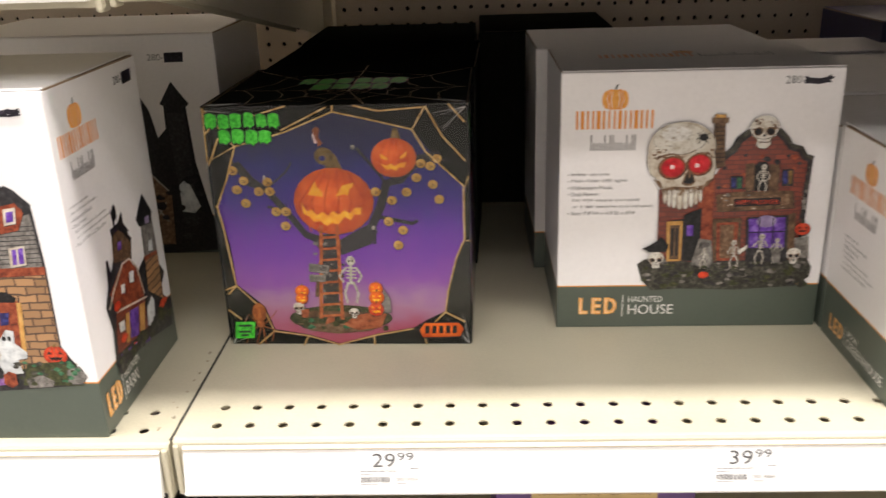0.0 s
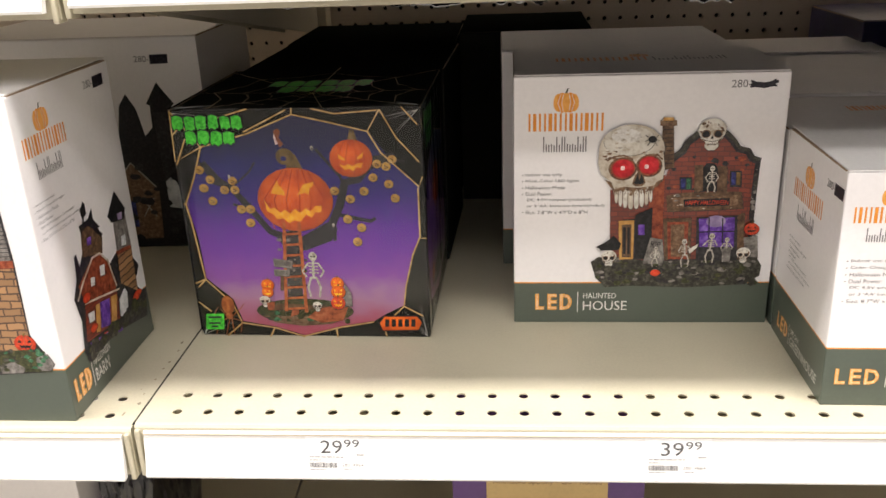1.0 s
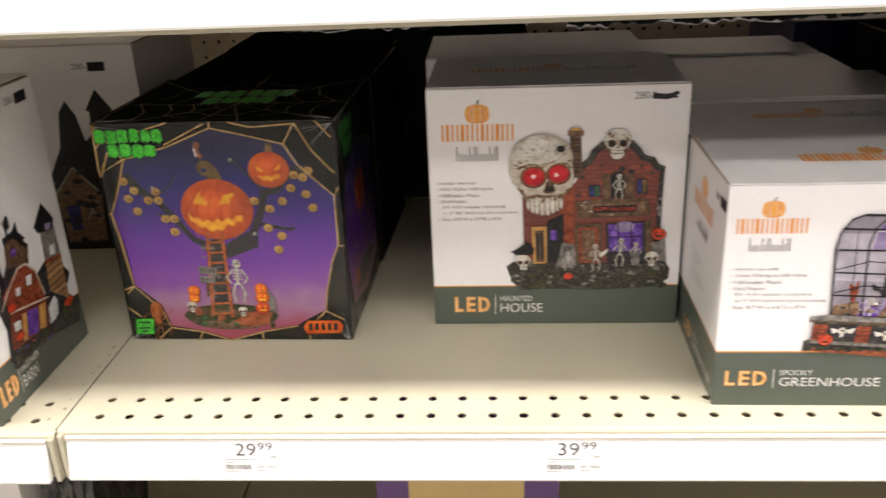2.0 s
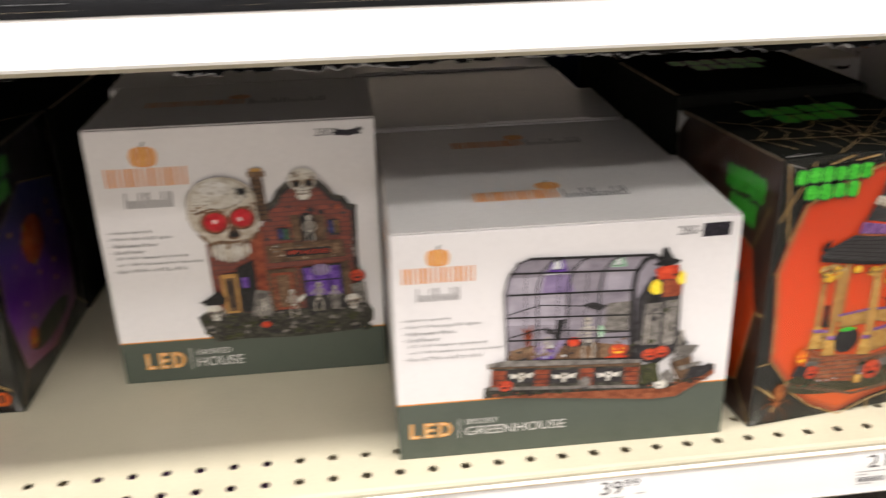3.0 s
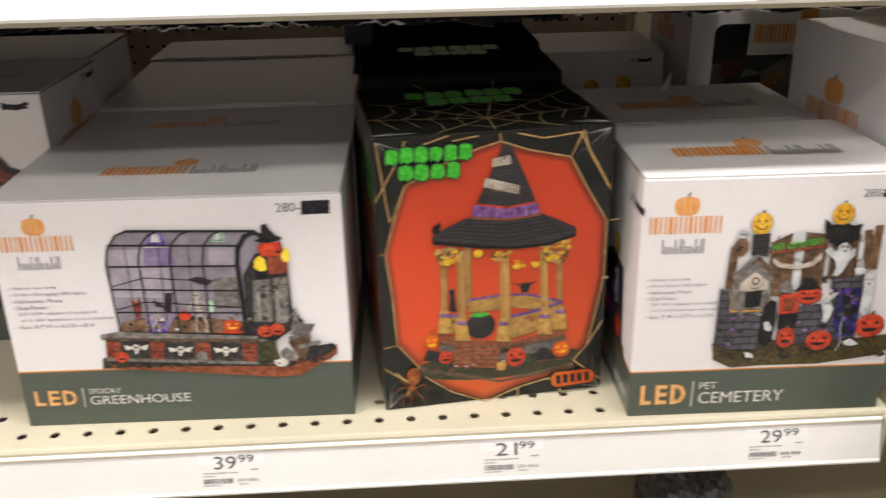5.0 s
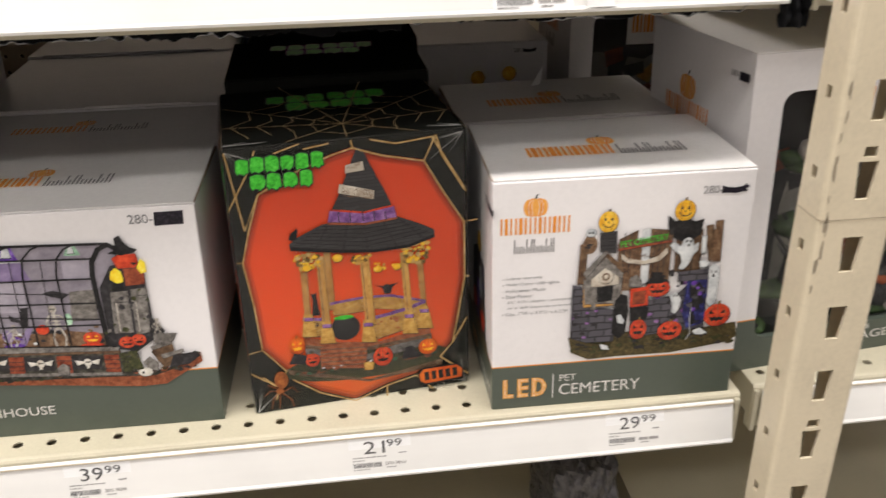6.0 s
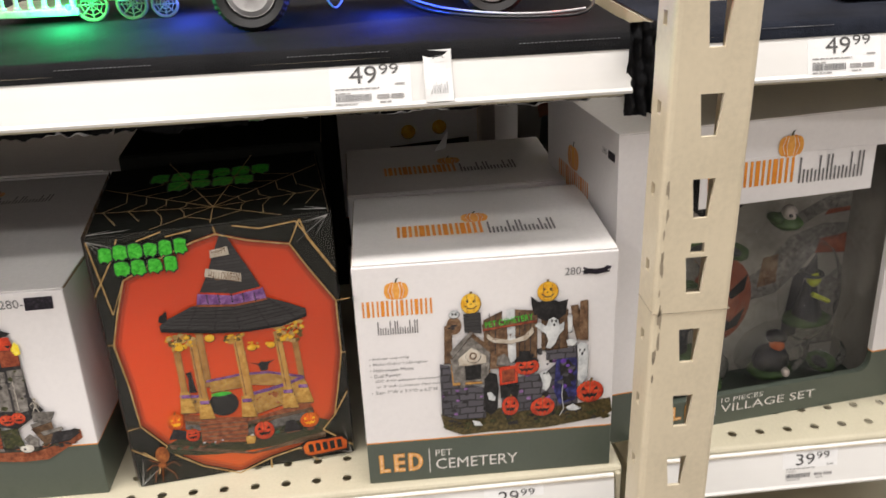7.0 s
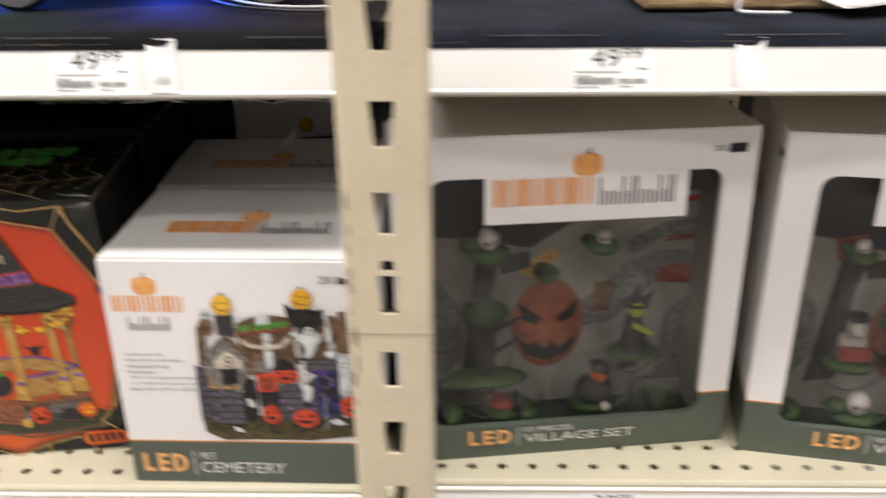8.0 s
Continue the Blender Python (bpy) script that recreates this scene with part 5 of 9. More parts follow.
# haunted house carton
g.flush()
g = Print(house_boxes[0], "front", 0.2345, 0.142, 0.235, 0.025)
g.brand(11.8, 163.6, 67.9, 60.5, True)
g.code(185.3, 220.7, 6.6, 1)
g.facts([("Indoor use only", 0, 0.42), ("Multi Color LED lights", 0, 0.62), ("Halloween Music", 0, 0.46), ("Dual Power:", 0, 0.31), ("DC 4.5V adapter (included)", 1.2, 0.75), ("or 3 'AA' batteries (not included)", 1.2, 0.9), ("Size: 7.8''W x 4.9''D x 8''H", 0, 0.72)], 8.0, 144.0, 77.5, 5.84)
g.foot("HAUNTED", "HOUSE", 20.0, 13.5, 112.0, 16.3)
g.start("skull_house_picture", "picture of a brick haunted house with a giant skull")
g.poly("rock", 70.9, 62.0, 77.5, 66.8, 95.3, 67.9, 157.5, 65.1, 201.1, 69.7, 219.8, 67.2, 225.5, 57.5, 224.5, 47.9, 212.0, 39.4, 159.0, 36.4, 109.7, 38.1, 84.9, 36.7, 75.7, 46.1)
g.scatter(['rock', 'moss', 'char', 'grey'], 110, 76.9, 40.6, 221.0, 64.8, 1.79, 5.37, 0.6)
g.poly("brickred", 86.5, 131.7, 132.1, 138.0, 137.5, 152.7, 144.8, 164.9, 159.9, 178.0, 172.2, 184.4, 187.2, 179.8, 196.2, 170.8, 207.3, 161.8, 213.0, 156.2, 212.8, 130.2, 211.7, 102.6, 217.6, 67.2, 126.6, 62.9, 88.2, 68.0)
g.poly("rust", 123.5, 138.1, 134.0, 144.8, 134.8, 77.3, 123.1, 67.7, 120.3, 110.5)
g.scatter(['rust', 'char', 'brickred'], 36, 134.7, 128.8, 207.3, 161.8, 1.71, 4.69, 0.8)
g.line("char", 6.42, 136.8, 152.7, 139.3, 159.4, 147.9, 166.0, 151.7, 173.7, 160.8, 181.3)
g.line("char", 6.29, 182.8, 182.1, 190.7, 174.2, 195.3, 167.5, 203.9, 165.2, 208.0, 158.5, 215.1, 156.1)
g.line("rock", 3.85, 136.8, 153.4, 139.7, 160.5, 148.7, 167.1, 152.5, 174.6, 160.8, 182.4)
g.line("rock", 3.36, 183.2, 182.9, 191.7, 174.9, 196.3, 168.6, 204.5, 166.3, 208.5, 159.6, 214.4, 156.8)
g.line("char", 4.64, 213.0, 156.2, 212.2, 130.2, 212.1, 102.6)
g.scatter(['rock', 'grey', 'char'], 26, 211.4, 76.8, 213.3, 152.8, 1.27, 2.96, 1.1)
g.poly("wood", 129.0, 189.5, 138.7, 189.4, 141.2, 151.5, 131.6, 149.4)
g.poly("stain", 127.1, 193.9, 141.2, 193.7, 141.5, 188.9, 127.3, 189.1)
g.poly("tan", 129.5, 196.5, 138.4, 196.3, 138.5, 193.3, 129.7, 193.4)
g.line("black", 0.53, 129.6, 185.6, 139.1, 185.8)
g.line("black", 0.53, 129.8, 181.8, 139.3, 182.1)
g.line("black", 0.53, 129.9, 178.1, 139.4, 178.3)
g.line("black", 0.53, 130.1, 174.3, 139.6, 174.6)
g.line("black", 0.53, 130.3, 170.5, 139.8, 170.8)
g.line("black", 0.53, 130.4, 166.7, 140.0, 167.0)
g.line("black", 0.53, 130.6, 162.9, 140.2, 163.2)
g.line("black", 0.53, 130.8, 159.1, 140.3, 159.4)
g.line("black", 0.54, 130.9, 155.3, 140.5, 155.6)
g.skull(171.8, 183.3, 12.2, "bonelight")
g.scatter(['stain', 'bone'], 8, 163.7, 186.7, 180.1, 191.9, 1.05, 2.52, 0.7)
g.poly("wood", 158.8, 153.5, 166.0, 153.9, 168.7, 129.6, 160.1, 129.0)
g.poly("wood", 178.8, 152.8, 187.3, 152.0, 188.5, 128.2, 179.9, 128.8)
g.poly("black", 166.1, 151.2, 169.7, 155.2, 176.1, 155.1, 178.9, 151.0, 179.8, 129.2, 167.8, 129.4)
g.bones(174.6, 127.2, 25.7, 0.0, 0.9)
g.poly("char", 146.5, 142.9, 157.2, 142.7, 157.9, 130.9, 147.1, 131.0)
g.poly("navy", 147.9, 141.5, 151.7, 141.4, 152.2, 132.1, 148.3, 132.1)
g.poly("teal", 152.6, 141.4, 156.0, 141.4, 156.5, 132.0, 153.1, 132.1)
g.poly("char", 189.7, 148.2, 199.9, 148.0, 200.9, 133.1, 190.7, 133.2)
g.poly("navy", 191.1, 146.8, 194.7, 146.8, 195.5, 135.0, 191.8, 135.0)
g.poly("olive", 195.3, 146.8, 198.7, 146.7, 199.5, 134.9, 196.1, 135.0)
g.poly("wood", 135.9, 126.1, 152.0, 128.6, 201.2, 129.0, 204.1, 113.1, 137.7, 110.8)
g.poly("stain", 141.4, 123.7, 198.2, 125.8, 199.6, 116.2, 141.8, 114.9)
g.scatter(['grey', 'bone', 'wood'], 22, 137.6, 112.2, 201.3, 128.1, 0.86, 2.59, 0.4)
g.poly("black", 151.2, 122.2, 191.4, 123.2, 191.8, 116.2, 151.8, 115.3)
g.text("red", "HAPPY HALLOWEEN", 153.0, 117.1, 37.5, 4.2)
g.poly("char", 98.6, 103.6, 121.6, 105.8, 126.5, 65.3, 97.6, 65.5)
g.poly("black", 109.4, 108.2, 124.4, 115.1, 125.3, 67.7, 110.9, 65.4)
g.poly("tan", 94.7, 102.5, 108.7, 103.1, 109.2, 65.4, 96.7, 65.0)
g.poly("wood", 97.5, 98.9, 106.2, 99.3, 106.9, 67.8, 98.9, 67.9)
g.poly("black", 98.9, 96.6, 101.5, 96.5, 102.3, 70.3, 99.7, 70.3)
g.poly("black", 102.8, 96.5, 105.0, 96.5, 105.9, 70.3, 103.7, 70.3)
g.poly("violet", 112.4, 98.8, 118.1, 98.8, 118.5, 88.8, 112.8, 88.9)
g.poly("wood", 134.5, 104.5, 159.3, 105.0, 160.8, 65.1, 137.6, 64.8)
g.poly("rust", 138.1, 100.9, 156.9, 101.2, 157.9, 65.1, 140.7, 65.2)
g.poly("stain", 141.3, 98.6, 153.5, 98.9, 155.1, 67.6, 143.2, 67.6)
g.poly("char", 163.6, 105.4, 199.6, 106.9, 202.6, 63.7, 165.9, 63.9)
g.poly("violet", 165.8, 104.0, 197.5, 105.1, 198.8, 76.8, 168.2, 77.0)
g.ell("ghost", 181.0, 102.9, 3.5, 2.8)
g.ell("lilac", 181.1, 101.5, 8.7, 5.6)
g.line("black", 1.08, 174.9, 104.8, 176.5, 77.0)
g.line("black", 1.08, 186.8, 104.7, 188.6, 76.9)
g.line("black", 1.09, 166.5, 91.3, 198.2, 92.0)
g.poly("wood", 199.5, 107.4, 205.8, 109.6, 207.8, 67.2, 202.5, 64.9)
g.ell("bone", 103.5, 168.2, 28.7, 22.8)
g.poly("bone", 75.2, 168.2, 74.6, 156.5, 77.8, 146.0, 85.4, 140.4, 87.7, 134.0, 90.1, 126.6, 104.5, 124.6, 122.2, 127.6, 124.9, 134.9, 131.6, 139.9, 133.1, 150.5, 130.8, 167.4)
g.ell("bonelight", 101.1, 176.3, 22.2, 13.3)
g.ell("white", 98.4, 180.8, 12.8, 6.6)
g.scatter(['stain', 'bone', 'bonelight'], 22, 77.1, 158.0, 92.3, 169.1, 1.07, 2.79, 0.6)
g.scatter(['stain', 'bone'], 12, 114.1, 159.8, 130.0, 167.4, 0.85, 2.56, 0.6)
g.scatter(['bone', 'bonedim'], 14, 83.7, 170.3, 121.5, 187.4, 1.07, 2.98, 0.5)
g.line("stain", 1.51, 82.3, 158.7, 88.2, 162.2, 96.8, 163.4, 105.1, 159.7)
g.line("stain", 1.50, 112.3, 160.9, 119.2, 164.0, 126.8, 163.0, 130.8, 159.3)
g.ell("stain", 96.3, 151.2, 12.5, 10.7)
g.ell("stain", 119.2, 153.6, 11.6, 10.2)
g.ell("rust", 96.5, 151.2, 11.0, 9.5)
g.ell("rust", 119.2, 153.9, 10.3, 9.3)
g.ell("glowred", 96.7, 151.4, 9.5, 8.2)
g.ell("glowred", 119.2, 154.1, 8.8, 7.9)
g.ell("pinkwhite", 96.3, 151.9, 1.9, 2.0)
g.ell("pinkwhite", 117.1, 153.0, 1.9, 2.0)
g.poly("stain", 105.0, 137.0, 107.3, 145.2, 110.6, 149.7, 114.6, 145.5, 117.0, 138.2, 113.7, 135.1, 108.1, 135.1)
g.poly("black", 106.6, 138.3, 109.8, 147.0, 111.3, 140.6, 113.2, 146.9, 115.7, 139.1, 113.2, 136.9, 108.9, 136.9)
g.poly("stain", 80.5, 141.9, 87.1, 139.0, 90.0, 130.7, 86.8, 133.5)
g.poly("stain", 132.8, 142.1, 126.1, 139.0, 123.7, 133.1, 127.9, 135.3)
g.poly("stain", 88.6, 132.1, 97.7, 134.8, 110.7, 133.7, 124.0, 135.4, 123.1, 126.2, 111.1, 123.1, 91.5, 123.8)
g.poly("bone", 90.2, 129.3, 91.4, 131.6, 92.8, 129.8, 93.2, 123.3, 92.4, 120.1, 91.9, 119.1, 90.9, 120.5, 90.1, 124.3)
g.line("stain", 0.65, 90.9, 134.4, 91.4, 130.7, 91.3, 128.0)
g.poly("bonelight", 93.7, 130.0, 95.0, 132.5, 96.7, 129.7, 97.2, 120.5, 96.4, 117.2, 95.7, 116.3, 94.5, 117.7, 93.7, 121.4)
g.line("stain", 0.65, 94.6, 134.4, 95.1, 130.7, 95.0, 127.9)
g.poly("bonelight", 97.6, 129.3, 99.2, 133.4, 101.3, 129.7, 101.8, 119.0, 101.1, 115.8, 100.0, 114.9, 98.4, 116.3, 97.7, 120.0)
g.line("stain", 0.65, 98.7, 134.3, 99.3, 130.6, 99.2, 127.9)
g.poly("bone", 102.2, 129.9, 104.1, 131.5, 106.3, 129.6, 107.0, 117.6, 106.2, 114.3, 104.9, 113.4, 103.1, 114.8, 102.3, 118.6)
g.line("stain", 0.65, 103.5, 134.3, 104.1, 130.6, 104.0, 127.8)
g.poly("bonelight", 107.3, 129.2, 109.0, 132.4, 111.2, 129.6, 111.8, 118.0, 111.0, 114.8, 109.9, 113.8, 108.2, 115.2, 107.4, 119.0)
g.line("stain", 0.65, 108.5, 134.2, 109.1, 130.5, 108.9, 127.8)
g.poly("bonelight", 112.1, 129.8, 113.7, 133.2, 115.8, 129.5, 116.4, 119.8, 115.6, 116.6, 114.6, 115.6, 113.0, 117.1, 112.2, 120.8)
g.line("stain", 0.65, 113.2, 134.1, 113.8, 130.5, 113.7, 127.7)
g.poly("bone", 116.7, 129.0, 118.0, 131.3, 119.7, 129.5, 120.2, 121.6, 119.5, 118.4, 118.7, 117.5, 117.5, 118.9, 116.7, 122.6)
g.line("stain", 0.65, 117.6, 134.1, 118.1, 130.4, 118.0, 127.6)
g.poly("bonelight", 120.6, 129.7, 121.7, 132.2, 123.2, 129.4, 123.6, 124.4, 122.9, 121.1, 122.3, 120.2, 121.3, 121.6, 120.5, 125.3)
g.line("stain", 0.65, 121.3, 134.0, 121.7, 130.4, 121.7, 127.6)
g.scatter(['stain', 'bonedim'], 16, 89.2, 127.1, 123.7, 134.0, 0.65, 1.74, 1.2)
g.ell("black", 121.0, 177.5, 3.6, 3.1)
g.line("black", 0.64, 117.6, 179.1, 114.9, 181.4)
g.line("black", 0.64, 117.6, 177.4, 114.7, 175.6)
g.line("black", 0.64, 118.8, 175.1, 116.8, 172.0)
g.line("black", 0.64, 123.5, 179.0, 126.0, 181.2)
g.line("black", 0.64, 124.4, 177.3, 127.0, 175.9)
g.line("black", 0.64, 123.0, 175.1, 125.3, 171.9)
g.poly("black", 74.5, 77.7, 81.6, 81.2, 88.1, 86.0, 90.7, 89.0, 97.6, 81.1, 96.2, 75.1, 81.7, 74.8)
g.skull(87.0, 68.0, 7.1, "bonelight")
g.poly("black", 78.3, 77.2, 95.0, 77.5, 94.6, 74.7, 79.1, 74.3)
g.poly("grey", 117.8, 61.7, 123.8, 86.9, 134.5, 84.9, 137.1, 65.3, 135.2, 59.2)
g.text("black", "RIP", 124.2, 77.3, 8.4, 6.0, -6)
g.bones(128.6, 58.0, 19.9, 0.1, 1.0)
g.bones(155.6, 57.9, 27.2, -0.1, 1.3)
g.poly("bonelight", 158.0, 74.7, 166.5, 80.6, 166.0, 77.1, 159.8, 71.1)
g.bones(177.4, 62.1, 28.5, 0.1, 1.6)
g.bones(192.1, 63.0, 23.6, 0, 1.2)
g.poly("grey", 187.5, 75.7, 196.2, 76.4, 195.8, 63.0, 190.1, 63.0)
g.poly("grey", 206.4, 86.3, 218.2, 88.0, 220.4, 67.2, 208.9, 67.2)
g.lantern(212.7, 94.4, 6.5, 5.6, "red", "black")
g.skull(207.5, 70.8, 6.5, "bonelight")
g.ell("red", 129.7, 52.4, 4.5, 3.2)
g.scatter(['moss', 'rock', 'char'], 40, 77.9, 46.1, 221.3, 61.2, 1.12, 3.58, 0.6)

# haunted house carton, lid
g.flush()
g = Print(house_boxes[0], "top", 0.2345, 0.142, 0.235, 0.025)
g.brand(38.0, 50.0, 160.0, 37.0, False)

# haunted house carton, flank
g.flush()
g = Print(house_boxes[0], "right", 0.2345, 0.142, 0.235, 0.025)
g.brand(28.0, 140.0, 84.0, 77.0, True)
g.code(95.0, 223.0, 6.0, 1)

# greenhouse carton
g.flush()
g = Print(green_boxes[0], "front", 0.259, 0.134, 0.187, 0.055)
g.brand(6.6, 131.4, 54.5, 46.1, True)
g.code(210.6, 173.0, 7.0, 0)
g.facts([("Indoor use only", 0, 0.42), ("Color Changing LED lights", 0, 0.7), ("Halloween Music", 0, 0.46), ("Dual Power:", 0, 0.31), ("DC 4.5V adapter (included)", 1.2, 0.75), ("or 3 'AA' batteries (not included)", 1.2, 0.9), ("Size: 8.7''W x 4.6''D x 8''H", 0, 0.72)], 7.1, 117.6, 76.7, 5.28)
g.foot("SPOOKY", "GREENHOUSE", 8.6, 18.4, 107.5, 13.3)
g.start("greenhouse_picture", "picture of a lit glass greenhouse on a stone base")
g.poly("clay", 68.9, 56.9, 134.8, 51.7, 226.7, 51.1, 248.0, 64.4, 248.5, 55.8, 218.4, 38.0, 199.0, 37.3, 130.3, 44.3, 83.0, 48.5, 66.2, 50.6)
g.poly("rock", 66.8, 58.4, 83.0, 63.9, 131.8, 60.3, 188.4, 52.3, 219.0, 49.2, 232.9, 59.5, 243.6, 65.5, 248.3, 63.3, 226.7, 51.1, 211.1, 46.2, 168.9, 48.1, 92.8, 50.4, 66.0, 49.5)
g.scatter(['moss', 'rock', 'clay', 'char'], 70, 67.9, 49.4, 246.1, 52.7, 1.13, 3.02, 0.5)
g.poly("pane", 83.3, 81.6, 82.0, 136.8, 85.3, 150.2, 91.9, 159.5, 101.2, 163.1, 193.4, 160.2, 198.7, 157.0, 180.4, 75.7)
g.poly("panelight", 84.5, 148.0, 128.0, 147.0, 127.0, 108.0, 84.0, 110.0)
g.poly("lilac", 112.5, 152.6, 127.9, 152.7, 134.3, 134.0, 108.9, 134.1)
g.poly("pane", 130.7, 125.8, 152.8, 127.2, 151.2, 109.3, 130.0, 109.9)
g.poly("grey", 159.6, 122.9, 177.1, 123.4, 176.6, 98.3, 157.0, 98.8)
g.poly("panelight", 158.2, 148.4, 178.1, 148.0, 177.0, 132.4, 157.8, 132.9)
g.poly("violet", 114.1, 150.4, 117.9, 160.4, 125.1, 160.3, 128.5, 150.1)
g.poly("ghost", 116.8, 152.9, 119.0, 160.4, 123.3, 160.3, 124.3, 152.7)
g.poly("mint", 161.2, 151.8, 164.5, 159.4, 169.9, 159.2, 172.9, 151.5)
g.poly("ghost", 163.7, 153.3, 165.2, 159.0, 168.1, 158.9, 168.7, 153.2)
g.line("ghost", 0.90, 111.3, 149.2, 130.2, 149.1)
g.line("mint", 0.72, 158.2, 148.4, 176.3, 148.0)
g.poly("stain", 86.0, 88.7, 101.3, 92.4, 121.5, 89.8, 149.7, 91.1, 179.3, 86.2, 178.5, 75.8, 85.0, 80.5)
g.scatter(['stain', 'wood', 'char'], 30, 85.0, 80.5, 177.8, 92.4, 1.48, 3.70, 0.7)
g.poly("rust", 95.7, 107.8, 99.9, 104.6, 102.4, 110.6, 103.1, 100.5, 100.1, 90.4, 97.1, 96.6)
g.poly("char", 112.2, 107.3, 120.9, 102.0, 121.9, 112.1, 127.9, 112.3, 124.9, 95.8, 120.3, 96.0, 118.8, 100.1, 113.5, 101.8)
g.ell("lilac", 108.8, 89.1, 4.1, 5.3)
g.poly("lilac", 115.1, 81.7, 124.0, 95.9, 128.0, 95.3, 120.6, 80.5)
g.ell("violet", 112.2, 80.8, 7.5, 2.1)
g.bones(112.0, 79.0, 20.0, 0.3, 1.2)
g.scatter(["lilac", "violet", "ghost"], 14, 104.0, 80.0, 128.0, 92.0, 0.8, 2.2, 0.8)
g.bones(146.2, 77.8, 35.4, -0.1, 1.0)
g.ell("red", 134.9, 93.1, 4.7, 4.1)
g.poly("char", 140.5, 123.1, 148.0, 124.9, 159.6, 121.1, 153.8, 117.2, 144.8, 120.4)
g.ell("mint", 155.1, 100.1, 2.6, 5.3)
g.lantern(169.7, 83.3, 6.8, 5.4, "red")
g.ell("red", 168.3, 77.1, 8.7, 2.1)
g.line("black", 1.30, 84.2, 81.6, 81.9, 135.8, 84.5, 148.3, 91.8, 159.2, 101.7, 162.7)
g.line("black", 1.31, 107.4, 79.9, 106.1, 138.1, 109.4, 151.5, 116.3, 159.0, 125.2, 161.8)
g.line("black", 1.31, 129.4, 78.2, 129.3, 137.5, 131.7, 151.0, 138.9, 158.4, 146.7, 161.3)
g.line("black", 1.32, 153.1, 76.5, 153.2, 136.9, 155.4, 149.5, 161.7, 157.1, 169.3, 160.4)
g.line("black", 3.78, 180.4, 75.3, 178.6, 134.4, 180.2, 146.0, 185.9, 155.4, 193.3, 158.7, 198.5, 155.1)
g.line("black", 1.96, 99.4, 162.4, 193.4, 159.5)
g.line("black", 1.43, 85.0, 151.7, 180.9, 148.3)
g.line("black", 1.45, 84.3, 134.8, 178.5, 132.4)
g.line("black", 1.28, 84.2, 116.6, 179.2, 112.2)
g.line("black", 1.29, 84.1, 97.8, 179.8, 93.9)
g.line("black", 1.49, 84.1, 81.0, 188.0, 75.1)
g.line("black", 0.92, 85.5, 100.0, 106.5, 105.5, 180.1, 98.4)
g.line("black", 0.73, 84.2, 119.0, 108.7, 125.3, 152.3, 121.2)
g.line("black", 0.54, 97.2, 151.8, 98.0, 80.1)
g.line("black", 0.54, 122.1, 149.3, 120.7, 81.6)
g.line("black", 0.54, 143.8, 148.8, 141.3, 81.0)
g.poly("char", 192.3, 141.8, 201.5, 143.5, 215.6, 133.5, 216.5, 97.4, 224.4, 84.9, 200.9, 68.9, 182.2, 73.6, 181.9, 124.5)
g.poly("grey", 189.0, 120.3, 202.0, 121.0, 200.9, 85.6, 186.8, 85.9)
g.line("bonedim", 1.0, 192.0, 117.0, 191.2, 87.0)
g.poly("grey", 190.8, 119.3, 201.0, 119.6, 201.1, 112.0, 190.3, 111.9)
g.poly("grey", 203.9, 121.9, 215.8, 122.6, 213.0, 85.2, 202.6, 83.4)
g.line("bonedim", 0.8, 206.5, 119.0, 205.6, 86.0)
g.poly("grey", 205.7, 120.9, 215.9, 121.2, 215.6, 116.6, 205.4, 116.3)
g.scatter(['moss', 'char', 'grey'], 22, 179.0, 82.0, 216.9, 123.6, 1.10, 3.31, 0.9)
g.poly("rust", 201.3, 139.7, 215.9, 140.3, 215.5, 125.6, 201.3, 125.0)
g.poly("red", 194.4, 147.6, 199.2, 150.3, 211.9, 150.6, 213.3, 143.2, 210.4, 139.4, 197.6, 139.4)
g.poly("black", 207.0, 143.8, 212.4, 143.3, 209.6, 141.0)
g.poly("black", 192.5, 151.8, 198.5, 154.8, 198.7, 163.7, 202.8, 165.3, 204.7, 160.7, 208.6, 155.9, 214.1, 153.8, 211.0, 151.4, 201.8, 149.7)
g.poly("flame", 190.7, 131.1, 191.9, 137.0, 195.8, 140.2, 199.6, 136.8, 200.2, 128.9, 195.9, 126.5)
g.poly("flame", 211.3, 139.4, 214.8, 146.1, 217.9, 143.1, 217.9, 135.4, 213.8, 134.3)
g.poly("black", 191.4, 127.8, 199.6, 127.6, 199.2, 121.0, 190.9, 121.3)
g.lantern(194.7, 77.8, 6.0, 5.0, "red", "black")
g.lantern(203.7, 79.3, 5.3, 5.0, "red", "black")
g.bones(218.5, 80.5, 16.2, 0.1, 1.0)
g.poly("grey", 214.9, 84.1, 232.3, 83.0, 228.8, 76.5, 214.5, 74.8)
g.poly("wood", 211.3, 68.6, 227.8, 76.5, 228.4, 68.1, 235.9, 63.7, 235.7, 58.3, 219.2, 53.5)
g.poly("grey", 211.5, 72.8, 226.9, 76.9, 227.7, 74.0, 212.3, 69.6)
g.poly("grey", 217.8, 65.2, 235.1, 69.0, 235.8, 66.2, 219.5, 61.6)
g.poly("char", 227.3, 63.9, 243.6, 65.5, 248.3, 62.2, 238.4, 55.1, 223.0, 53.4)
g.poly("wood", 68.9, 78.9, 83.3, 81.6, 187.9, 73.4, 188.5, 68.2, 69.4, 75.8)
g.poly("rock", 72.2, 75.7, 187.6, 68.8, 188.3, 51.2, 70.9, 57.9)
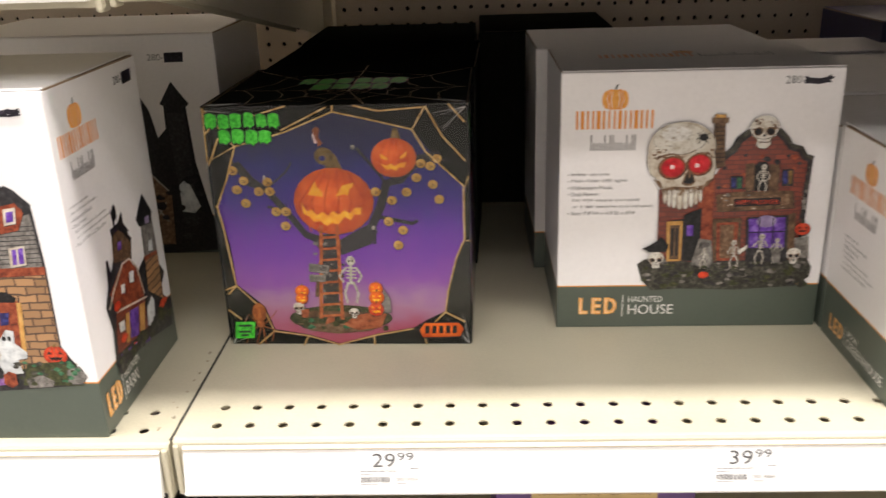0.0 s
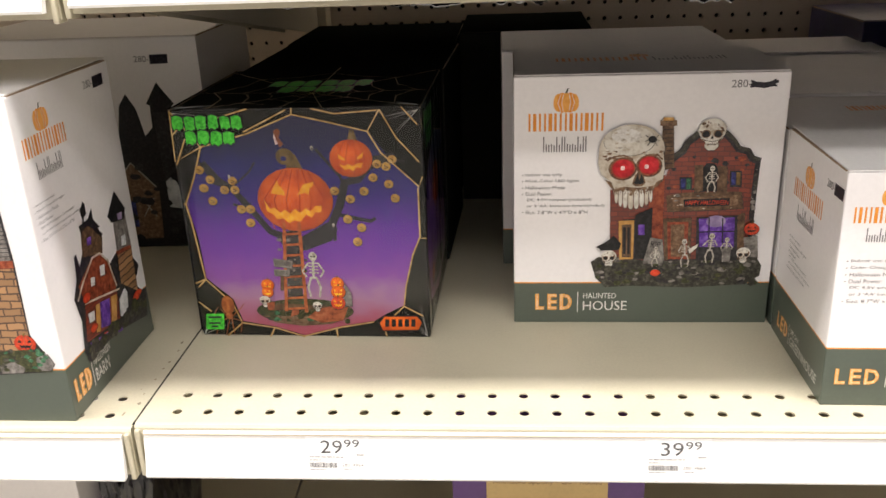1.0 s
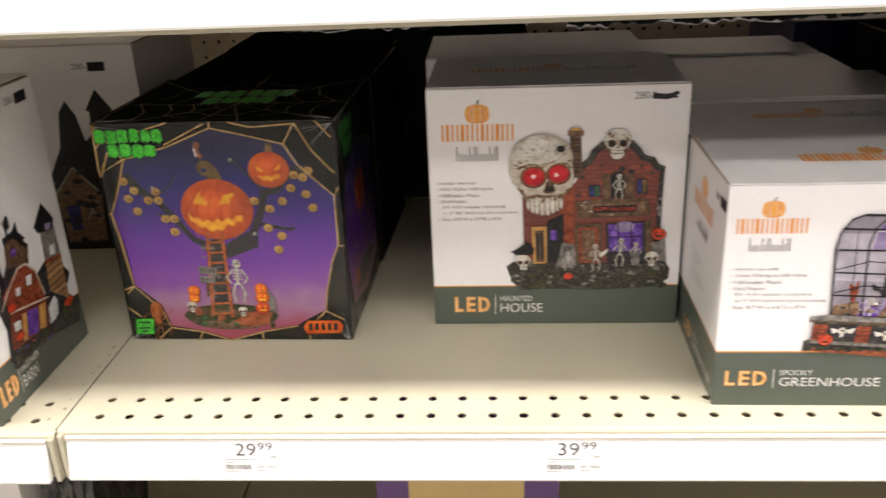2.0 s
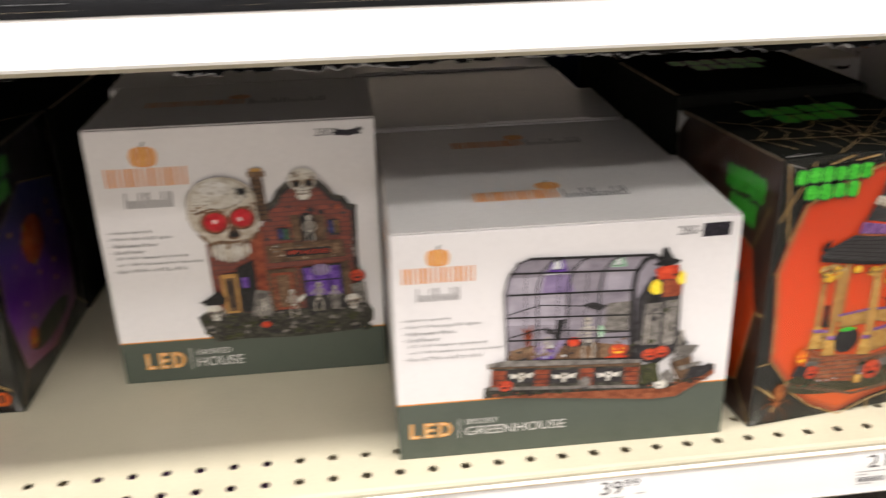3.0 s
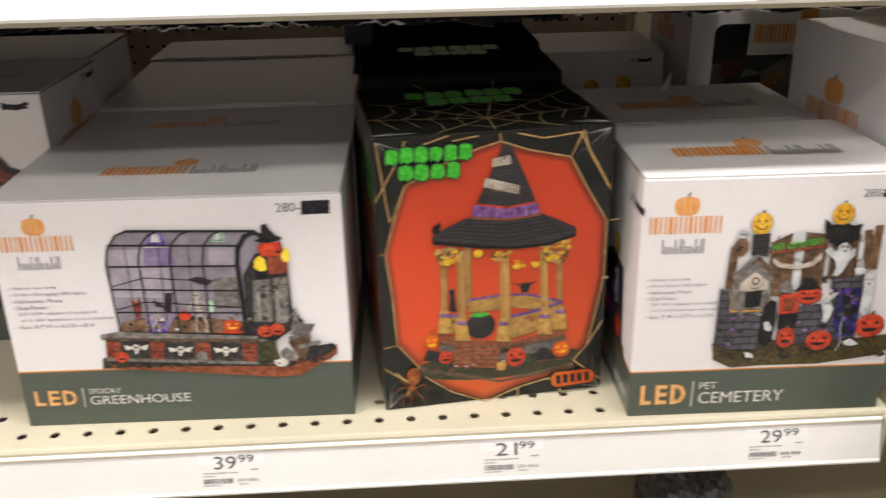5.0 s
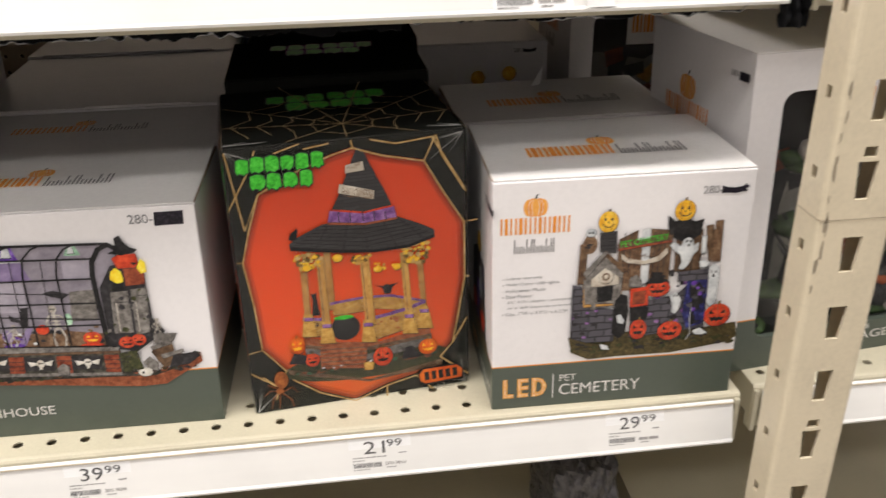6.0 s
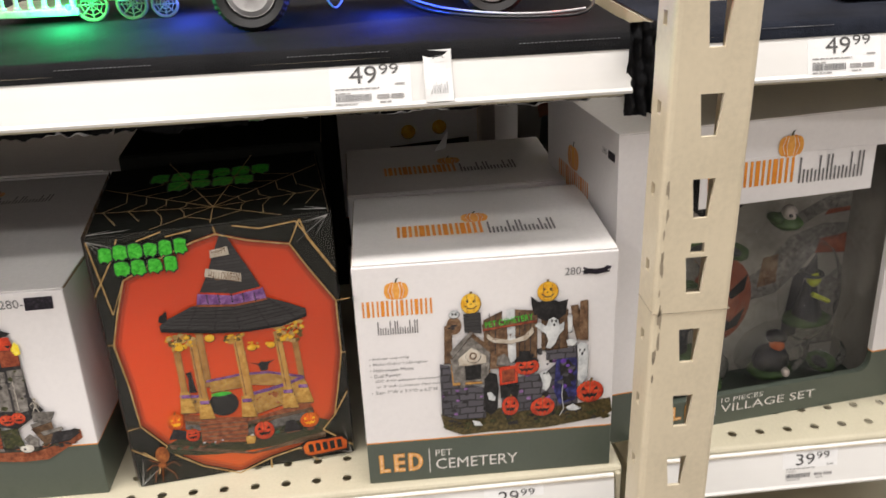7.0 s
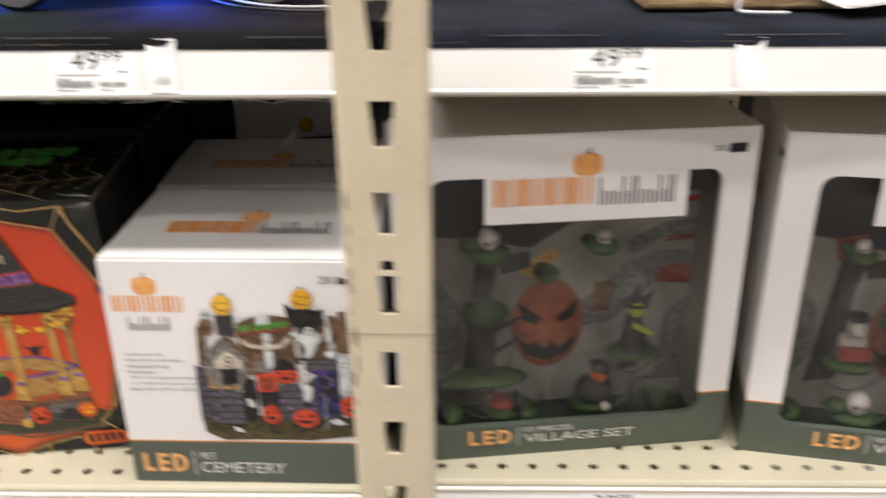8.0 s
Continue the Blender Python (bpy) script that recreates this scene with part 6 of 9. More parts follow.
g.poly("grey", 69.0, 79.9, 83.3, 81.8, 187.9, 74.3, 187.3, 71.4, 69.6, 77.2)
g.poly("rust", 72.6, 73.9, 83.4, 73.2, 81.8, 57.6, 71.1, 59.2)
g.poly("rust", 105.6, 72.2, 116.5, 71.5, 115.2, 55.9, 104.4, 57.5)
g.poly("rust", 140.3, 70.4, 151.2, 69.7, 150.3, 54.1, 139.4, 55.7)
g.poly("rust", 175.8, 68.6, 186.7, 67.9, 186.1, 52.2, 175.1, 53.8)
g.line("char", 0.56, 72.0, 69.7, 82.8, 69.0)
g.line("char", 0.56, 71.6, 66.0, 82.4, 65.2)
g.line("char", 0.56, 71.1, 62.2, 81.9, 61.4)
g.line("char", 0.56, 105.2, 68.0, 116.0, 67.3)
g.line("char", 0.57, 104.7, 64.3, 115.6, 63.5)
g.line("char", 0.57, 104.3, 60.5, 115.2, 59.7)
g.line("char", 0.57, 139.9, 66.3, 150.9, 65.5)
g.line("char", 0.57, 139.6, 62.5, 150.6, 61.7)
g.line("char", 0.57, 139.3, 58.7, 150.2, 57.9)
g.line("char", 0.57, 175.5, 64.4, 186.5, 63.7)
g.line("char", 0.57, 175.2, 60.6, 186.2, 59.9)
g.line("char", 0.57, 174.9, 56.8, 186.0, 56.1)
g.poly("char", 83.8, 73.9, 105.7, 72.9, 104.4, 61.1, 82.4, 62.6)
g.poly("bonelight", 85.7, 70.5, 92.1, 68.9, 97.7, 68.7, 104.5, 70.4, 102.0, 65.4, 97.5, 66.8, 91.8, 67.0, 87.0, 65.8)
g.ell("bonelight", 94.7, 67.7, 2.8, 3.4)
g.ell("black", 93.9, 68.2, 0.8, 0.8)
g.ell("black", 95.7, 68.1, 0.8, 0.8)
g.poly("bonelight", 93.3, 65.2, 95.6, 65.2, 95.3, 62.7, 93.0, 62.7)
g.poly("char", 117.0, 70.9, 138.9, 69.8, 137.9, 58.0, 115.8, 59.5)
g.poly("bonelight", 118.9, 67.4, 125.3, 65.8, 131.0, 65.6, 137.8, 67.3, 135.4, 62.3, 130.8, 63.7, 125.1, 63.9, 120.3, 62.8)
g.ell("bonelight", 128.1, 64.7, 2.8, 3.4)
g.ell("black", 127.1, 65.1, 0.8, 0.8)
g.ell("black", 129.0, 65.1, 0.8, 0.8)
g.poly("bonelight", 126.7, 62.2, 128.9, 62.1, 128.7, 59.6, 126.4, 59.6)
g.poly("char", 151.6, 69.2, 173.7, 68.2, 172.8, 56.4, 150.6, 57.9)
g.poly("bonelight", 153.5, 65.8, 160.1, 64.2, 165.7, 64.0, 172.5, 65.7, 170.3, 60.7, 165.6, 62.1, 159.9, 62.3, 155.1, 61.1)
g.ell("bonelight", 162.8, 63.0, 2.8, 3.4)
g.ell("black", 161.9, 63.5, 0.8, 0.8)
g.ell("black", 163.8, 63.4, 0.8, 0.8)
g.poly("bonelight", 161.5, 60.5, 163.8, 60.4, 163.6, 57.9, 161.3, 58.0)
g.poly("grey", 71.2, 60.4, 186.5, 52.3, 187.3, 49.7, 70.8, 57.4)
g.lantern(82.5, 60.3, 5.3, 4.7, "red", "black")
g.poly("grey", 139.4, 60.1, 144.5, 63.8, 148.6, 60.7, 147.6, 53.5, 139.8, 53.7)
g.poly("grey", 204.2, 60.3, 209.2, 64.4, 215.2, 58.9, 214.3, 51.5, 207.6, 52.8)
g.ell("bonelight", 204.6, 51.1, 5.4, 3.9)
g.ell("char", 202.7, 50.6, 1.0, 1.1)
g.poly("moss", 187.6, 69.3, 201.0, 70.6, 203.8, 53.9, 188.4, 52.3)
g.scatter(['moss', 'rock'], 20, 186.5, 52.3, 204.8, 70.9, 1.14, 2.65, 0.7)

# greenhouse carton, lid
g.flush()
g = Print(green_boxes[0], "top", 0.259, 0.134, 0.187, 0.055)
g.brand(68.0, 42.0, 124.0, 40.0, False)

# greenhouse carton, second lid
g.flush()
g = Print(green_boxes[1], "top", 0.259, 0.1215, 0.187, 0.055)
g.brand(68.0, 39.5, 124.0, 37.0, False)

# greenhouse carton, flank
g.flush()
g = Print(green_boxes[0], "left", 0.259, 0.134, 0.187, 0.055)
g.brand(25.0, 115.0, 70.0, 58.0, True)
g.code(98.0, 165.0, 6.0, 0)
g.foot("SPOOKY", "GREENHOUSE", 18.0, 11.0, 92.0, 14.0)
g.facts([("Indoor use only", 0, 0.42), ("Color Changing LED lights", 0, 0.7), ("Halloween Music", 0, 0.46), ("Dual Power:", 0, 0.31), ("DC 4.5V adapter (included)", 1.2, 0.75), ("or 3 'AA' batteries (not included)", 1.2, 0.9), ("Size: 8.7''W x 4.6''D x 8''H", 0, 0.72)], 28.0, 99.0, 60.0, 4.60)

# witch hat gazebo carton
g.flush()
g = Print(hat_boxes[0], "front", 0.1792, 0.15, 0.2264, 0.0165, scale=(0.985, 0.980))
g.start("blaze_picture", "orange picture of a witch hat gazebo")
BLAZE_RIM = (22.2, 194.8, 50.6, 209.4, 77.7, 219.9, 94.6, 224.2, 116.9, 216.1, 148.7, 208.7, 162.6, 183.2, 179.7, 154.5, 179.7, 105.4, 173.2, 67.7, 168.4, 44.1, 157.3, 31.4, 136.0, 16.4, 110.9, 10.8, 82.9, 0.2, 54.5, 13.2, 32.9, 30.3, 28.3, 39.5, 11.4, 62.1, 9.3, 103.0, 5.2, 140.7, 12.6, 166.8)
for k, q in (("blaze_dim", 1.0), ("blaze_mid", 0.972), ("blaze", 0.945)):
    g.poly(k, *[(95.0, 112.0)[n % 2] + (v - (95.0, 112.0)[n % 2]) * q for n, v in enumerate(BLAZE_RIM)])
g.ell("moss", 95.4, 34.5, 69.5, 14.8)
g.poly("stain", 30.0, 38.4, 96.1, 17.6, 159.0, 27.4, 159.5, 21.3, 96.2, 15.2, 30.0, 33.7)
g.scatter(['moss', 'teal', 'turf', 'moss', 'clay'], 90, 32.1, 32.2, 158.4, 34.7, 1.43, 4.09, 0.55)
g.poly("grey", 46.0, 58.3, 96.0, 42.7, 150.4, 54.7, 151.5, 45.1, 96.4, 35.6, 45.1, 51.5)
g.poly("ladder", 44.9, 67.6, 72.6, 58.4, 106.0, 53.1, 148.7, 61.8, 150.5, 53.5, 106.4, 46.1, 74.9, 50.5, 45.6, 59.5)
g.poly("stain", 45.6, 60.2, 85.3, 49.2, 150.4, 54.2, 150.7, 50.9, 85.5, 45.9, 45.7, 56.5)
g.poly("tan", 47.4, 126.3, 52.8, 125.7, 52.5, 82.4, 47.3, 83.0)
g.poly("tan", 140.5, 123.1, 145.5, 122.6, 147.9, 75.7, 143.2, 76.3)
g.poly("tan", 66.5, 141.1, 72.0, 140.5, 72.5, 88.9, 67.2, 89.5)
g.poly("straw", 70.5, 94.7, 95.7, 96.3, 96.2, 84.0, 70.8, 83.6)
g.poly("straw", 102.8, 96.6, 127.7, 92.7, 143.6, 87.6, 144.5, 76.1, 128.5, 80.3, 103.3, 85.4)
g.scatter(['tan', 'straw'], 24, 70.8, 84.7, 143.5, 89.8, 1.22, 2.84, 0.8)
g.line("plum", 2.23, 68.4, 94.9, 95.6, 96.9, 118.2, 95.3, 145.8, 86.2)
g.poly("straw", 45.7, 83.2, 60.8, 80.3, 60.1, 65.7, 45.9, 68.6)
g.poly("straw", 101.7, 77.7, 128.6, 79.1, 129.7, 61.8, 102.7, 55.9)
g.poly("straw", 133.7, 79.7, 147.0, 84.9, 148.7, 61.8, 136.2, 59.9)
g.scatter(['tan', 'ladder', 'straw'], 30, 102.3, 64.0, 146.6, 75.9, 1.04, 2.29, 0.9)
g.scatter(['tan', 'stain'], 10, 46.9, 69.6, 59.8, 80.4, 1.21, 2.83, 0.7)
g.line("plum", 2.82, 45.6, 84.9, 59.7, 82.0, 65.7, 85.3)
g.line("plum", 3.13, 99.7, 76.4, 115.1, 78.4, 133.6, 81.9, 146.9, 86.1)
g.poly("ladder", 57.3, 55.7, 95.6, 53.3, 95.1, 40.5, 92.4, 30.1, 56.7, 36.0)
g.line("stain", 1.03, 57.5, 53.4, 94.9, 50.3)
g.line("stain", 1.04, 57.6, 49.5, 95.0, 46.3)
g.line("stain", 1.04, 57.7, 45.5, 95.2, 42.3)
g.line("stain", 1.04, 57.8, 41.5, 95.4, 38.3)
g.line("stain", 1.05, 57.9, 37.5, 95.6, 34.2)
g.ell("black", 79.3, 71.3, 12.0, 11.8)
g.ell("char", 77.1, 76.1, 7.0, 5.4)
g.ell("green", 78.4, 81.1, 8.2, 2.0)
g.poly("black", 53.6, 86.7, 54.9, 99.7, 53.6, 106.4, 55.6, 105.7, 58.2, 106.7, 58.5, 99.3, 60.0, 85.9)
g.poly("black", 104.3, 107.4, 111.5, 104.9, 114.5, 106.7, 117.6, 105.5, 125.3, 106.7, 119.8, 103.5, 118.1, 97.5, 112.9, 97.7, 111.2, 103.4)
g.poly("tan", 60.4, 137.5, 66.6, 136.9, 67.6, 76.1, 60.7, 76.9)
g.line("stain", 0.59, 61.9, 137.4, 62.7, 76.7)
g.line("straw", 0.79, 64.7, 137.1, 65.5, 76.3)
g.poly("tan", 94.3, 134.1, 101.9, 133.4, 104.3, 70.6, 96.0, 71.6)
g.line("stain", 0.60, 95.9, 134.0, 98.1, 71.3)
g.line("straw", 0.80, 99.9, 133.6, 102.2, 70.9)
g.poly("tan", 126.8, 133.0, 132.5, 132.5, 135.9, 72.6, 129.6, 73.3)
g.line("stain", 0.61, 128.5, 132.9, 131.7, 73.1)
g.line("straw", 0.82, 130.5, 132.7, 133.8, 72.8)
g.poly("straw", 60.6, 80.3, 67.5, 79.5, 70.6, 58.0, 57.8, 59.6)
g.poly("plum", 60.7, 77.4, 67.6, 76.6, 67.7, 73.4, 60.7, 74.2)
g.poly("straw", 94.1, 76.3, 101.2, 75.5, 104.7, 53.7, 91.7, 55.4)
g.poly("plum", 94.3, 73.4, 101.3, 72.6, 101.5, 69.3, 94.4, 70.2)
g.poly("straw", 128.3, 79.1, 135.5, 78.3, 139.6, 56.4, 126.3, 58.1)
g.poly("plum", 128.5, 76.2, 135.7, 75.3, 135.9, 72.1, 128.7, 73.0)
g.poly("straw", 141.1, 82.2, 148.3, 81.4, 152.6, 59.5, 139.2, 61.1)
g.poly("plum", 141.3, 79.2, 148.5, 78.4, 148.8, 75.2, 141.5, 76.0)
g.poly("straw", 46.8, 88.6, 53.6, 87.8, 56.4, 66.6, 43.9, 68.1)
g.poly("plum", 46.8, 85.7, 53.6, 84.9, 53.7, 81.8, 46.9, 82.6)
g.scatter(['straw', 'olive', 'yellow', 'gold'], 60, 44.0, 128.7, 65.1, 141.2, 1.16, 2.91, 0.9)
g.scatter(['straw', 'olive', 'yellow'], 34, 89.2, 128.3, 103.8, 135.3, 1.20, 2.79, 0.9)
g.scatter(['straw', 'olive', 'yellow', 'gold'], 70, 126.7, 122.4, 150.7, 141.3, 1.22, 3.04, 0.9)
g.scatter(['straw', 'yellow'], 12, 104.6, 120.3, 128.5, 126.5, 1.21, 2.43, 0.9)
g.ell("yellow", 77.1, 135.4, 4.0, 3.4)
g.ell("yellow", 108.6, 121.6, 3.7, 3.0)
g.ell("yellow", 123.9, 121.6, 3.3, 3.0)
g.ell("yellow", 52.7, 129.9, 3.5, 2.9)
g.poly("slate", 41.2, 151.8, 46.5, 156.3, 67.3, 165.5, 99.2, 166.7, 125.9, 165.3, 142.4, 157.7, 154.6, 151.0, 155.2, 144.0, 133.8, 137.6, 107.7, 137.0, 81.8, 139.6, 56.3, 144.1, 41.8, 146.6)
g.poly("black", 41.8, 149.7, 81.7, 142.1, 107.6, 139.1, 133.6, 139.8, 155.0, 146.1, 155.2, 143.4, 133.8, 137.6, 107.7, 136.6, 81.9, 139.1, 56.3, 143.7, 41.8, 146.4)
g.line("char", 0.97, 72.2, 165.1, 60.2, 143.8)
g.line("char", 0.98, 86.7, 164.2, 81.8, 139.6)
g.line("char", 0.99, 99.3, 164.7, 101.7, 137.6)
g.line("char", 0.99, 114.1, 163.7, 125.7, 137.4)
g.line("char", 1.00, 125.9, 164.7, 147.6, 142.6)
g.line("black", 0.58, 67.4, 163.5, 99.5, 161.4, 128.0, 162.5)
g.line("black", 0.58, 63.2, 161.3, 99.7, 157.7, 132.2, 159.9)
g.line("black", 0.58, 59.1, 159.0, 99.9, 154.0, 136.4, 157.2)
g.line("black", 0.58, 54.9, 156.8, 100.1, 150.3, 140.6, 154.6)
g.line("black", 0.58, 50.7, 154.5, 100.3, 146.5, 144.8, 151.9)
g.line("black", 0.58, 46.5, 152.3, 100.5, 142.8, 149.1, 149.2)
g.poly("slate", 98.2, 225.3, 101.1, 224.1, 107.6, 209.4, 116.5, 189.2, 123.4, 172.3, 100.0, 171.7, 75.1, 175.3, 83.6, 191.9, 93.1, 214.3)
g.poly("plum", 73.9, 176.0, 100.0, 171.1, 123.7, 174.7, 125.5, 164.4, 100.4, 162.9, 72.1, 166.7)
g.line("red", 1.54, 74.3, 176.5, 100.0, 171.5, 123.3, 174.7)
g.line("clay", 1.75, 71.6, 165.6, 100.5, 161.7, 126.0, 163.9)
g.line("char", 0.78, 80.5, 174.0, 80.8, 165.9)
g.line("char", 0.78, 89.2, 173.2, 89.6, 165.1)
g.line("char", 0.78, 99.0, 172.4, 99.4, 164.3)
g.line("char", 0.79, 107.8, 171.6, 108.2, 163.5)
g.line("char", 0.79, 116.6, 170.8, 117.1, 162.7)
g.poly("bone", 88.5, 211.2, 101.6, 213.3, 102.4, 205.9, 88.0, 204.7)
g.text("stain", "HAPPY", 89.8, 206.9, 11.1, 5.0, 6)
g.poly("bone", 83.0, 196.8, 109.1, 188.8, 108.4, 181.6, 81.4, 189.7)
g.text("stain", "HALLOWEEN", 83.8, 186.8, 23.2, 7.5, -12)
g.poly("black", 41.1, 155.8, 42.6, 160.8, 46.0, 162.5, 47.3, 164.9, 48.6, 163.2, 47.6, 156.2, 44.6, 153.9)
g.lantern(38.9, 61.5, 6.5, 8.2)
g.lantern(50.3, 46.2, 5.8, 6.3, "red", "black")
g.poly("char", 30.9, 45.2, 35.9, 55.0, 46.1, 51.4, 44.2, 43.5)
g.lantern(108.4, 39.9, 8.2, 9.1, "red", "black")
g.poly("straw", 92.1, 36.1, 97.3, 37.3, 101.0, 34.9, 98.8, 28.1, 92.4, 28.9)
g.lantern(147.0, 43.3, 7.9, 7.7)
g.poly("char", 124.0, 34.3, 127.6, 45.7, 133.9, 46.1, 141.1, 34.5)
g.scatter(['ghost'], 4, 42.3, 35.6, 113.1, 38.1, 1.03, 1.85, 0.7)
g.start("web_print", "gold spider web lines round the picture")
g.line("gold", 1.05, 1.8, 229.5, 9.8, 167.0, 22.2, 194.8)
g.line("gold", 1.08, -0.4, 183.9, 19.5, 217.3, 23.5, 229.3)
g.line("gold", 1.12, 5.2, 140.7, 12.6, 166.8, 22.2, 194.8, 50.6, 209.4, 77.7, 219.9, 94.6, 224.2, 116.9, 216.1, 148.7, 208.7, 158.4, 228.9)
g.line("gold", 1.12, 0.7, 141.7, 5.2, 140.7, 9.3, 103.0, 11.4, 62.1, 0.2, 60.1)
g.line("gold", 1.18, 11.4, 62.1, 28.3, 39.5, 20.8, 24.9, 8.9, 37.0)
g.line("gold", 1.19, 0.0, 41.6, 20.8, 24.9, 17.8, 13.0)
g.line("gold", 1.08, 36.9, 225.6, 55.6, 231.1)
g.line("gold", 1.09, 58.4, 226.8, 77.4, 229.5)
g.line("gold", 1.12, 107.7, 229.6, 127.5, 224.6, 155.7, 227.4)
g.line("gold", 1.16, 148.7, 208.7, 162.6, 183.2, 179.7, 154.5, 190.8, 155.1)
g.line("gold", 1.15, 158.4, 228.9, 162.8, 212.2, 180.5, 181.7)
g.line("gold", 1.15, 155.7, 226.8, 182.1, 180.1)
g.line("gold", 1.22, 179.7, 154.5, 179.7, 105.4, 173.2, 67.7, 168.4, 44.1, 157.3, 31.4)
g.line("gold", 1.26, 179.7, 105.4, 183.8, 105.0)
g.line("gold", 1.30, 168.4, 44.1, 181.3, 66.8)
g.line("gold", 1.31, 157.3, 31.4, 181.8, 10.2)
g.line("gold", 1.22, 32.9, 30.3, 54.5, 13.2, 82.9, 0.2, 110.9, 10.8, 136.0, 16.4)
g.line("gold", 1.28, 82.9, 0.2, 83.7, -5.4)
g.line("gold", 1.29, 110.3, 10.2, 110.1, 0.0)
g.line("gold", 1.30, 136.0, 16.4, 150.1, -0.1)
g.line("gold", 1.11, 94.6, 224.2, 93.8, 230.6)
g.start("spider_print", "small orange spider")
g.ell("spider", 23.2, 31.6, 5.5, 8.3)
g.ell("spider", 21.4, 21.3, 3.4, 2.8)
g.line("spider", 0.67, 20.8, 21.4, 13.3, 22.5, 8.1, 17.9)
g.line("spider", 0.67, 20.8, 20.0, 15.4, 15.1, 13.2, 4.8)
g.line("spider", 0.67, 23.2, 19.7, 31.4, 23.5, 35.4, 17.6)
g.line("spider", 0.67, 23.2, 19.0, 29.9, 11.3, 31.5, 3.9)
g.line("spider", 0.67, 21.4, 18.5, 19.3, 3.9)
g.line("spider", 0.67, 20.8, 22.8, 11.8, 28.9)
g.start("badge_print", "orange badge with plain bars")
g.poly("black", 137.2, 16.9, 141.9, 22.8, 172.6, 22.3, 178.0, 16.2, 177.3, 6.5, 143.3, 4.5, 138.5, 8.1)
g.poly("pumpkin", 138.6, 16.4, 142.7, 21.2, 172.0, 20.9, 176.7, 16.0, 175.8, 8.1, 143.8, 6.3, 139.7, 9.4)
g.poly("black", 142.9, 18.0, 147.1, 18.1, 147.7, 9.7, 143.5, 9.6)
g.poly("black", 149.0, 18.1, 153.2, 18.3, 153.8, 9.9, 149.7, 9.7)
g.poly("black", 155.1, 18.2, 159.3, 18.4, 160.0, 10.0, 155.8, 9.8)
g.poly("black", 161.3, 18.3, 165.4, 18.5, 166.2, 10.1, 161.9, 9.9)
g.poly("black", 167.4, 18.5, 171.6, 18.6, 172.3, 10.2, 168.1, 10.0)
g.drips(7.9, 198.2, 65.3, 26.0)

# witch hat gazebo carton, lid
g.flush()
g = Print(hat_boxes[0], "top", 0.1792, 0.15, 0.2264, 0.0165, scale=(0.985, 1.0))
g.drips(38.0, 78.0, 102.0, 44.0)
g.start("web_print", "gold spider web lines")
g.web(93.0, 34.0, 182.0, 150.0, (8, 40, 75, 110, 145, 172, 215, 268, 328), (26, 46, 66, 86), 0.7)

# witch hat gazebo carton, flank
g.flush()
g = Print(hat_boxes[0], "left", 0.1792, 0.15, 0.2264, 0.0165, scale=(1.0, 0.980))
g.start("blaze_picture", "dim orange picture on the brown flank")
g.poly("umber", 1.0, 2.0, 149.0, 2.0, 149.0, 229.0, 1.0, 229.0)
g.poly("blaze", 20.0, 141.0, 70.0, 171.0, 125.0, 151.0, 138.0, 101.0, 125.0, 31.0, 75.0, 16.0, 22.0, 36.0, 12.0, 91.0)
g.ell("char", 75.0, 121.0, 40.0, 14.0)
g.line("gold", 1.40, 20.0, 141.0, 70.0, 171.0, 125.0, 151.0, 140.0, 191.0)
g.line("gold", 1.40, 12.0, 91.0, 20.0, 141.0, 5.0, 171.0)
g.line("gold", 1.40, 12.0, 91.0, 22.0, 36.0, 75.0, 16.0, 125.0, 31.0, 138.0, 101.0)
g.line("gold", 1.40, 0.0, 6.0, 22.0, 36.0)
g.line("gold", 1.40, 150.0, 3.0, 125.0, 31.0)
g.line("gold", 1.40, 138.0, 101.0, 150.0, 103.0)
g.drips(80.0, 166.0, 52.0, 44.0)

# second gazebo carton, lid
g.flush()
g = Print(hat_boxes[1], "top", 0.182, 0.15, 0.235)
g.drips(38.0, 78.0, 102.0, 44.0)

# pet cemetery carton
g.flush()
g = Print(pet_boxes[0], "front", 0.2012, 0.135, 0.1983, 0.027, scale=(1.0, 1.019))
g.brand(4.9, 134.3, 54.7, 49.8, True)
g.code(159.9, 175.8, 6.0, 1)
g.facts([("Indoor use only", 0, 0.42), ("Multi Color LED lights", 0, 0.62), ("Halloween Music", 0, 0.46), ("Dual Power:", 0, 0.31), ("DC 4.5V adapter (included)", 1.2, 0.75), ("or 3 'AA' batteries (not included)", 1.2, 0.9), ("Size: 7''W x 3.7''D x 6.2''H", 0, 0.72)], 8.3, 115.0, 67.5, 4.98)
g.foot("PET", "CEMETERY", 9.0, 10.3, 116.0, 17.5)
g.start("cemetery_picture", "picture of a pet cemetery with ghosts and pumpkins")
g.poly("turf", 61.2, 62.0, 68.3, 66.7, 110.4, 63.7, 164.4, 61.9, 199.0, 65.8, 201.0, 52.8, 194.2, 48.0, 146.4, 41.9, 101.2, 42.2, 78.0, 41.2, 64.1, 48.2)
g.scatter(['turf', 'moss', 'char', 'turf'], 130, 64.1, 48.2, 197.5, 57.4, 1.39, 3.82, 0.6)
g.poly("wood", 97.1, 143.8, 111.5, 150.6, 111.0, 110.3, 97.3, 111.1)
g.poly("wood", 121.7, 151.0, 138.6, 148.9, 138.9, 98.6, 121.3, 99.7)
g.poly("stain", 101.2, 137.9, 116.5, 137.1, 116.1, 100.0, 100.5, 101.0)
g.poly("wood", 142.0, 151.0, 162.7, 148.1, 163.0, 113.1, 142.3, 114.3)
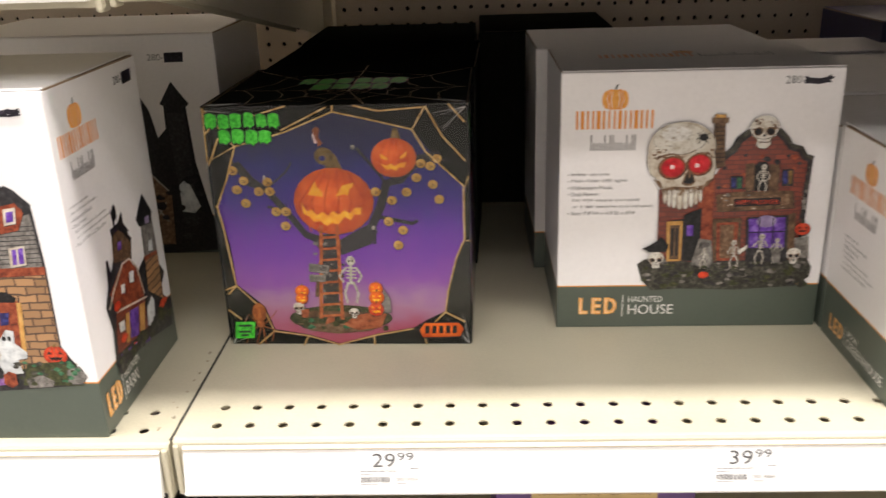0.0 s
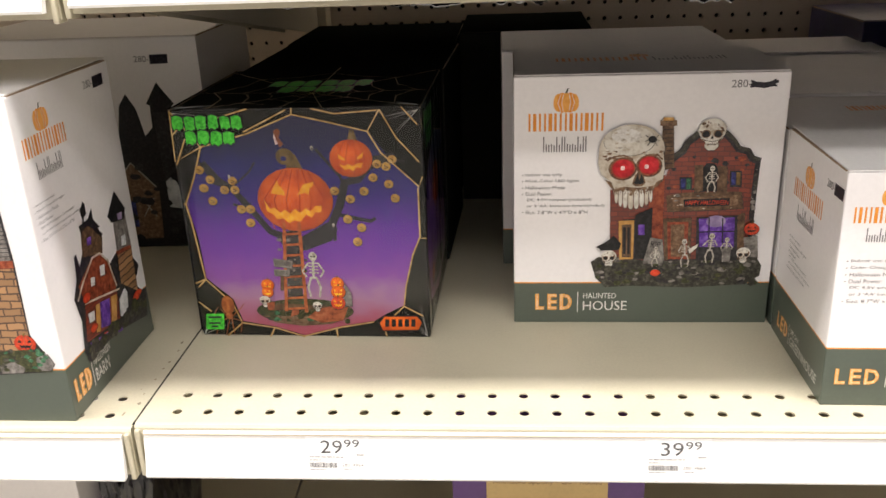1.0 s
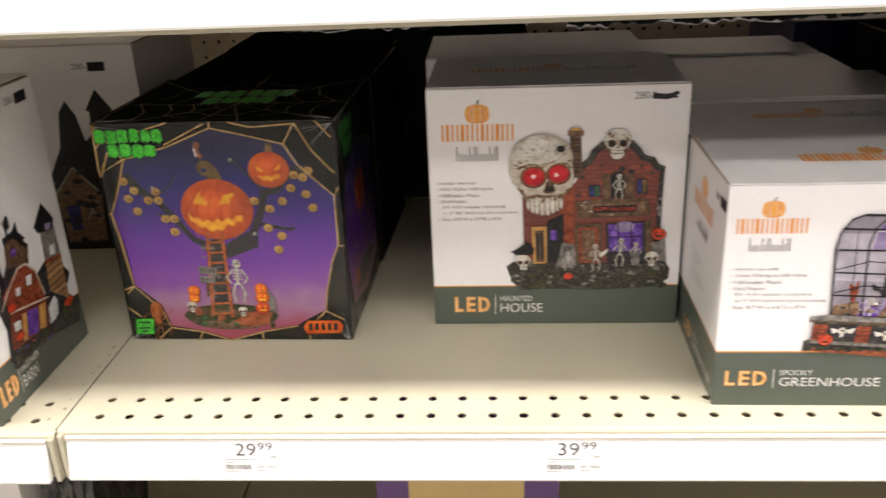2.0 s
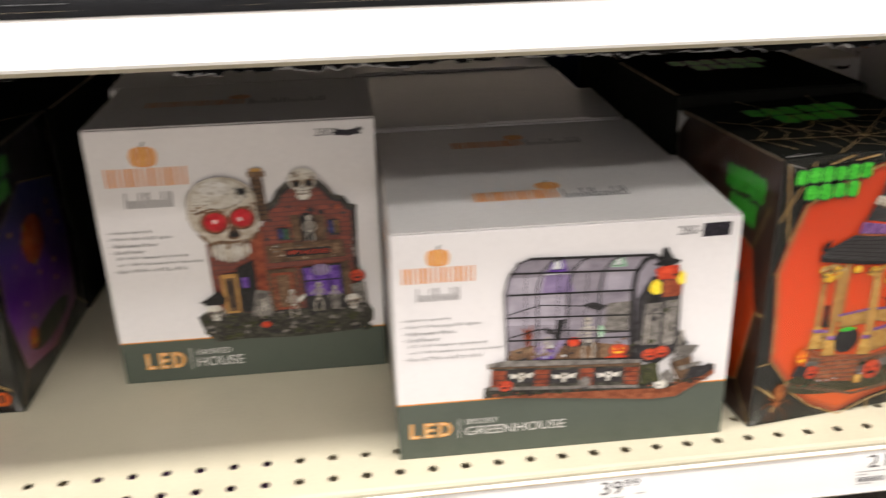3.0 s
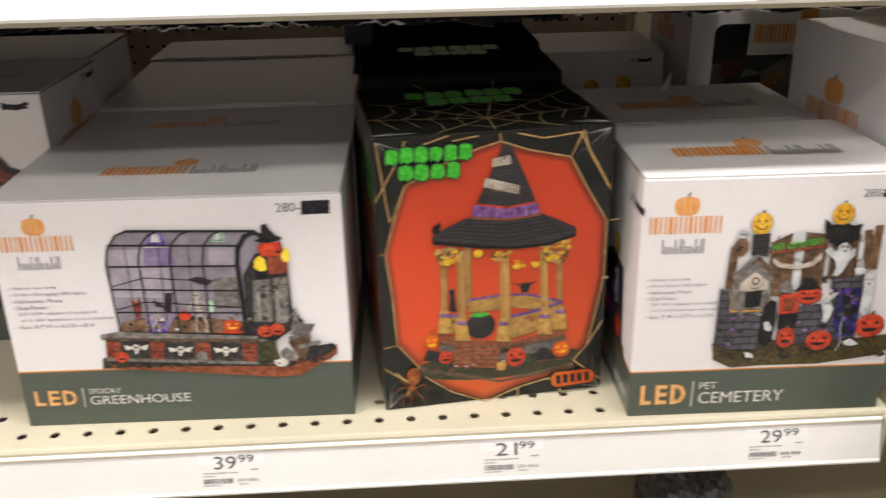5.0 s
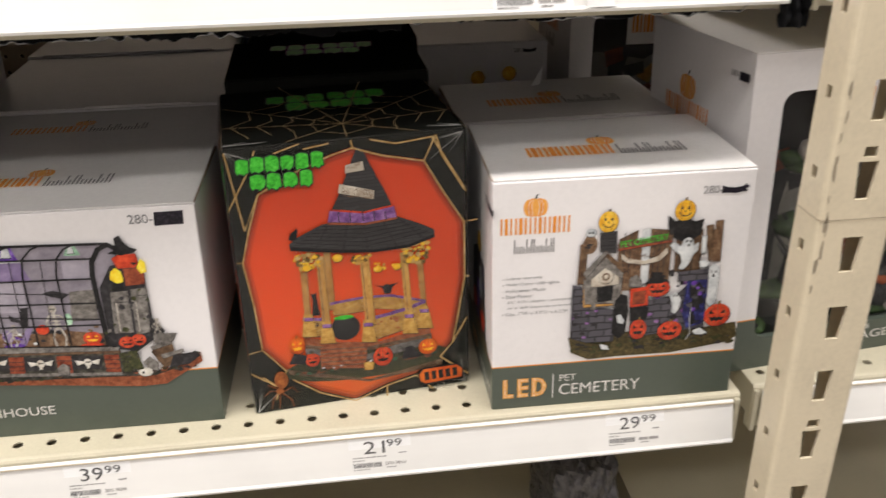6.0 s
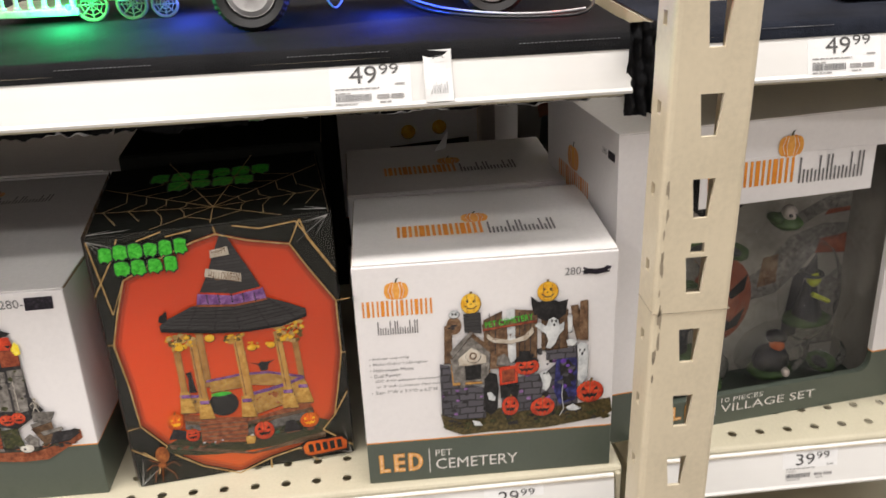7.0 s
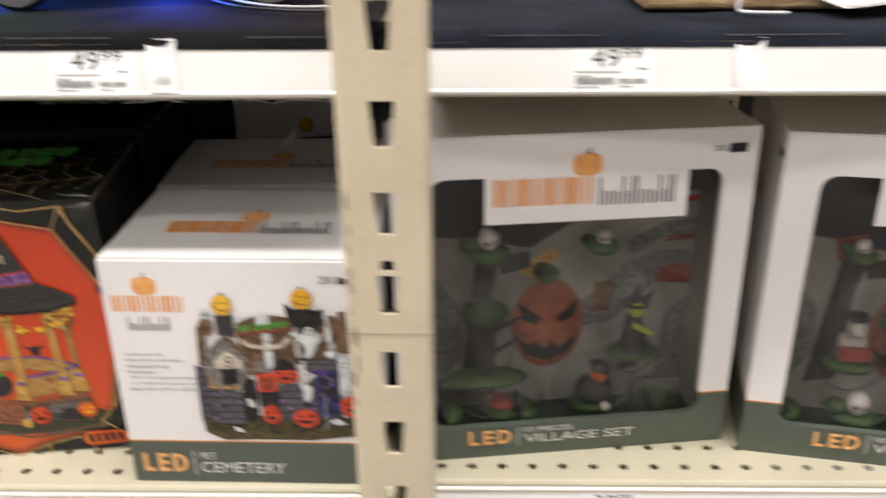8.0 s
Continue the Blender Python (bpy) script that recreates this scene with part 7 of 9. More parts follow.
g.line("char", 0.67, 101.8, 149.2, 101.1, 114.8)
g.line("char", 0.67, 106.5, 149.0, 105.9, 114.5)
g.line("char", 0.68, 125.0, 148.1, 124.9, 113.4)
g.line("char", 0.68, 129.3, 147.8, 129.2, 113.1)
g.line("char", 0.68, 133.5, 147.6, 133.6, 112.9)
g.line("char", 0.69, 145.5, 147.0, 145.8, 112.2)
g.line("char", 0.69, 150.6, 146.8, 151.1, 111.8)
g.line("char", 0.69, 155.8, 146.5, 156.3, 111.5)
g.poly("ghost", 114.9, 150.8, 121.3, 151.6, 122.4, 105.6, 116.2, 105.6)
g.poly("wood", 164.7, 150.8, 170.4, 151.5, 171.8, 128.4, 179.1, 120.1, 178.1, 154.5, 175.5, 154.6, 173.4, 147.5, 173.7, 124.3, 170.2, 120.6, 166.8, 134.4)
g.poly("stain", 172.0, 154.2, 177.2, 154.9, 179.1, 120.1, 172.0, 120.5)
g.poly("ghost", 162.4, 142.4, 166.2, 142.6, 166.5, 128.6, 163.1, 127.9)
g.poly("stone", 123.0, 91.6, 146.0, 94.1, 170.3, 116.7, 171.6, 63.5, 110.4, 59.5, 110.7, 84.3)
g.scatter(['char', 'stone', 'plum'], 40, 110.5, 67.8, 170.4, 114.7, 1.38, 3.78, 0.8)
g.poly("black", 133.8, 161.1, 140.3, 155.8, 147.1, 159.2, 155.7, 155.0, 162.5, 156.6, 161.0, 144.3, 155.9, 140.8, 145.6, 139.4, 136.9, 143.7, 134.5, 153.2)
g.ell("yellow", 146.7, 164.2, 8.0, 8.2)
g.ell("yellow", 87.8, 158.8, 7.6, 8.5)
g.ell("char", 85.4, 160.8, 0.8, 1.3)
g.ell("char", 90.2, 160.6, 0.8, 1.3)
g.poly("char", 87.1, 157.7, 88.5, 157.7, 87.8, 159.4)
g.line("char", 0.83, 83.1, 157.2, 85.7, 154.9, 87.7, 154.4, 90.0, 154.6, 92.4, 156.8)
g.poly("olive", 87.2, 166.9, 89.0, 166.8, 89.1, 169.0, 87.4, 168.7)
g.line("stain", 0.33, 85.1, 165.9, 84.2, 159.0, 85.3, 151.9)
g.line("stain", 0.33, 91.0, 165.7, 91.5, 158.6, 90.0, 151.7)
g.ell("char", 144.1, 166.2, 0.8, 1.3)
g.ell("char", 149.0, 166.0, 0.8, 1.3)
g.poly("char", 146.0, 163.1, 147.4, 163.1, 146.7, 164.8)
g.line("char", 0.85, 142.0, 162.6, 144.7, 160.2, 146.7, 159.8, 149.1, 160.0, 151.5, 162.1)
g.poly("olive", 145.8, 172.4, 147.6, 172.3, 147.6, 174.5, 145.9, 174.2)
g.line("stain", 0.34, 143.6, 171.4, 143.0, 164.4, 144.4, 157.2)
g.line("stain", 0.34, 149.7, 171.1, 150.4, 164.0, 149.1, 157.0)
g.poly("wood", 95.9, 140.5, 138.7, 145.5, 138.7, 139.4, 96.9, 134.7)
g.poly("rust", 96.5, 136.3, 138.7, 140.9, 138.7, 139.4, 96.9, 134.7)
g.text("green", "PET CEMETERY", 98.8, 137.3, 37.3, 4.9, 7)
g.poly("bone", 99.4, 132.7, 104.4, 128.2, 118.1, 125.1, 128.4, 128.4, 135.3, 135.2, 136.3, 130.3, 130.1, 124.4, 118.0, 122.0, 104.7, 124.3, 99.7, 128.1)
g.text("stain", "ADOPT-A-PET", 103.5, 125.9, 30.0, 3.1, 6)
g.poly("slate", 81.8, 150.6, 94.8, 151.1, 95.2, 133.5, 82.6, 135.1)
g.line("black", 0.50, 82.2, 148.3, 95.0, 148.4)
g.line("black", 0.50, 82.1, 145.5, 95.0, 145.6)
g.line("black", 0.50, 82.0, 142.7, 94.9, 142.8)
g.line("black", 0.50, 81.9, 139.9, 94.9, 140.0)
g.line("black", 0.50, 81.9, 137.1, 94.8, 137.1)
g.poly("wood", 67.0, 141.6, 72.9, 143.2, 71.9, 108.7, 65.7, 109.1)
g.ell("stain", 74.5, 141.2, 5.7, 7.5)
g.ell("ghost", 74.8, 150.9, 4.0, 3.3)
g.ell("black", 73.5, 151.0, 0.8, 1.1)
g.ell("black", 76.1, 150.9, 0.8, 1.1)
g.scatter(['wood', 'char'], 10, 70.1, 135.8, 78.8, 145.7, 0.99, 2.32, 0.7)
g.poly("stone", 62.3, 108.9, 69.8, 106.9, 72.7, 90.8, 98.5, 85.1, 97.0, 57.3, 75.0, 57.9, 62.1, 63.0)
g.poly("tan", 70.5, 115.6, 87.6, 133.9, 101.7, 116.7, 101.2, 93.0, 99.4, 89.1, 71.7, 88.9)
g.poly("grey", 70.5, 114.7, 87.6, 131.0, 101.6, 115.7, 100.3, 91.0, 72.7, 91.8)
g.poly("bone", 76.8, 112.3, 87.3, 121.4, 98.7, 113.0, 98.6, 107.1, 77.4, 105.4)
g.poly("wood", 69.4, 116.7, 86.8, 135.8, 104.6, 118.1, 100.8, 116.8, 87.2, 130.7, 71.8, 112.6)
g.poly("grey", 70.3, 118.5, 86.0, 134.9, 89.3, 134.8, 72.6, 113.5)
g.poly("black", 81.7, 105.2, 94.6, 106.3, 94.3, 93.4, 82.2, 92.6)
g.poly("grey", 77.5, 106.4, 81.4, 106.2, 81.5, 86.2, 77.7, 86.5)
g.poly("grey", 94.8, 106.3, 98.0, 107.1, 98.5, 89.1, 95.1, 89.3)
g.ell("bone", 88.4, 114.0, 5.8, 5.9)
g.ell("stain", 88.4, 114.0, 3.1, 3.3)
g.ell("bone", 88.4, 114.0, 1.7, 2.0)
g.scatter(['char', 'stone', 'plum'], 24, 62.0, 60.9, 95.9, 85.2, 1.37, 3.43, 0.6)
g.poly("black", 95.4, 64.7, 96.9, 93.2, 101.3, 98.6, 106.5, 96.6, 108.1, 84.4, 106.9, 63.9, 101.5, 59.1)
g.poly("ghost", 98.7, 80.0, 101.9, 80.8, 105.6, 75.4, 104.4, 72.0, 100.0, 73.7)
g.poly("grey", 106.6, 104.6, 107.6, 112.0, 112.8, 114.1, 116.5, 109.9, 117.0, 103.0)
g.poly("red", 108.3, 102.1, 123.1, 103.6, 123.4, 87.5, 109.0, 86.0)
g.poly("rust", 110.9, 99.4, 120.5, 100.2, 120.6, 89.7, 111.1, 89.1)
g.poly("black", 109.0, 86.4, 124.8, 85.4, 123.3, 75.2, 109.7, 74.1)
g.lantern(130.4, 101.1, 9.8, 7.2, "red", "black")
g.poly("black", 119.3, 105.8, 124.0, 111.1, 124.9, 115.4, 132.7, 114.9, 133.6, 109.9, 138.8, 107.0, 131.8, 105.4)
g.lantern(117.2, 66.5, 6.8, 8.7, "red", "black")
g.lantern(143.3, 63.4, 9.8, 8.4, "red", "black")
g.lantern(181.5, 74.3, 11.0, 10.0, "red", "black")
g.poly("navy", 153.8, 105.7, 163.4, 111.1, 170.6, 104.7, 169.7, 67.8, 157.1, 64.5, 152.4, 77.3)
g.poly("black", 156.5, 101.5, 163.5, 105.1, 169.9, 96.7, 167.8, 70.0, 159.7, 66.4)
g.scatter(["violet", "stone", "navy"], 16, 154.0, 68.0, 170.0, 106.0, 1.5, 3.4, 0.9)
g.poly("stone", 145.8, 114.1, 168.6, 115.8, 170.6, 106.7, 145.8, 106.2)
g.poly("navy", 161.9, 78.8, 169.7, 82.4, 171.4, 71.9, 164.2, 70.3)
g.poly("ghost", 140.6, 94.5, 145.9, 97.2, 150.4, 89.8, 148.7, 81.7, 146.1, 77.8, 142.9, 80.1, 143.4, 85.1)
g.ell("black", 144.2, 94.2, 0.7, 1.0)
g.ell("black", 146.5, 94.1, 0.7, 1.0)
g.poly("ghost", 136.6, 137.0, 140.4, 139.7, 145.6, 135.6, 147.6, 141.2, 151.5, 142.9, 155.0, 139.9, 156.0, 136.0, 159.7, 138.3, 159.5, 131.9, 155.7, 127.3, 152.7, 119.6, 148.9, 115.9, 145.4, 117.1, 147.4, 122.9, 145.6, 128.8, 140.4, 133.0)
g.ell("black", 150.0, 139.6, 0.9, 1.3)
g.ell("black", 153.1, 139.4, 0.9, 1.3)
g.ell("black", 151.8, 136.2, 0.9, 1.3)
g.poly("ghost", 161.4, 122.1, 165.8, 123.2, 170.2, 120.2, 167.7, 116.8, 162.9, 117.1)
g.poly("ghost", 170.3, 116.7, 173.8, 119.4, 178.3, 117.2, 179.4, 108.2, 178.9, 87.9, 174.8, 82.0, 171.1, 86.4, 171.5, 104.6)
g.ell("black", 172.6, 112.6, 0.7, 1.2)
g.ell("black", 176.1, 112.4, 0.7, 1.2)
g.ell("black", 174.4, 109.3, 0.9, 1.6)
g.poly("ghost", 162.2, 61.6, 167.9, 64.2, 175.0, 59.0, 169.9, 57.7, 164.4, 58.5)
g.poly("ghost", 86.4, 56.0, 92.5, 54.1, 94.6, 50.1, 88.0, 51.0)
g.line("ghost", 0.54, 159.5, 83.1, 158.7, 72.8, 160.4, 60.1, 157.2, 53.9)

# pet cemetery carton, lid
g.flush()
g = Print(pet_boxes[0], "top", 0.2012, 0.135, 0.1983, 0.027)
g.brand(35.0, 35.0, 130.0, 45.0, False)

# second pet cemetery carton, lid
g.flush()
g = Print(pet_boxes[1], "top", 0.2012, 0.128, 0.1970, 0.05)
g.brand(35.0, 33.0, 130.0, 45.0, False)

# pet cemetery carton, flank
g.flush()
g = Print(pet_boxes[0], "left", 0.2012, 0.135, 0.1983, 0.027)
g.code(100.0, 170.5, 7.0, 1)
g.foot("PET", "CEMETERY", 30.0, 10.5, 98.0, 12.0)
g.start("cemetery_picture", "picture of the cemetery's end on the flank")
g.poly("turf", 25.0, 44.5, 110.0, 48.5, 118.0, 34.5, 30.0, 29.5)
g.poly("char", 40.0, 104.5, 60.0, 114.5, 95.0, 110.5, 105.0, 44.5, 35.0, 42.5)
g.ell("yellow", 72.0, 122.5, 9.0, 9.0)
g.ell("red", 48.0, 59.5, 10.0, 9.0)
g.ell("red", 88.0, 56.5, 10.0, 9.0)
g.poly("ghost", 70.0, 99.5, 80.0, 102.5, 84.0, 74.5, 72.0, 72.5)
g.poly("violet", 60.0, 84.5, 72.0, 86.5, 70.0, 49.5, 58.0, 49.5)
g.scatter(['char', 'wood', 'navy'], 24, 38.0, 49.5, 102.0, 109.5, 3.00, 6.00, 0.7)

# pet cemetery carton at the back
g.flush()
g = Print(pet_boxes[2], "front", 0.2015, 0.135, 0.1945, 0.05)
g.code(158.0, 180.5, 5.0, 1)
g.start("cemetery_picture", "dim picture of a cemetery")
g.poly("stone", 82.0, 74.5, 190.0, 76.5, 195.0, 29.5, 85.0, 29.5)
g.ell("yellow", 112.0, 150.5, 9.0, 9.0)
g.ell("yellow", 152.0, 154.5, 9.0, 9.0)
g.poly("char", 88.0, 132.5, 190.0, 139.5, 190.0, 64.5, 85.0, 59.5)

# barn carton, flank
g.flush()
g = Print(barn_boxes[0], "right", 0.24, 0.162, 0.264)
g.brand(8.0, 193.5, 64.0, 58.1, True)
g.code(112.5, 246.4, 6.3, 0)
g.facts([("Indoor use only", 0, 0.42), ("Blue & Green LED lights", 0, 0.62), ("Halloween Music", 0, 0.46), ("Dual Power:", 0, 0.31), ("DC 4.5V adapter (included)", 1.2, 0.75), ("or 3 'AA' batteries (not included)", 1.2, 0.9), ("Size: 5.9''W x 6.2''D x 8''H", 0, 0.72)], 6.3, 178.7, 67.4, 4.52)
g.foot("HALLOWEEN", "BARN", 7.0, 13.5, 86.0, 19.5)
g.start("barn_picture", "picture of a dark barn with a tower")
g.poly("char", 32.4, 92.7, 48.9, 115.7, 45.3, 125.5, 46.4, 109.7, 59.2, 123.2, 66.2, 139.7, 76.1, 145.7, 88.7, 133.7, 84.0, 113.0, 99.6, 96.2, 113.4, 100.9, 125.6, 101.3, 141.9, 80.8, 138.7, 59.5, 157.2, 39.1, 152.2, 20.8, 89.6, 34.7, 36.8, 36.9, 31.6, 45.0, 37.1, 71.1)
g.poly("black", 44.9, 124.5, 48.6, 125.8, 50.5, 113.8, 49.7, 101.0, 39.7, 93.8)
g.poly("wood", 62.9, 140.9, 88.5, 139.3, 95.1, 123.8, 90.3, 110.4, 57.5, 119.2)
g.poly("violet", 70.0, 131.5, 77.1, 130.7, 75.3, 124.0, 68.4, 125.5)
g.poly("black", 61.3, 145.0, 77.5, 145.6, 86.2, 151.9, 86.1, 142.1, 94.7, 132.8, 85.6, 132.4, 75.4, 140.6, 62.0, 138.8)
g.line("black", 2.67, 68.8, 143.5, 72.3, 154.2)
g.poly("black", 67.3, 155.9, 74.6, 161.8, 77.1, 158.5, 76.6, 150.3, 68.9, 148.2)
g.poly("black", 84.1, 137.4, 97.0, 125.6, 93.7, 123.1, 83.3, 133.2)
g.poly("rust", 42.2, 99.7, 72.5, 114.1, 84.9, 112.7, 98.2, 99.4, 104.9, 75.3, 99.5, 69.9, 47.3, 84.0)
g.line("bone", 2.12, 37.2, 89.1, 48.9, 99.0, 72.1, 113.0, 85.6, 111.9, 97.0, 100.4, 103.9, 73.1)
g.poly("brickred", 46.9, 83.0, 102.9, 70.9, 99.3, 43.0, 38.0, 51.1)
g.line("bone", 1.77, 46.7, 82.6, 107.8, 68.6)
g.poly("black", 113.4, 100.9, 129.3, 102.6, 152.1, 73.6, 144.8, 65.3, 111.3, 83.1)
g.poly("ghost", 63.3, 98.4, 70.2, 96.9, 67.8, 90.1, 61.3, 91.6)
g.poly("ghost", 81.1, 101.6, 90.2, 100.2, 87.4, 91.2, 79.6, 93.2)
g.poly("violet", 70.1, 72.6, 87.6, 69.0, 80.4, 46.4, 64.4, 51.2)
g.poly("tan", 62.7, 73.7, 70.1, 72.6, 62.7, 49.6, 55.5, 51.1)
g.poly("tan", 90.4, 68.9, 100.9, 66.5, 92.5, 43.9, 82.7, 45.2)
g.poly("ghost", 48.2, 72.5, 58.9, 70.7, 57.0, 62.9, 47.6, 64.2)
g.poly("tanbrick", 115.9, 99.9, 143.9, 96.8, 141.6, 51.0, 112.3, 71.8)
g.poly("grey", 118.9, 133.1, 142.9, 132.8, 143.9, 96.8, 115.9, 99.9)
g.poly("black", 110.4, 136.1, 130.6, 152.8, 145.7, 131.9, 139.3, 123.3, 115.2, 128.7)
g.poly("rust", 113.9, 102.1, 144.1, 97.2, 143.9, 94.0, 114.6, 98.3)
g.poly("lilac", 128.6, 132.4, 137.9, 131.3, 136.2, 124.9, 128.4, 126.6)
g.poly("ghost", 128.7, 110.9, 137.2, 110.4, 135.1, 100.2, 126.1, 102.5)
g.poly("ghost", 103.8, 59.7, 116.9, 65.6, 120.5, 59.7, 114.8, 36.1, 100.3, 45.2)
g.ell("red", 51.0, 85.8, 6.3, 3.9)
g.ell("red", 53.1, 57.4, 6.1, 3.5)
g.ell("red", 67.7, 41.6, 7.0, 3.6)
g.ell("red", 139.1, 48.5, 9.9, 4.1)
g.poly("violet", 41.9, 48.8, 97.3, 38.6, 100.2, 31.5, 44.2, 42.5)
g.scatter(['moss', 'rock', 'char'], 50, 35.5, 45.1, 96.3, 36.4, 3.59, 8.07, 0.7)
g.scatter(['rock', 'char', 'moss'], 30, 99.3, 43.0, 150.9, 33.4, 4.43, 9.97, 0.7)

# barn carton, front
g.flush()
g = Print(barn_boxes[0], "front", 0.24, 0.162, 0.264)
g.start("barn_picture", "picture of a brick tower barn with a ghost")
g.poly("char", 49.1, 65.9, 93.5, 186.0, 140.5, 216.8, 167.9, 199.6, 195.9, 201.1, 205.5, 196.7, 217.6, 183.7, 219.2, 139.4, 218.0, 78.0, 231.5, 52.9, 227.8, 45.4, 164.0, 41.3, 47.0, 43.1)
g.poly("tanbrick", 172.0, 135.7, 217.4, 136.0, 216.8, 78.0, 202.5, 58.4, 186.4, 58.7, 153.5, 56.7)
g.poly("grey", 184.7, 171.3, 215.6, 179.4, 217.0, 139.4, 174.7, 137.4)
g.line("char", 0.65, 183.1, 169.1, 216.5, 170.7)
g.line("char", 0.65, 182.3, 165.8, 216.7, 167.4)
g.line("char", 0.65, 181.6, 162.5, 216.9, 164.1)
g.line("char", 0.65, 180.8, 159.2, 217.0, 160.7)
g.line("char", 0.65, 180.0, 155.9, 217.2, 157.4)
g.line("char", 0.65, 179.3, 152.5, 217.4, 154.1)
g.line("char", 0.66, 178.5, 149.2, 217.6, 150.7)
g.line("char", 0.66, 177.7, 145.8, 217.7, 147.3)
g.line("char", 0.66, 176.9, 142.4, 217.9, 143.9)
g.poly("rust", 172.8, 139.1, 218.3, 140.5, 218.1, 134.4, 171.2, 132.2)
g.poly("rust", 192.0, 184.2, 210.0, 188.1, 211.3, 179.5, 205.5, 167.6, 189.7, 164.6)
g.poly("char", 188.7, 188.5, 201.9, 199.9, 207.6, 196.7, 218.0, 185.8, 215.8, 180.5, 209.0, 183.8, 202.9, 194.6, 191.7, 183.1)
g.poly("bone", 197.7, 183.0, 206.6, 184.3, 204.9, 172.6, 196.3, 171.0)
g.poly("violet", 199.4, 180.8, 204.7, 181.7, 203.5, 174.2, 198.1, 173.2)
g.poly("bone", 195.7, 154.5, 207.4, 156.5, 206.1, 141.9, 194.2, 139.8)
g.poly("violet", 197.6, 153.3, 206.2, 154.9, 204.6, 143.0, 196.4, 142.1)
g.line("bone", 1.30, 201.8, 155.5, 200.1, 140.9)
g.poly("rust", 167.7, 117.2, 193.9, 114.4, 187.4, 68.6, 155.9, 66.7)
g.poly("navy", 178.4, 105.2, 185.2, 105.6, 183.5, 95.6, 177.1, 95.2)
g.poly("black", 168.8, 121.9, 186.6, 121.5, 193.3, 116.8, 191.4, 113.3, 166.9, 113.7)
g.poly("tan", 192.5, 113.2, 195.9, 113.2, 191.3, 68.6, 187.8, 67.4)
g.poly("ghost", 165.1, 56.5, 173.5, 83.6, 180.0, 92.0, 185.4, 90.7, 184.4, 81.0, 191.9, 73.5, 191.3, 68.6, 184.2, 67.5, 185.9, 56.2, 171.7, 54.9)
g.ell("black", 177.2, 84.8, 1.6, 2.0)
g.ell("black", 181.1, 84.7, 1.4, 2.0)
g.lantern(212.4, 70.7, 8.7, 7.5, "red", "black")
g.poly("moss", 189.8, 63.6, 215.5, 65.7, 232.7, 52.9, 228.9, 45.4, 183.7, 46.1)
g.poly("grey", 187.1, 51.1, 199.5, 54.7, 207.7, 49.5, 205.5, 44.4, 187.9, 44.0)
g.poly("grey", 218.7, 58.2, 228.6, 61.7, 232.7, 52.9, 228.0, 46.6, 217.6, 46.8)
g.scatter(['moss', 'teal', 'rock'], 40, 179.3, 47.4, 229.3, 65.5, 1.61, 3.67, 0.7)
g.poly("plum", 157.3, 52.8, 176.1, 53.8, 177.0, 47.4, 155.5, 45.2)
g.scatter(['rust', 'wood', 'char', 'bone'], 60, 49.3, 50.7, 178.1, 180.1, 2.58, 8.61, 0.9)
g.code(196.1, 247.1, 4.9, 1)

# second barn carton
g.flush()
g = Print(barn_boxes[1], "front", 0.3, 0.2, 0.255)
g.code(225.0, 226.0, 7.0, 0)
g.start("barn_picture", "dim picture of the dark barn")
g.poly("black", 150.0, 0.0, 168.0, 92.0, 190.0, 132.0, 198.0, 176.0, 208.0, 190.0, 218.0, 172.0, 224.0, 140.0, 234.0, 150.0, 235.0, 176.0, 231.0, 178.0, 240.0, 192.0, 247.0, 203.0, 254.0, 192.0, 264.0, 178.0, 260.0, 174.0, 263.0, 110.0, 272.0, 60.0, 284.0, 4.0, 200.0, 0.0)
g.poly("stain", 172.0, 74.0, 200.0, 108.0, 230.0, 74.0, 226.0, 12.0, 176.0, 10.0)
g.poly("char", 237.0, 168.0, 258.0, 168.0, 258.0, 40.0, 240.0, 40.0)
g.line("bonedim", 1.6, 172.0, 74.0, 200.0, 108.0, 230.0, 74.0)
g.line("bonedim", 1.0, 206.0, 64.0, 222.0, 40.0)
g.line("bonedim", 1.0, 222.0, 64.0, 206.0, 40.0)
g.poly("ghost", 240.0, 84.0, 250.0, 92.0, 262.0, 58.0, 254.0, 50.0, 240.0, 52.0)
g.poly("navy", 182.0, 58.0, 198.0, 60.0, 198.0, 27.0, 184.0, 26.0)
g.scatter(["black", "char"], 30, 172.0, 12.0, 268.0, 110.0, 4.00, 9.00, 0.7)
g.flush()


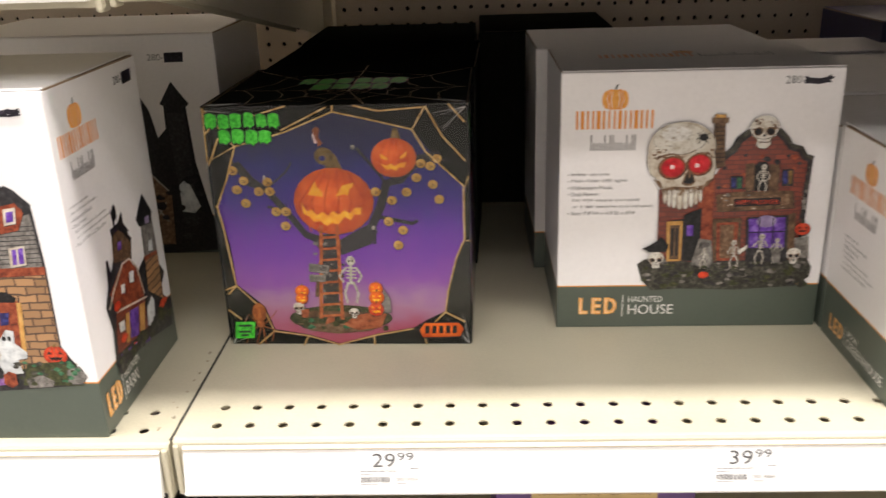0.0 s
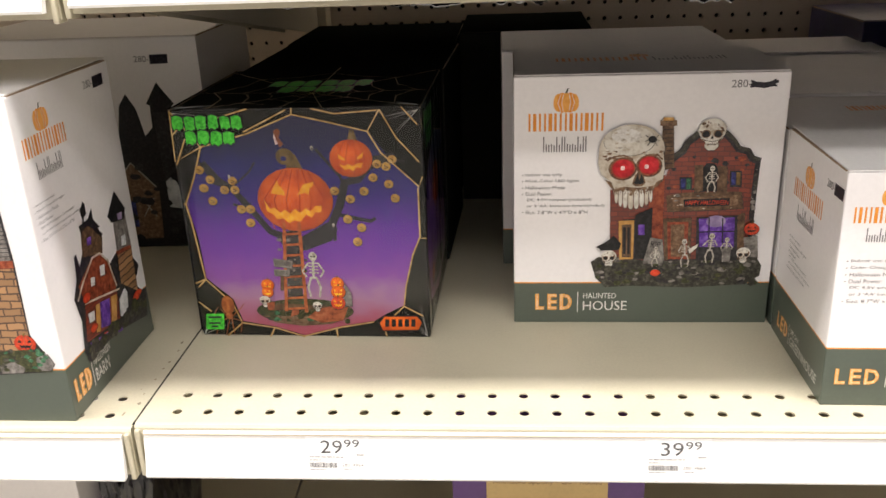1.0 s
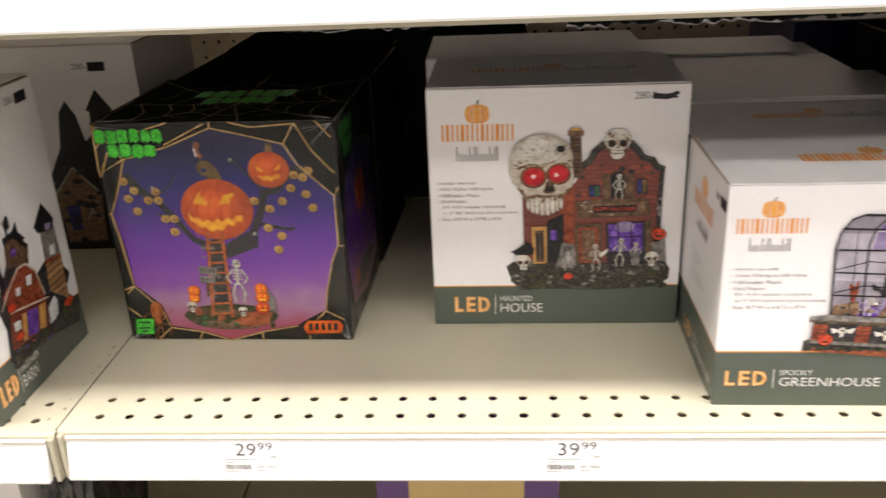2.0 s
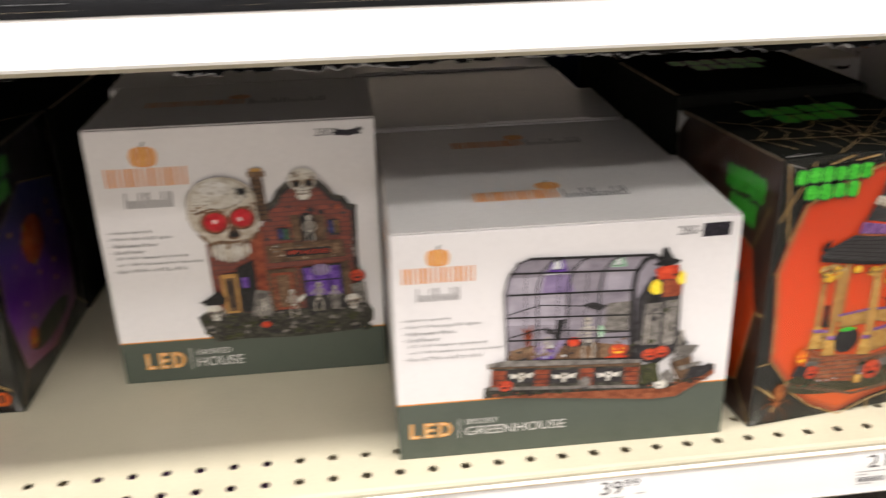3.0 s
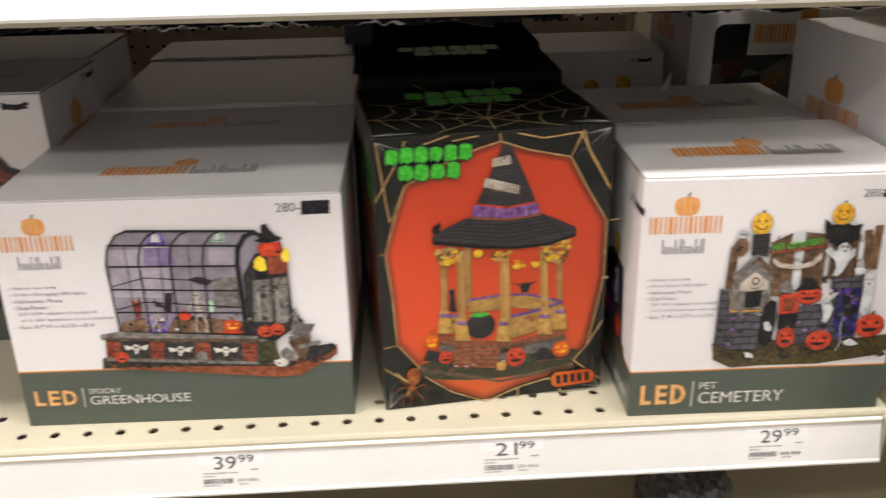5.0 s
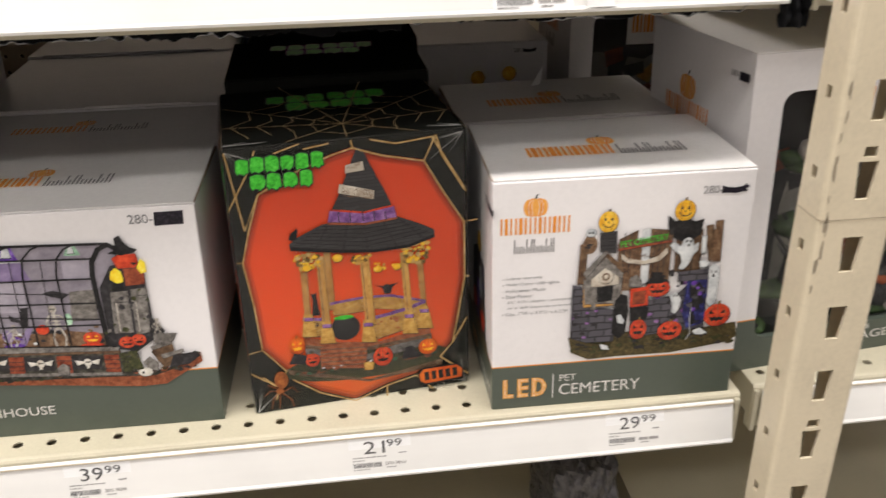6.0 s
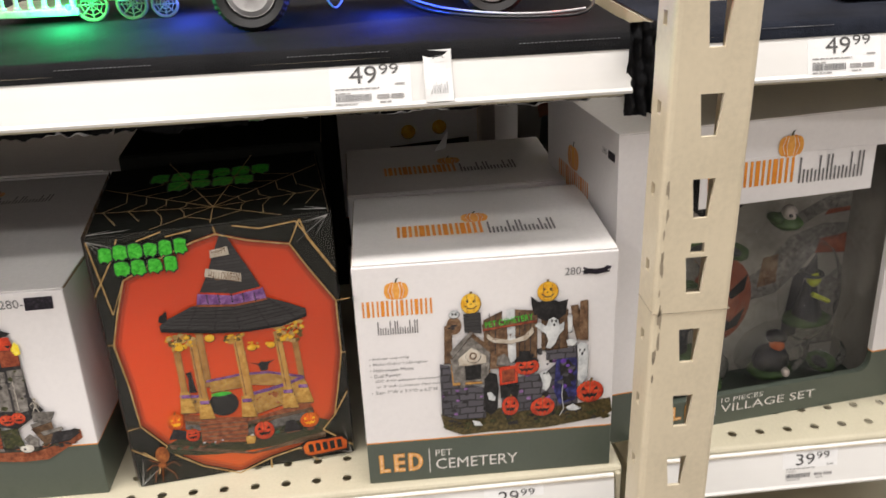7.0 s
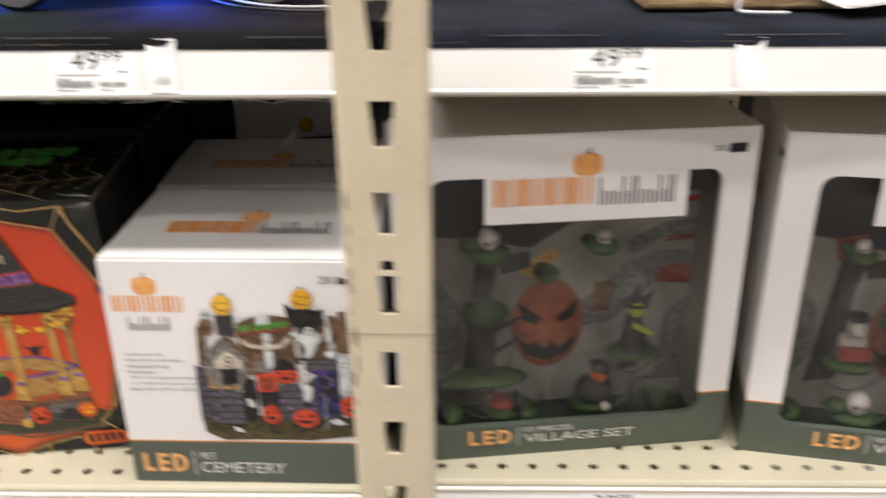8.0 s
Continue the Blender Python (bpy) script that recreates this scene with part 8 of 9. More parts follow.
# ---- price labels on the rails ----
def price_label(x, y, z, tilt, pounds, cents, stock="", w=50.0, h=30.0):
    """A paper label: a big price, small raised cents, unreadable lines as bars, a bar code."""
    ob = thing("price_label", pose(x, y, z, tilt, 0, 0), "white paper price label clipped in the rail", "label", "price labels")
    part("card", box_bm(0, -0.0002, 0, w / 1000, 0, h / 1000), PAPER, ob)
    g = Print(ob, "front", w / 1000, 0.001, h / 1000, lift=0.0005)
    k = w / 50.0
    g.start("price_print", "dark grey price figures")
    g.text("figures", pounds, 12 * k, h - 14.0 * k, 17 * k, 10.6 * k)
    g.text("figures", cents, 30.5 * k, h - 9.0 * k, 12 * k, 6.2 * k)
    g.start("small_print", "faint grey bars of small print")
    rng = random.Random(len(stock) + int(x * 1000))
    for row, (yy, x0, x1) in enumerate(((h - 17.5 * k, 3 * k, 30 * k), (h - 20 * k, 3 * k, 12 * k), (2.2 * k, 3 * k, 16 * k), (2.6 * k, 30 * k, 37 * k))):
        xx = x0
        while xx < x1:
            d = rng.uniform(1.2, 4.5) * k
            g.poly("pale", xx, yy, min(xx + d, x1), yy, min(xx + d, x1), yy + 0.9 * k, xx, yy + 0.9 * k)
            xx += d + 0.7 * k
    g.poly("pale", 40 * k, h - 15.5 * k, 46 * k, h - 15.5 * k, 46 * k, h - 14.6 * k, 40 * k, h - 14.6 * k)
    xx = 3 * k
    while xx < 25 * k:
        d = rng.uniform(0.25, 0.8) * k
        g.poly("type", xx, 4.2 * k, xx + d, 4.2 * k, xx + d, 8.4 * k, xx, 8.4 * k)
        xx += d + rng.uniform(0.25, 0.6) * k
    if stock:
        g.text("faint", stock, 28.5 * k, 5.2 * k, 17 * k, 2.7 * k)
    else:
        g.poly("pale", 28.5 * k, 5.2 * k, 36 * k, 5.2 * k, 36 * k, 7.6 * k, 28.5 * k, 7.6 * k).poly("pale", 37 * k, 5.2 * k, 45 * k, 5.2 * k, 45 * k, 7.6 * k, 37 * k, 7.6 * k)
    g.flush()
    return ob


LOW, LOWR, HIGH = 0.9135, 0.9060, 1.2685
price_label(-0.076, 0.5194, LOW, -12.5, "29", "99", "280 9954")
price_label(0.185, 0.5194, LOW, -12.5, "39", "99", "280 9884")
price_label(0.463, 0.5194, LOW, -12.5, "39", "99", "280-9886")
price_label(0.6815, 0.5194, LOW, -12.5, "21", "99", "280-9863")
price_label(0.893, 0.5194, LOW, -12.5, "29", "99")
price_label(1.160, 0.5384, LOWR, -12.5, "39", "99")
price_label(0.798, 0.5360, HIGH, -18, "49", "99", "", 54.0, 31.0)
price_label(1.134, 0.5480, HIGH - 0.002, -18, "49", "99", "", 54.0, 31.0)
for xx, zz in ((0.861, HIGH + 0.001), (1.240, HIGH - 0.002)):
    tag = thing("shelf_tag", pose(xx, 0.5362 if xx < 1 else 0.5482, zz, -16, 0, 2), "small creased white tag pushed into the rail", "label", "shelf tags")
    bm = bmesh.new()
    bmesh.ops.create_grid(bm, x_segments=5, y_segments=8, size=0.5)
    for v in bm.verts:
        u, w = v.co.x + 0.5, v.co.y + 0.5
        v.co = Vector((0.019 * u, -0.0012 - 0.0008 * math.sin(5 * w + 2 * u), 0.034 * w))
    part("paper", bm, PAPER, tag)
    g = Print(tag, "front", 0.02, 0.001, 0.034, lift=0.0024)
    g.start("scrawl", "thin dark pen strokes")
    if xx < 1:
        g.line("type", 0.5, 6, 28, 8, 30, 12, 30, 14, 28)
        for k in range(6):
            g.line("type", 0.35, 4 + 2 * k, 5 + (k % 3), 6 + 1.8 * k, 11 + 2 * (k % 2), 7 + 1.6 * k, 5)
    g.flush()


# ---- window cartons with figures behind clear film ----
def window_carton(x, y, z, turn, w=0.265, d=0.165, h=0.265, name="figure_carton", label="white window carton with small halloween figures behind clear film"):
    ob = thing(name, pose(x, y, z, 0, 0, turn), label, "carton", "figure cartons")
    band, th = 0.049, 0.0012
    x0, x1, z0, z1, r = 0.028, w - 0.025, 0.030, h - 0.031, 0.012
    # front board with a round-cornered window
    bm = bmesh.new()
    inner, outer = [], []
    for cx, cz, a0 in ((x1 - r, z1 - r, 0), (x0 + r, z1 - r, 90), (x0 + r, z0 + r, 180), (x1 - r, z0 + r, 270)):
        for k in range(6):
            a = radians(a0 + 18 * k)
            p = (cx + r * math.cos(a), cz + r * math.sin(a))
            inner.append(p)
            q = 1 / max(abs(math.cos(a)), abs(math.sin(a)))
            outer.append((min(max(cx + 0.5 * math.cos(a) * q, 0), w), min(max(cz + 0.5 * math.sin(a) * q, 0), h)))
    vi, vo, vb = [[bm.verts.new((p[0], e, p[1])) for p in ps] for ps, e in ((inner, 0), (outer, 0), (inner, 0.006))]
    n = len(inner)
    for k in range(n):
        m = (k + 1) % n
        bm.faces.new((vi[k], vo[k], vo[m], vi[m]))
        bm.faces.new((vb[k], vi[k], vi[m], vb[m]))
    for zz in (band, band + 0.0011):
        bmesh.ops.bisect_plane(bm, geom=bm.verts[:] + bm.edges[:] + bm.faces[:], plane_co=(0, 0, zz), plane_no=(0, 0, 1))
    for f in bm.faces:
        zc = f.calc_center_median().z
        f.material_index = 0 if zc > band + 0.0011 else (2 if zc > band else 1)
    part("front_board", bm, WHITE_BOX, ob)
    for nm, a in (("side_board", (0, 0.0002, 0, th, d, h)), ("side_board", (w - th, 0.0002, 0, w, d, h)), ("back_board", (th, d - th, 0, w - th, d, h))):
        bm = box_bm(*a)
        for zz in (band, band + 0.0011):
            bmesh.ops.bisect_plane(bm, geom=bm.verts[:] + bm.edges[:] + bm.faces[:], plane_co=(0, 0, zz), plane_no=(0, 0, 1))
        for f in bm.faces:
            zc = f.calc_center_median().z
            f.material_index = 0 if zc > band + 0.0011 else (2 if zc > band else 1)
        part(nm, bm, WHITE_BOX, ob)
    part("lid", box_bm(0, 0, h, w, d, h + th, bevel=0.0004), CARD_TOP, ob)
    part("bottom_board", box_bm(th, 0.0002, 0, w - th, d - th, th), GREEN, ob)
    part("inner_card", box_bm(0.004, 0.070, 0.004, w - 0.004, 0.072, h - 0.002), LINER, ob, "grey printed inner card")
    for xa in (0.012, w - 0.013):
        part("inner_wall", box_bm(xa, 0.007, 0.004, xa + 0.001, 0.070, h - 0.004), LINER, ob)
    bm = bmesh.new()
    bmesh.ops.create_grid(bm, x_segments=60, y_segments=60, size=0.5)
    for v in bm.verts:
        u, q = v.co.x + 0.5, v.co.y + 0.5
        v.co = Vector((lerp(0.013, w - 0.014, u), 0.0135 + 0.0075 * noise.noise((u * 6 + q * 2, q * 7, 1.3 + 9 * x)) + 0.0016 * abs(noise.noise((u * 15 - q * 8, q * 15, 3.1))), lerp(0.008, h - 0.008, q)))
    film = part("film", bm, FILM, ob, "clear wrinkled blister film", smooth=True)
    film.visible_shadow = False
    # logo tab let into the window
    part("logo_tab", box_bm(0.070, -0.0004, h - 0.068, w - 0.053, 0.0004, h - 0.030, bevel=0.0002), CARD, ob, "white tab with the maker's mark")
    g = Print(ob, "front", w, d, h, lift=0.0009)
    g.brand(75, 1000 * h - 62, 1000 * w - 135, 46, False)
    g.code(1000 * w - 36, 1000 * h - 17, 4.6, 0)
    g.foot("10 PIECES", "VILLAGE SET", 58, 13, 118, 14)
    g.flush()
    g = Print(ob, "left", w, d, h)
    g.brand(30, 175, 75, 72)
    g.code(1000 * d - 32, 1000 * h - 22, 4.6, 0)
    g.flush()
    return ob


def card_picture(ob, w, h):
    """The dim print on the inner card: a dull pumpkin face, dark hills, a pale arc."""
    g = Print(ob, "front", w, 0.1, h, lift=-0.0697)
    g.start("card_picture", "dim printed pumpkin and dark hills on the inner card")
    m, t = 1000 * w - 5, 1000 * h - 4
    g.poly("char", 5, 150, 40, 172, 75, 168, 120, 158, 175, 190, m, 206, m, t, 5, t)
    g.poly("grey", 5, 20, 40, 24, 62, 60, 60, 105, 40, 132, 5, 140)
    g.poly("char", 60, 30, 86, 36, 88, 120, 98, 165, 74, 165, 70, 120).poly("char", 206, 30, 224, 34, 226, 92, 236, 112, 214, 98)
    g.poly("grey", 150, 96, 180, 112, 205, 140, 240, 150, m, 146, m, 120, 235, 122, 215, 100, 196, 84, 170, 80)
    g.poly("grey", 225, 20, 240, 24, 246, 90, m, 110, m, 20)
    g.poly("grey", 205, 160, 240, 176, m, 180, m, 166, 238, 162, 212, 148)
    g.ell("dullpumpkin", 138, 84, 33, 44)
    for d in (-24, -9, 9, 25):
        g.line("rust", 1.6, 138 + d * 0.4, 118, 136 + d * 1.0, 82, 136 + d * 0.5, 44)
    g.poly("black", 112, 106, 132, 90, 128, 83, 115, 89).poly("black", 166, 108, 146, 90, 150, 83, 163, 91)
    g.poly("black", 110, 72, 122, 63, 128, 67, 136, 59, 143, 65, 150, 59, 166, 73, 159, 54, 138, 46, 118, 54)
    g.poly("straw", 112, 136, 128, 126, 150, 152, 138, 158).poly("tan", 116, 138, 128, 131, 142, 149, 136, 153)
    g.poly("stain", 176, 92, 196, 94, 196, 124, 180, 122).poly("char", 96, 134, 122, 140, 120, 156, 92, 150)
    g.poly("rust", 70, 150, 92, 158, 90, 176, 66, 170).poly("red", 212, 188, m, 196, m, 201, 214, 194)
    g.poly("rust", 235, 120, m, 116, m, 138, 238, 134).poly("rust", 240, 158, m, 160, m, 164, 244, 163)
    return g.flush()


def figure(ob, name, x, z, s, kind):
    """One small painted resin figure in its blister cup."""
    y = 0.030
    bm = bmesh.new()
    add_ball(bm, (x, y, z + 0.004), (s * 0.62, 0.016, 0.006), 0, 14, 8)
    if kind == "hag":
        add_cyl(bm, (x, y, z + 0.004), (x, y, z + s * 1.1), s * 0.38, s * 0.14, 12, 1)
        add_ball(bm, (x, y - 0.004, z + s * 1.2), s * 0.17, 2, 12, 8)
        add_cyl(bm, (x, y, z + s * 1.3), (x, y, z + s * 1.34), s * 0.30, s * 0.27, 14, 1)
        add_cyl(bm, (x, y, z + s * 1.33), (x + s * 0.06, y, z + s * 1.8), s * 0.16, s * 0.02, 10, 1)
        add_cyl(bm, (x - s * 0.1, y - 0.01, z + s * 0.9), (x + s * 0.3, y - 0.014, z + s * 0.7), s * 0.07, s * 0.05, 8, 2)
    elif kind == "mourner":
        add_ball(bm, (x, y, z + s * 0.4), (s * 0.5, 0.014, s * 0.42), 1, 12, 8)
        add_ball(bm, (x + s * 0.1, y - 0.002, z + s * 0.85), s * 0.2, 3, 12, 8)
        add_ball(bm, (x + s * 0.14, y + 0.002, z + s * 0.98), (s * 0.26, 0.01, s * 0.18), 1, 12, 8)
        add_ball(bm, (x + s * 0.2, y - 0.014, z + s * 0.2), s * 0.12, 4, 10, 6)
    elif kind == "tree":
        add_cyl(bm, (x, y, z), (x + s * 0.08, y, z + s * 1.0), s * 0.14, s * 0.07, 8, 1)
        for a in range(6):
            t = 0.4 + 0.12 * a
            add_cyl(bm, (x, y, z + s * t), (x + s * 0.6 * math.cos(a * 2.1), y - 0.006 * (a % 2), z + s * (t + 0.35)), s * 0.05, s * 0.015, 6, 1)
        add_ball(bm, (x, y, z + s * 1.1), (s * 0.35, 0.012, s * 0.2), 0, 10, 6)
    elif kind == "skull":
        add_ball(bm, (x, y - 0.004, z + s * 0.6), (s * 0.3, s * 0.3, s * 0.34), 4, 12, 8)
        add_ball(bm, (x - s * 0.1, y - 0.004 - s * 0.26, z + s * 0.6), s * 0.07, 1, 8, 6)
        add_ball(bm, (x + s * 0.1, y - 0.004 - s * 0.26, z + s * 0.6), s * 0.07, 1, 8, 6)
        add_ball(bm, (x - s * 0.5, y, z + s * 0.4), (s * 0.3, 0.01, s * 0.2), 0, 10, 6)
    elif kind == "dog":
        add_ball(bm, (x, y, z + s * 0.45), (s * 0.45, 0.012, s * 0.25), 5, 12, 8)
        for d in (-0.3, 0.3):
            add_cyl(bm, (x + d * s, y, z), (x + d * s, y, z + s * 0.4), s * 0.08, s * 0.1, 8, 5)
        add_ball(bm, (x + s * 0.45, y - 0.004, z + s * 0.7), (s * 0.2, 0.01, s * 0.18), 1, 10, 6)
    elif kind == "tomb":
        add_box(bm, x - s * 0.3, y - 0.005, z, x + s * 0.3, y + 0.008, z + s * 0.9, bevel=0.004, mat=4)
        add_ball(bm, (x, y - 0.008, z + s * 1.15), s * 0.2, 4, 12, 8)
        add_box(bm, x - s * 0.36, y - 0.012, z + s * 0.35, x + s * 0.36, y - 0.006, z + s * 0.7, bevel=0.001, mat=5)
        add_ball(bm, (x, y, z + s * 1.4), (s * 0.3, 0.01, s * 0.1), 1, 12, 6)
    else:
        add_ball(bm, (x, y, z + s * 0.3), (s * 0.7, 0.014, s * 0.3), 0, 12, 8)
        add_ball(bm, (x - s * 0.3, y - 0.006, z + s * 0.45), (s * 0.3, 0.01, s * 0.2), 1, 12, 8)
    for v in bm.verts:
        v.co += 0.0012 * Vector((noise.noise(v.co * 300), noise.noise(v.co * 300 + Vector((9, 0, 0))), noise.noise(v.co * 300 + Vector((0, 9, 0)))))
    return part(name, bm, [RESIN_GREEN, RESIN_BLACK, RESIN_YELLOW, RESIN_ORANGE, BONE, RESIN_RED], ob)


def cup(ob, x, z, w, h):
    """A moulded bulge of the clear blister round a figure."""
    bm = bmesh.new()
    vs = add_ball(bm, (0, 0, 0), (w / 2, 0.018, h / 2), 0, 18, 10)
    bmesh.ops.delete(bm, geom=[v for v in bm.verts if v.co.y > 0.004], context="VERTS")
    bmesh.ops.translate(bm, verts=bm.verts[:], vec=(x, 0.030, z))
    c = part("blister_cup", bm, FILM, ob, smooth=True)
    c.visible_shadow = False
    return c


def shrink_wrap(ob, w, d, h, seed, lean=0.0):
    """Tight clear film round a carton, pulled into creases at its corners."""
    bm = bmesh.new()
    add_box(bm, -0.0011, -0.0013, 0.0006, w + 0.0011, d, h + 0.0014)
    bmesh.ops.delete(bm, geom=[f for f in bm.faces if abs(f.normal.y - 1) < 0.1 or abs(f.normal.z) > 0.9], context="FACES")
    film = part("shrink_wrap", leaning(bm, lean), WRAP, ob, "clear shrink wrap creased at the corners")
    film.visible_shadow = False
    rng = random.Random(seed)
    # thin pale strands at the corners paint the highlights of the creases
    bm = bmesh.new()
    for cx, cz, sx, sz in ((0, h, 1, -1), (w, h, -1, -1), (0, 0, 1, 1), (w, 0, -1, 1)):
        for k in range(5):
            a, l = rng.uniform(0.1, 1.45), rng.uniform(0.010, 0.034)
            x, z = cx + sx * 0.002, cz + sz * 0.002
            x2, z2 = x + sx * l * math.cos(a), z + sz * l * math.sin(a)
            add_cyl(bm, (x, -0.0016, z), (x2, -0.0014, z2), 0.00022, 0.00006, 4)
            add_cyl(bm, (x, 0.002, h + 0.0016 if cz else 0.003), (x2, 0.002 + 0.6 * l * rng.random(), h + 0.0015 if cz else 0.003), 0.0002, 0.00006, 4)
    tagged(part("crease_glint", leaning(bm, lean), CREASE_GLINT, ob, "pale strands painting the glints along creases in the wrap"), kind="stuff")


shrink_wrap(tree_boxes[0], 0.218, 0.190, 0.217, 3)
shrink_wrap(hat_boxes[0], 0.1792, 0.150, 0.2264, 8, 0.0165)

bm = bmesh.new()
bm.faces.new([bm.verts.new(p) for p in ((-0.0019, 0.1535, 0.2255), (-0.0019, 0.1535, 0.205), (-0.0019, 0.139, 0.2225))])
bmesh.ops.solidify(bm, geom=bm.faces[:], thickness=0.0004)
part("torn_corner", bm, PAPER, hat_boxes[0], "bare torn white card at a back corner")

flap = thing("torn_flap", pose(0.884, 0.796, Z1 + 0.1972, 0, 0, 20), "torn white paper corner standing on a carton lid", "paper scrap")
bm = bmesh.new()
for tri in (((0, 0, 0), (0.014, 0.003, 0), (0.020, 0.008, 0.017)), ((0.014, 0.003, 0), (0.018, 0.008, 0.002), (0.020, 0.008, 0.017))):
    bm.faces.new([bm.verts.new(p) for p in tri])
bmesh.ops.solidify(bm, geom=bm.faces[:], thickness=0.0004)
part("scrap", bm, PAPER, flap)


def slant(ob, lean):
    """Push a soft carton's top back a little."""
    for c in ob.children_recursive:
        for v in c.data.vertices:
            v.co.y += lean * v.co.z
    return ob


FIGURES_ONE = (("witch_figure", 0.204, 0.072, 0.038, "hag"), ("mourner_figure", 0.172, 0.024, 0.036, "mourner"), ("dog_figure", 0.090, 0.022, 0.026, "dog"), ("lamp_tree_figure", 0.076, 0.054, 0.060, "tree"),
               ("skull_figure", 0.172, 0.172, 0.022, "skull"), ("bush_figure", 0.226, 0.022, 0.020, "bush"), ("bush_figure", 0.045, 0.022, 0.018, "bush"), ("bush_figure", 0.110, 0.022, 0.016, "bush"),
               ("bush_figure", 0.125, 0.150, 0.016, "bush"), ("ghost_figure", 0.078, 0.170, 0.030, "skull"))
FIGURES_TWO = (("tomb_figure", 0.082, 0.072, 0.034, "tomb"), ("bush_figure", 0.040, 0.022, 0.018, "bush"), ("ghost_figure", 0.095, 0.022, 0.032, "skull"), ("skull_figure", 0.075, 0.170, 0.020, "skull"), ("mourner_figure", 0.140, 0.022, 0.030, "mourner"), ("tree_figure", 0.120, 0.110, 0.036, "tree"))
set_one = window_carton(1.0120, 0.5700, Z2, 7.0, 0.280, 0.165, 0.279)
card_picture(set_one, 0.280, 0.279)
for spec in FIGURES_ONE:
    figure(set_one, *spec)
for a in ((0.204, 0.104, 0.062, 0.100), (0.172, 0.048, 0.076, 0.062), (0.090, 0.040, 0.076, 0.048), (0.226, 0.036, 0.046, 0.034), (0.076, 0.100, 0.05, 0.115)):
    cup(set_one, *a)
slant(set_one, 0.05)
set_two = window_carton(1.3010, 0.5900, Z2, -10.0, 0.280, 0.165, 0.279, label="white window carton set askew with figures behind clear film")
card_picture(set_two, 0.280, 0.279)
for spec in FIGURES_TWO:
    figure(set_two, *spec)
cup(set_two, 0.085, 0.105, 0.075, 0.11)
cup(set_two, 0.095, 0.045, 0.065, 0.06)
slant(set_two, 0.05)
set_three = window_carton(0.975, 0.980, Z1, 0.0, h=0.262, label="white window carton standing in the dark behind the front row")
card_picture(set_three, 0.265, 0.262)


# ---- black cloth on the upper shelves ----
def drape(x0, x1, z, y0, mat, seed, label):
    """Cloth laid over a shelf, folded down over its nose, a little rumpled."""
    ob = thing("shelf_cloth", pose(0, 0, z), label, "cloth", "shelf cloths")
    bm = bmesh.new()
    prof = [(y0 - 0.0042, -0.0095), (y0 - 0.0036, -0.004), (y0 - 0.0006, 0.0008), (y0 + 0.004, 0.0018)] + [(y0 + 0.004 + 0.012 * k, 0.0018) for k in range(1, 60)]
    n = 90
    rows = []
    for i in range(n + 1):
        x = lerp(x0, x1, i / n)
        row = []
        for j, (yy, zz) in enumerate(prof):
            q = noise.noise((x * 9 + seed, yy * 11, 0.3)) + 0.5 * noise.noise((x * 31, yy * 29 + seed, 2.3))
            row.append(bm.verts.new((x, yy, zz + (max(0.0, q) * 0.0035 if j > 3 else 0.0003 * q))))
        rows.append(row)
    for a, b in zip(rows, rows[1:]):
        for j in range(len(prof) - 1):
            bm.faces.new((a[j], b[j], b[j + 1], a[j + 1]))
    part("sheet", bm, mat, ob, smooth=True)
    bm = bmesh.new()
    for i in range(n * 5):
        x = lerp(x0, x1, i / (n * 5))
        if noise.noise((x * 13, 1.0, seed)) > 0.02:
            add_box(bm, x, y0 - 0.0036, -0.0020, x + (x1 - x0) / (n * 11), y0 - 0.0029, -0.0016)
    tagged(part("stitching", bm, FABRIC_EDGE, ob, "pale hem stitching"), kind="stuff")
    return ob


drape(BAY0 + 0.004, BAY1, 1.305, 0.548, FABRIC, 1.0, "rumpled black mesh cloth over the upper shelf")
drape(1.033, 1.60, 1.303, 0.560, FABRIC_BLUE, 5.0, "dark slate cloth over the upper shelf beyond the post")

# unseen black sheet, added to darken the underside and the goods below
lining = thing("bounce_cut_lining", pose(0, 0, 1.2695), "black cloth sheet added under the upper shelf to cut bounced light", "cloth", "shelf cloths")
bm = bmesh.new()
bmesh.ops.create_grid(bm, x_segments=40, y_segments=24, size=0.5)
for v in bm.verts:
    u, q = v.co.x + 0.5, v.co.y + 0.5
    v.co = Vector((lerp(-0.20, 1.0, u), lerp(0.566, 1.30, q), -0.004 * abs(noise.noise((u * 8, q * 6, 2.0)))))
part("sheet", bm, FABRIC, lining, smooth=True)

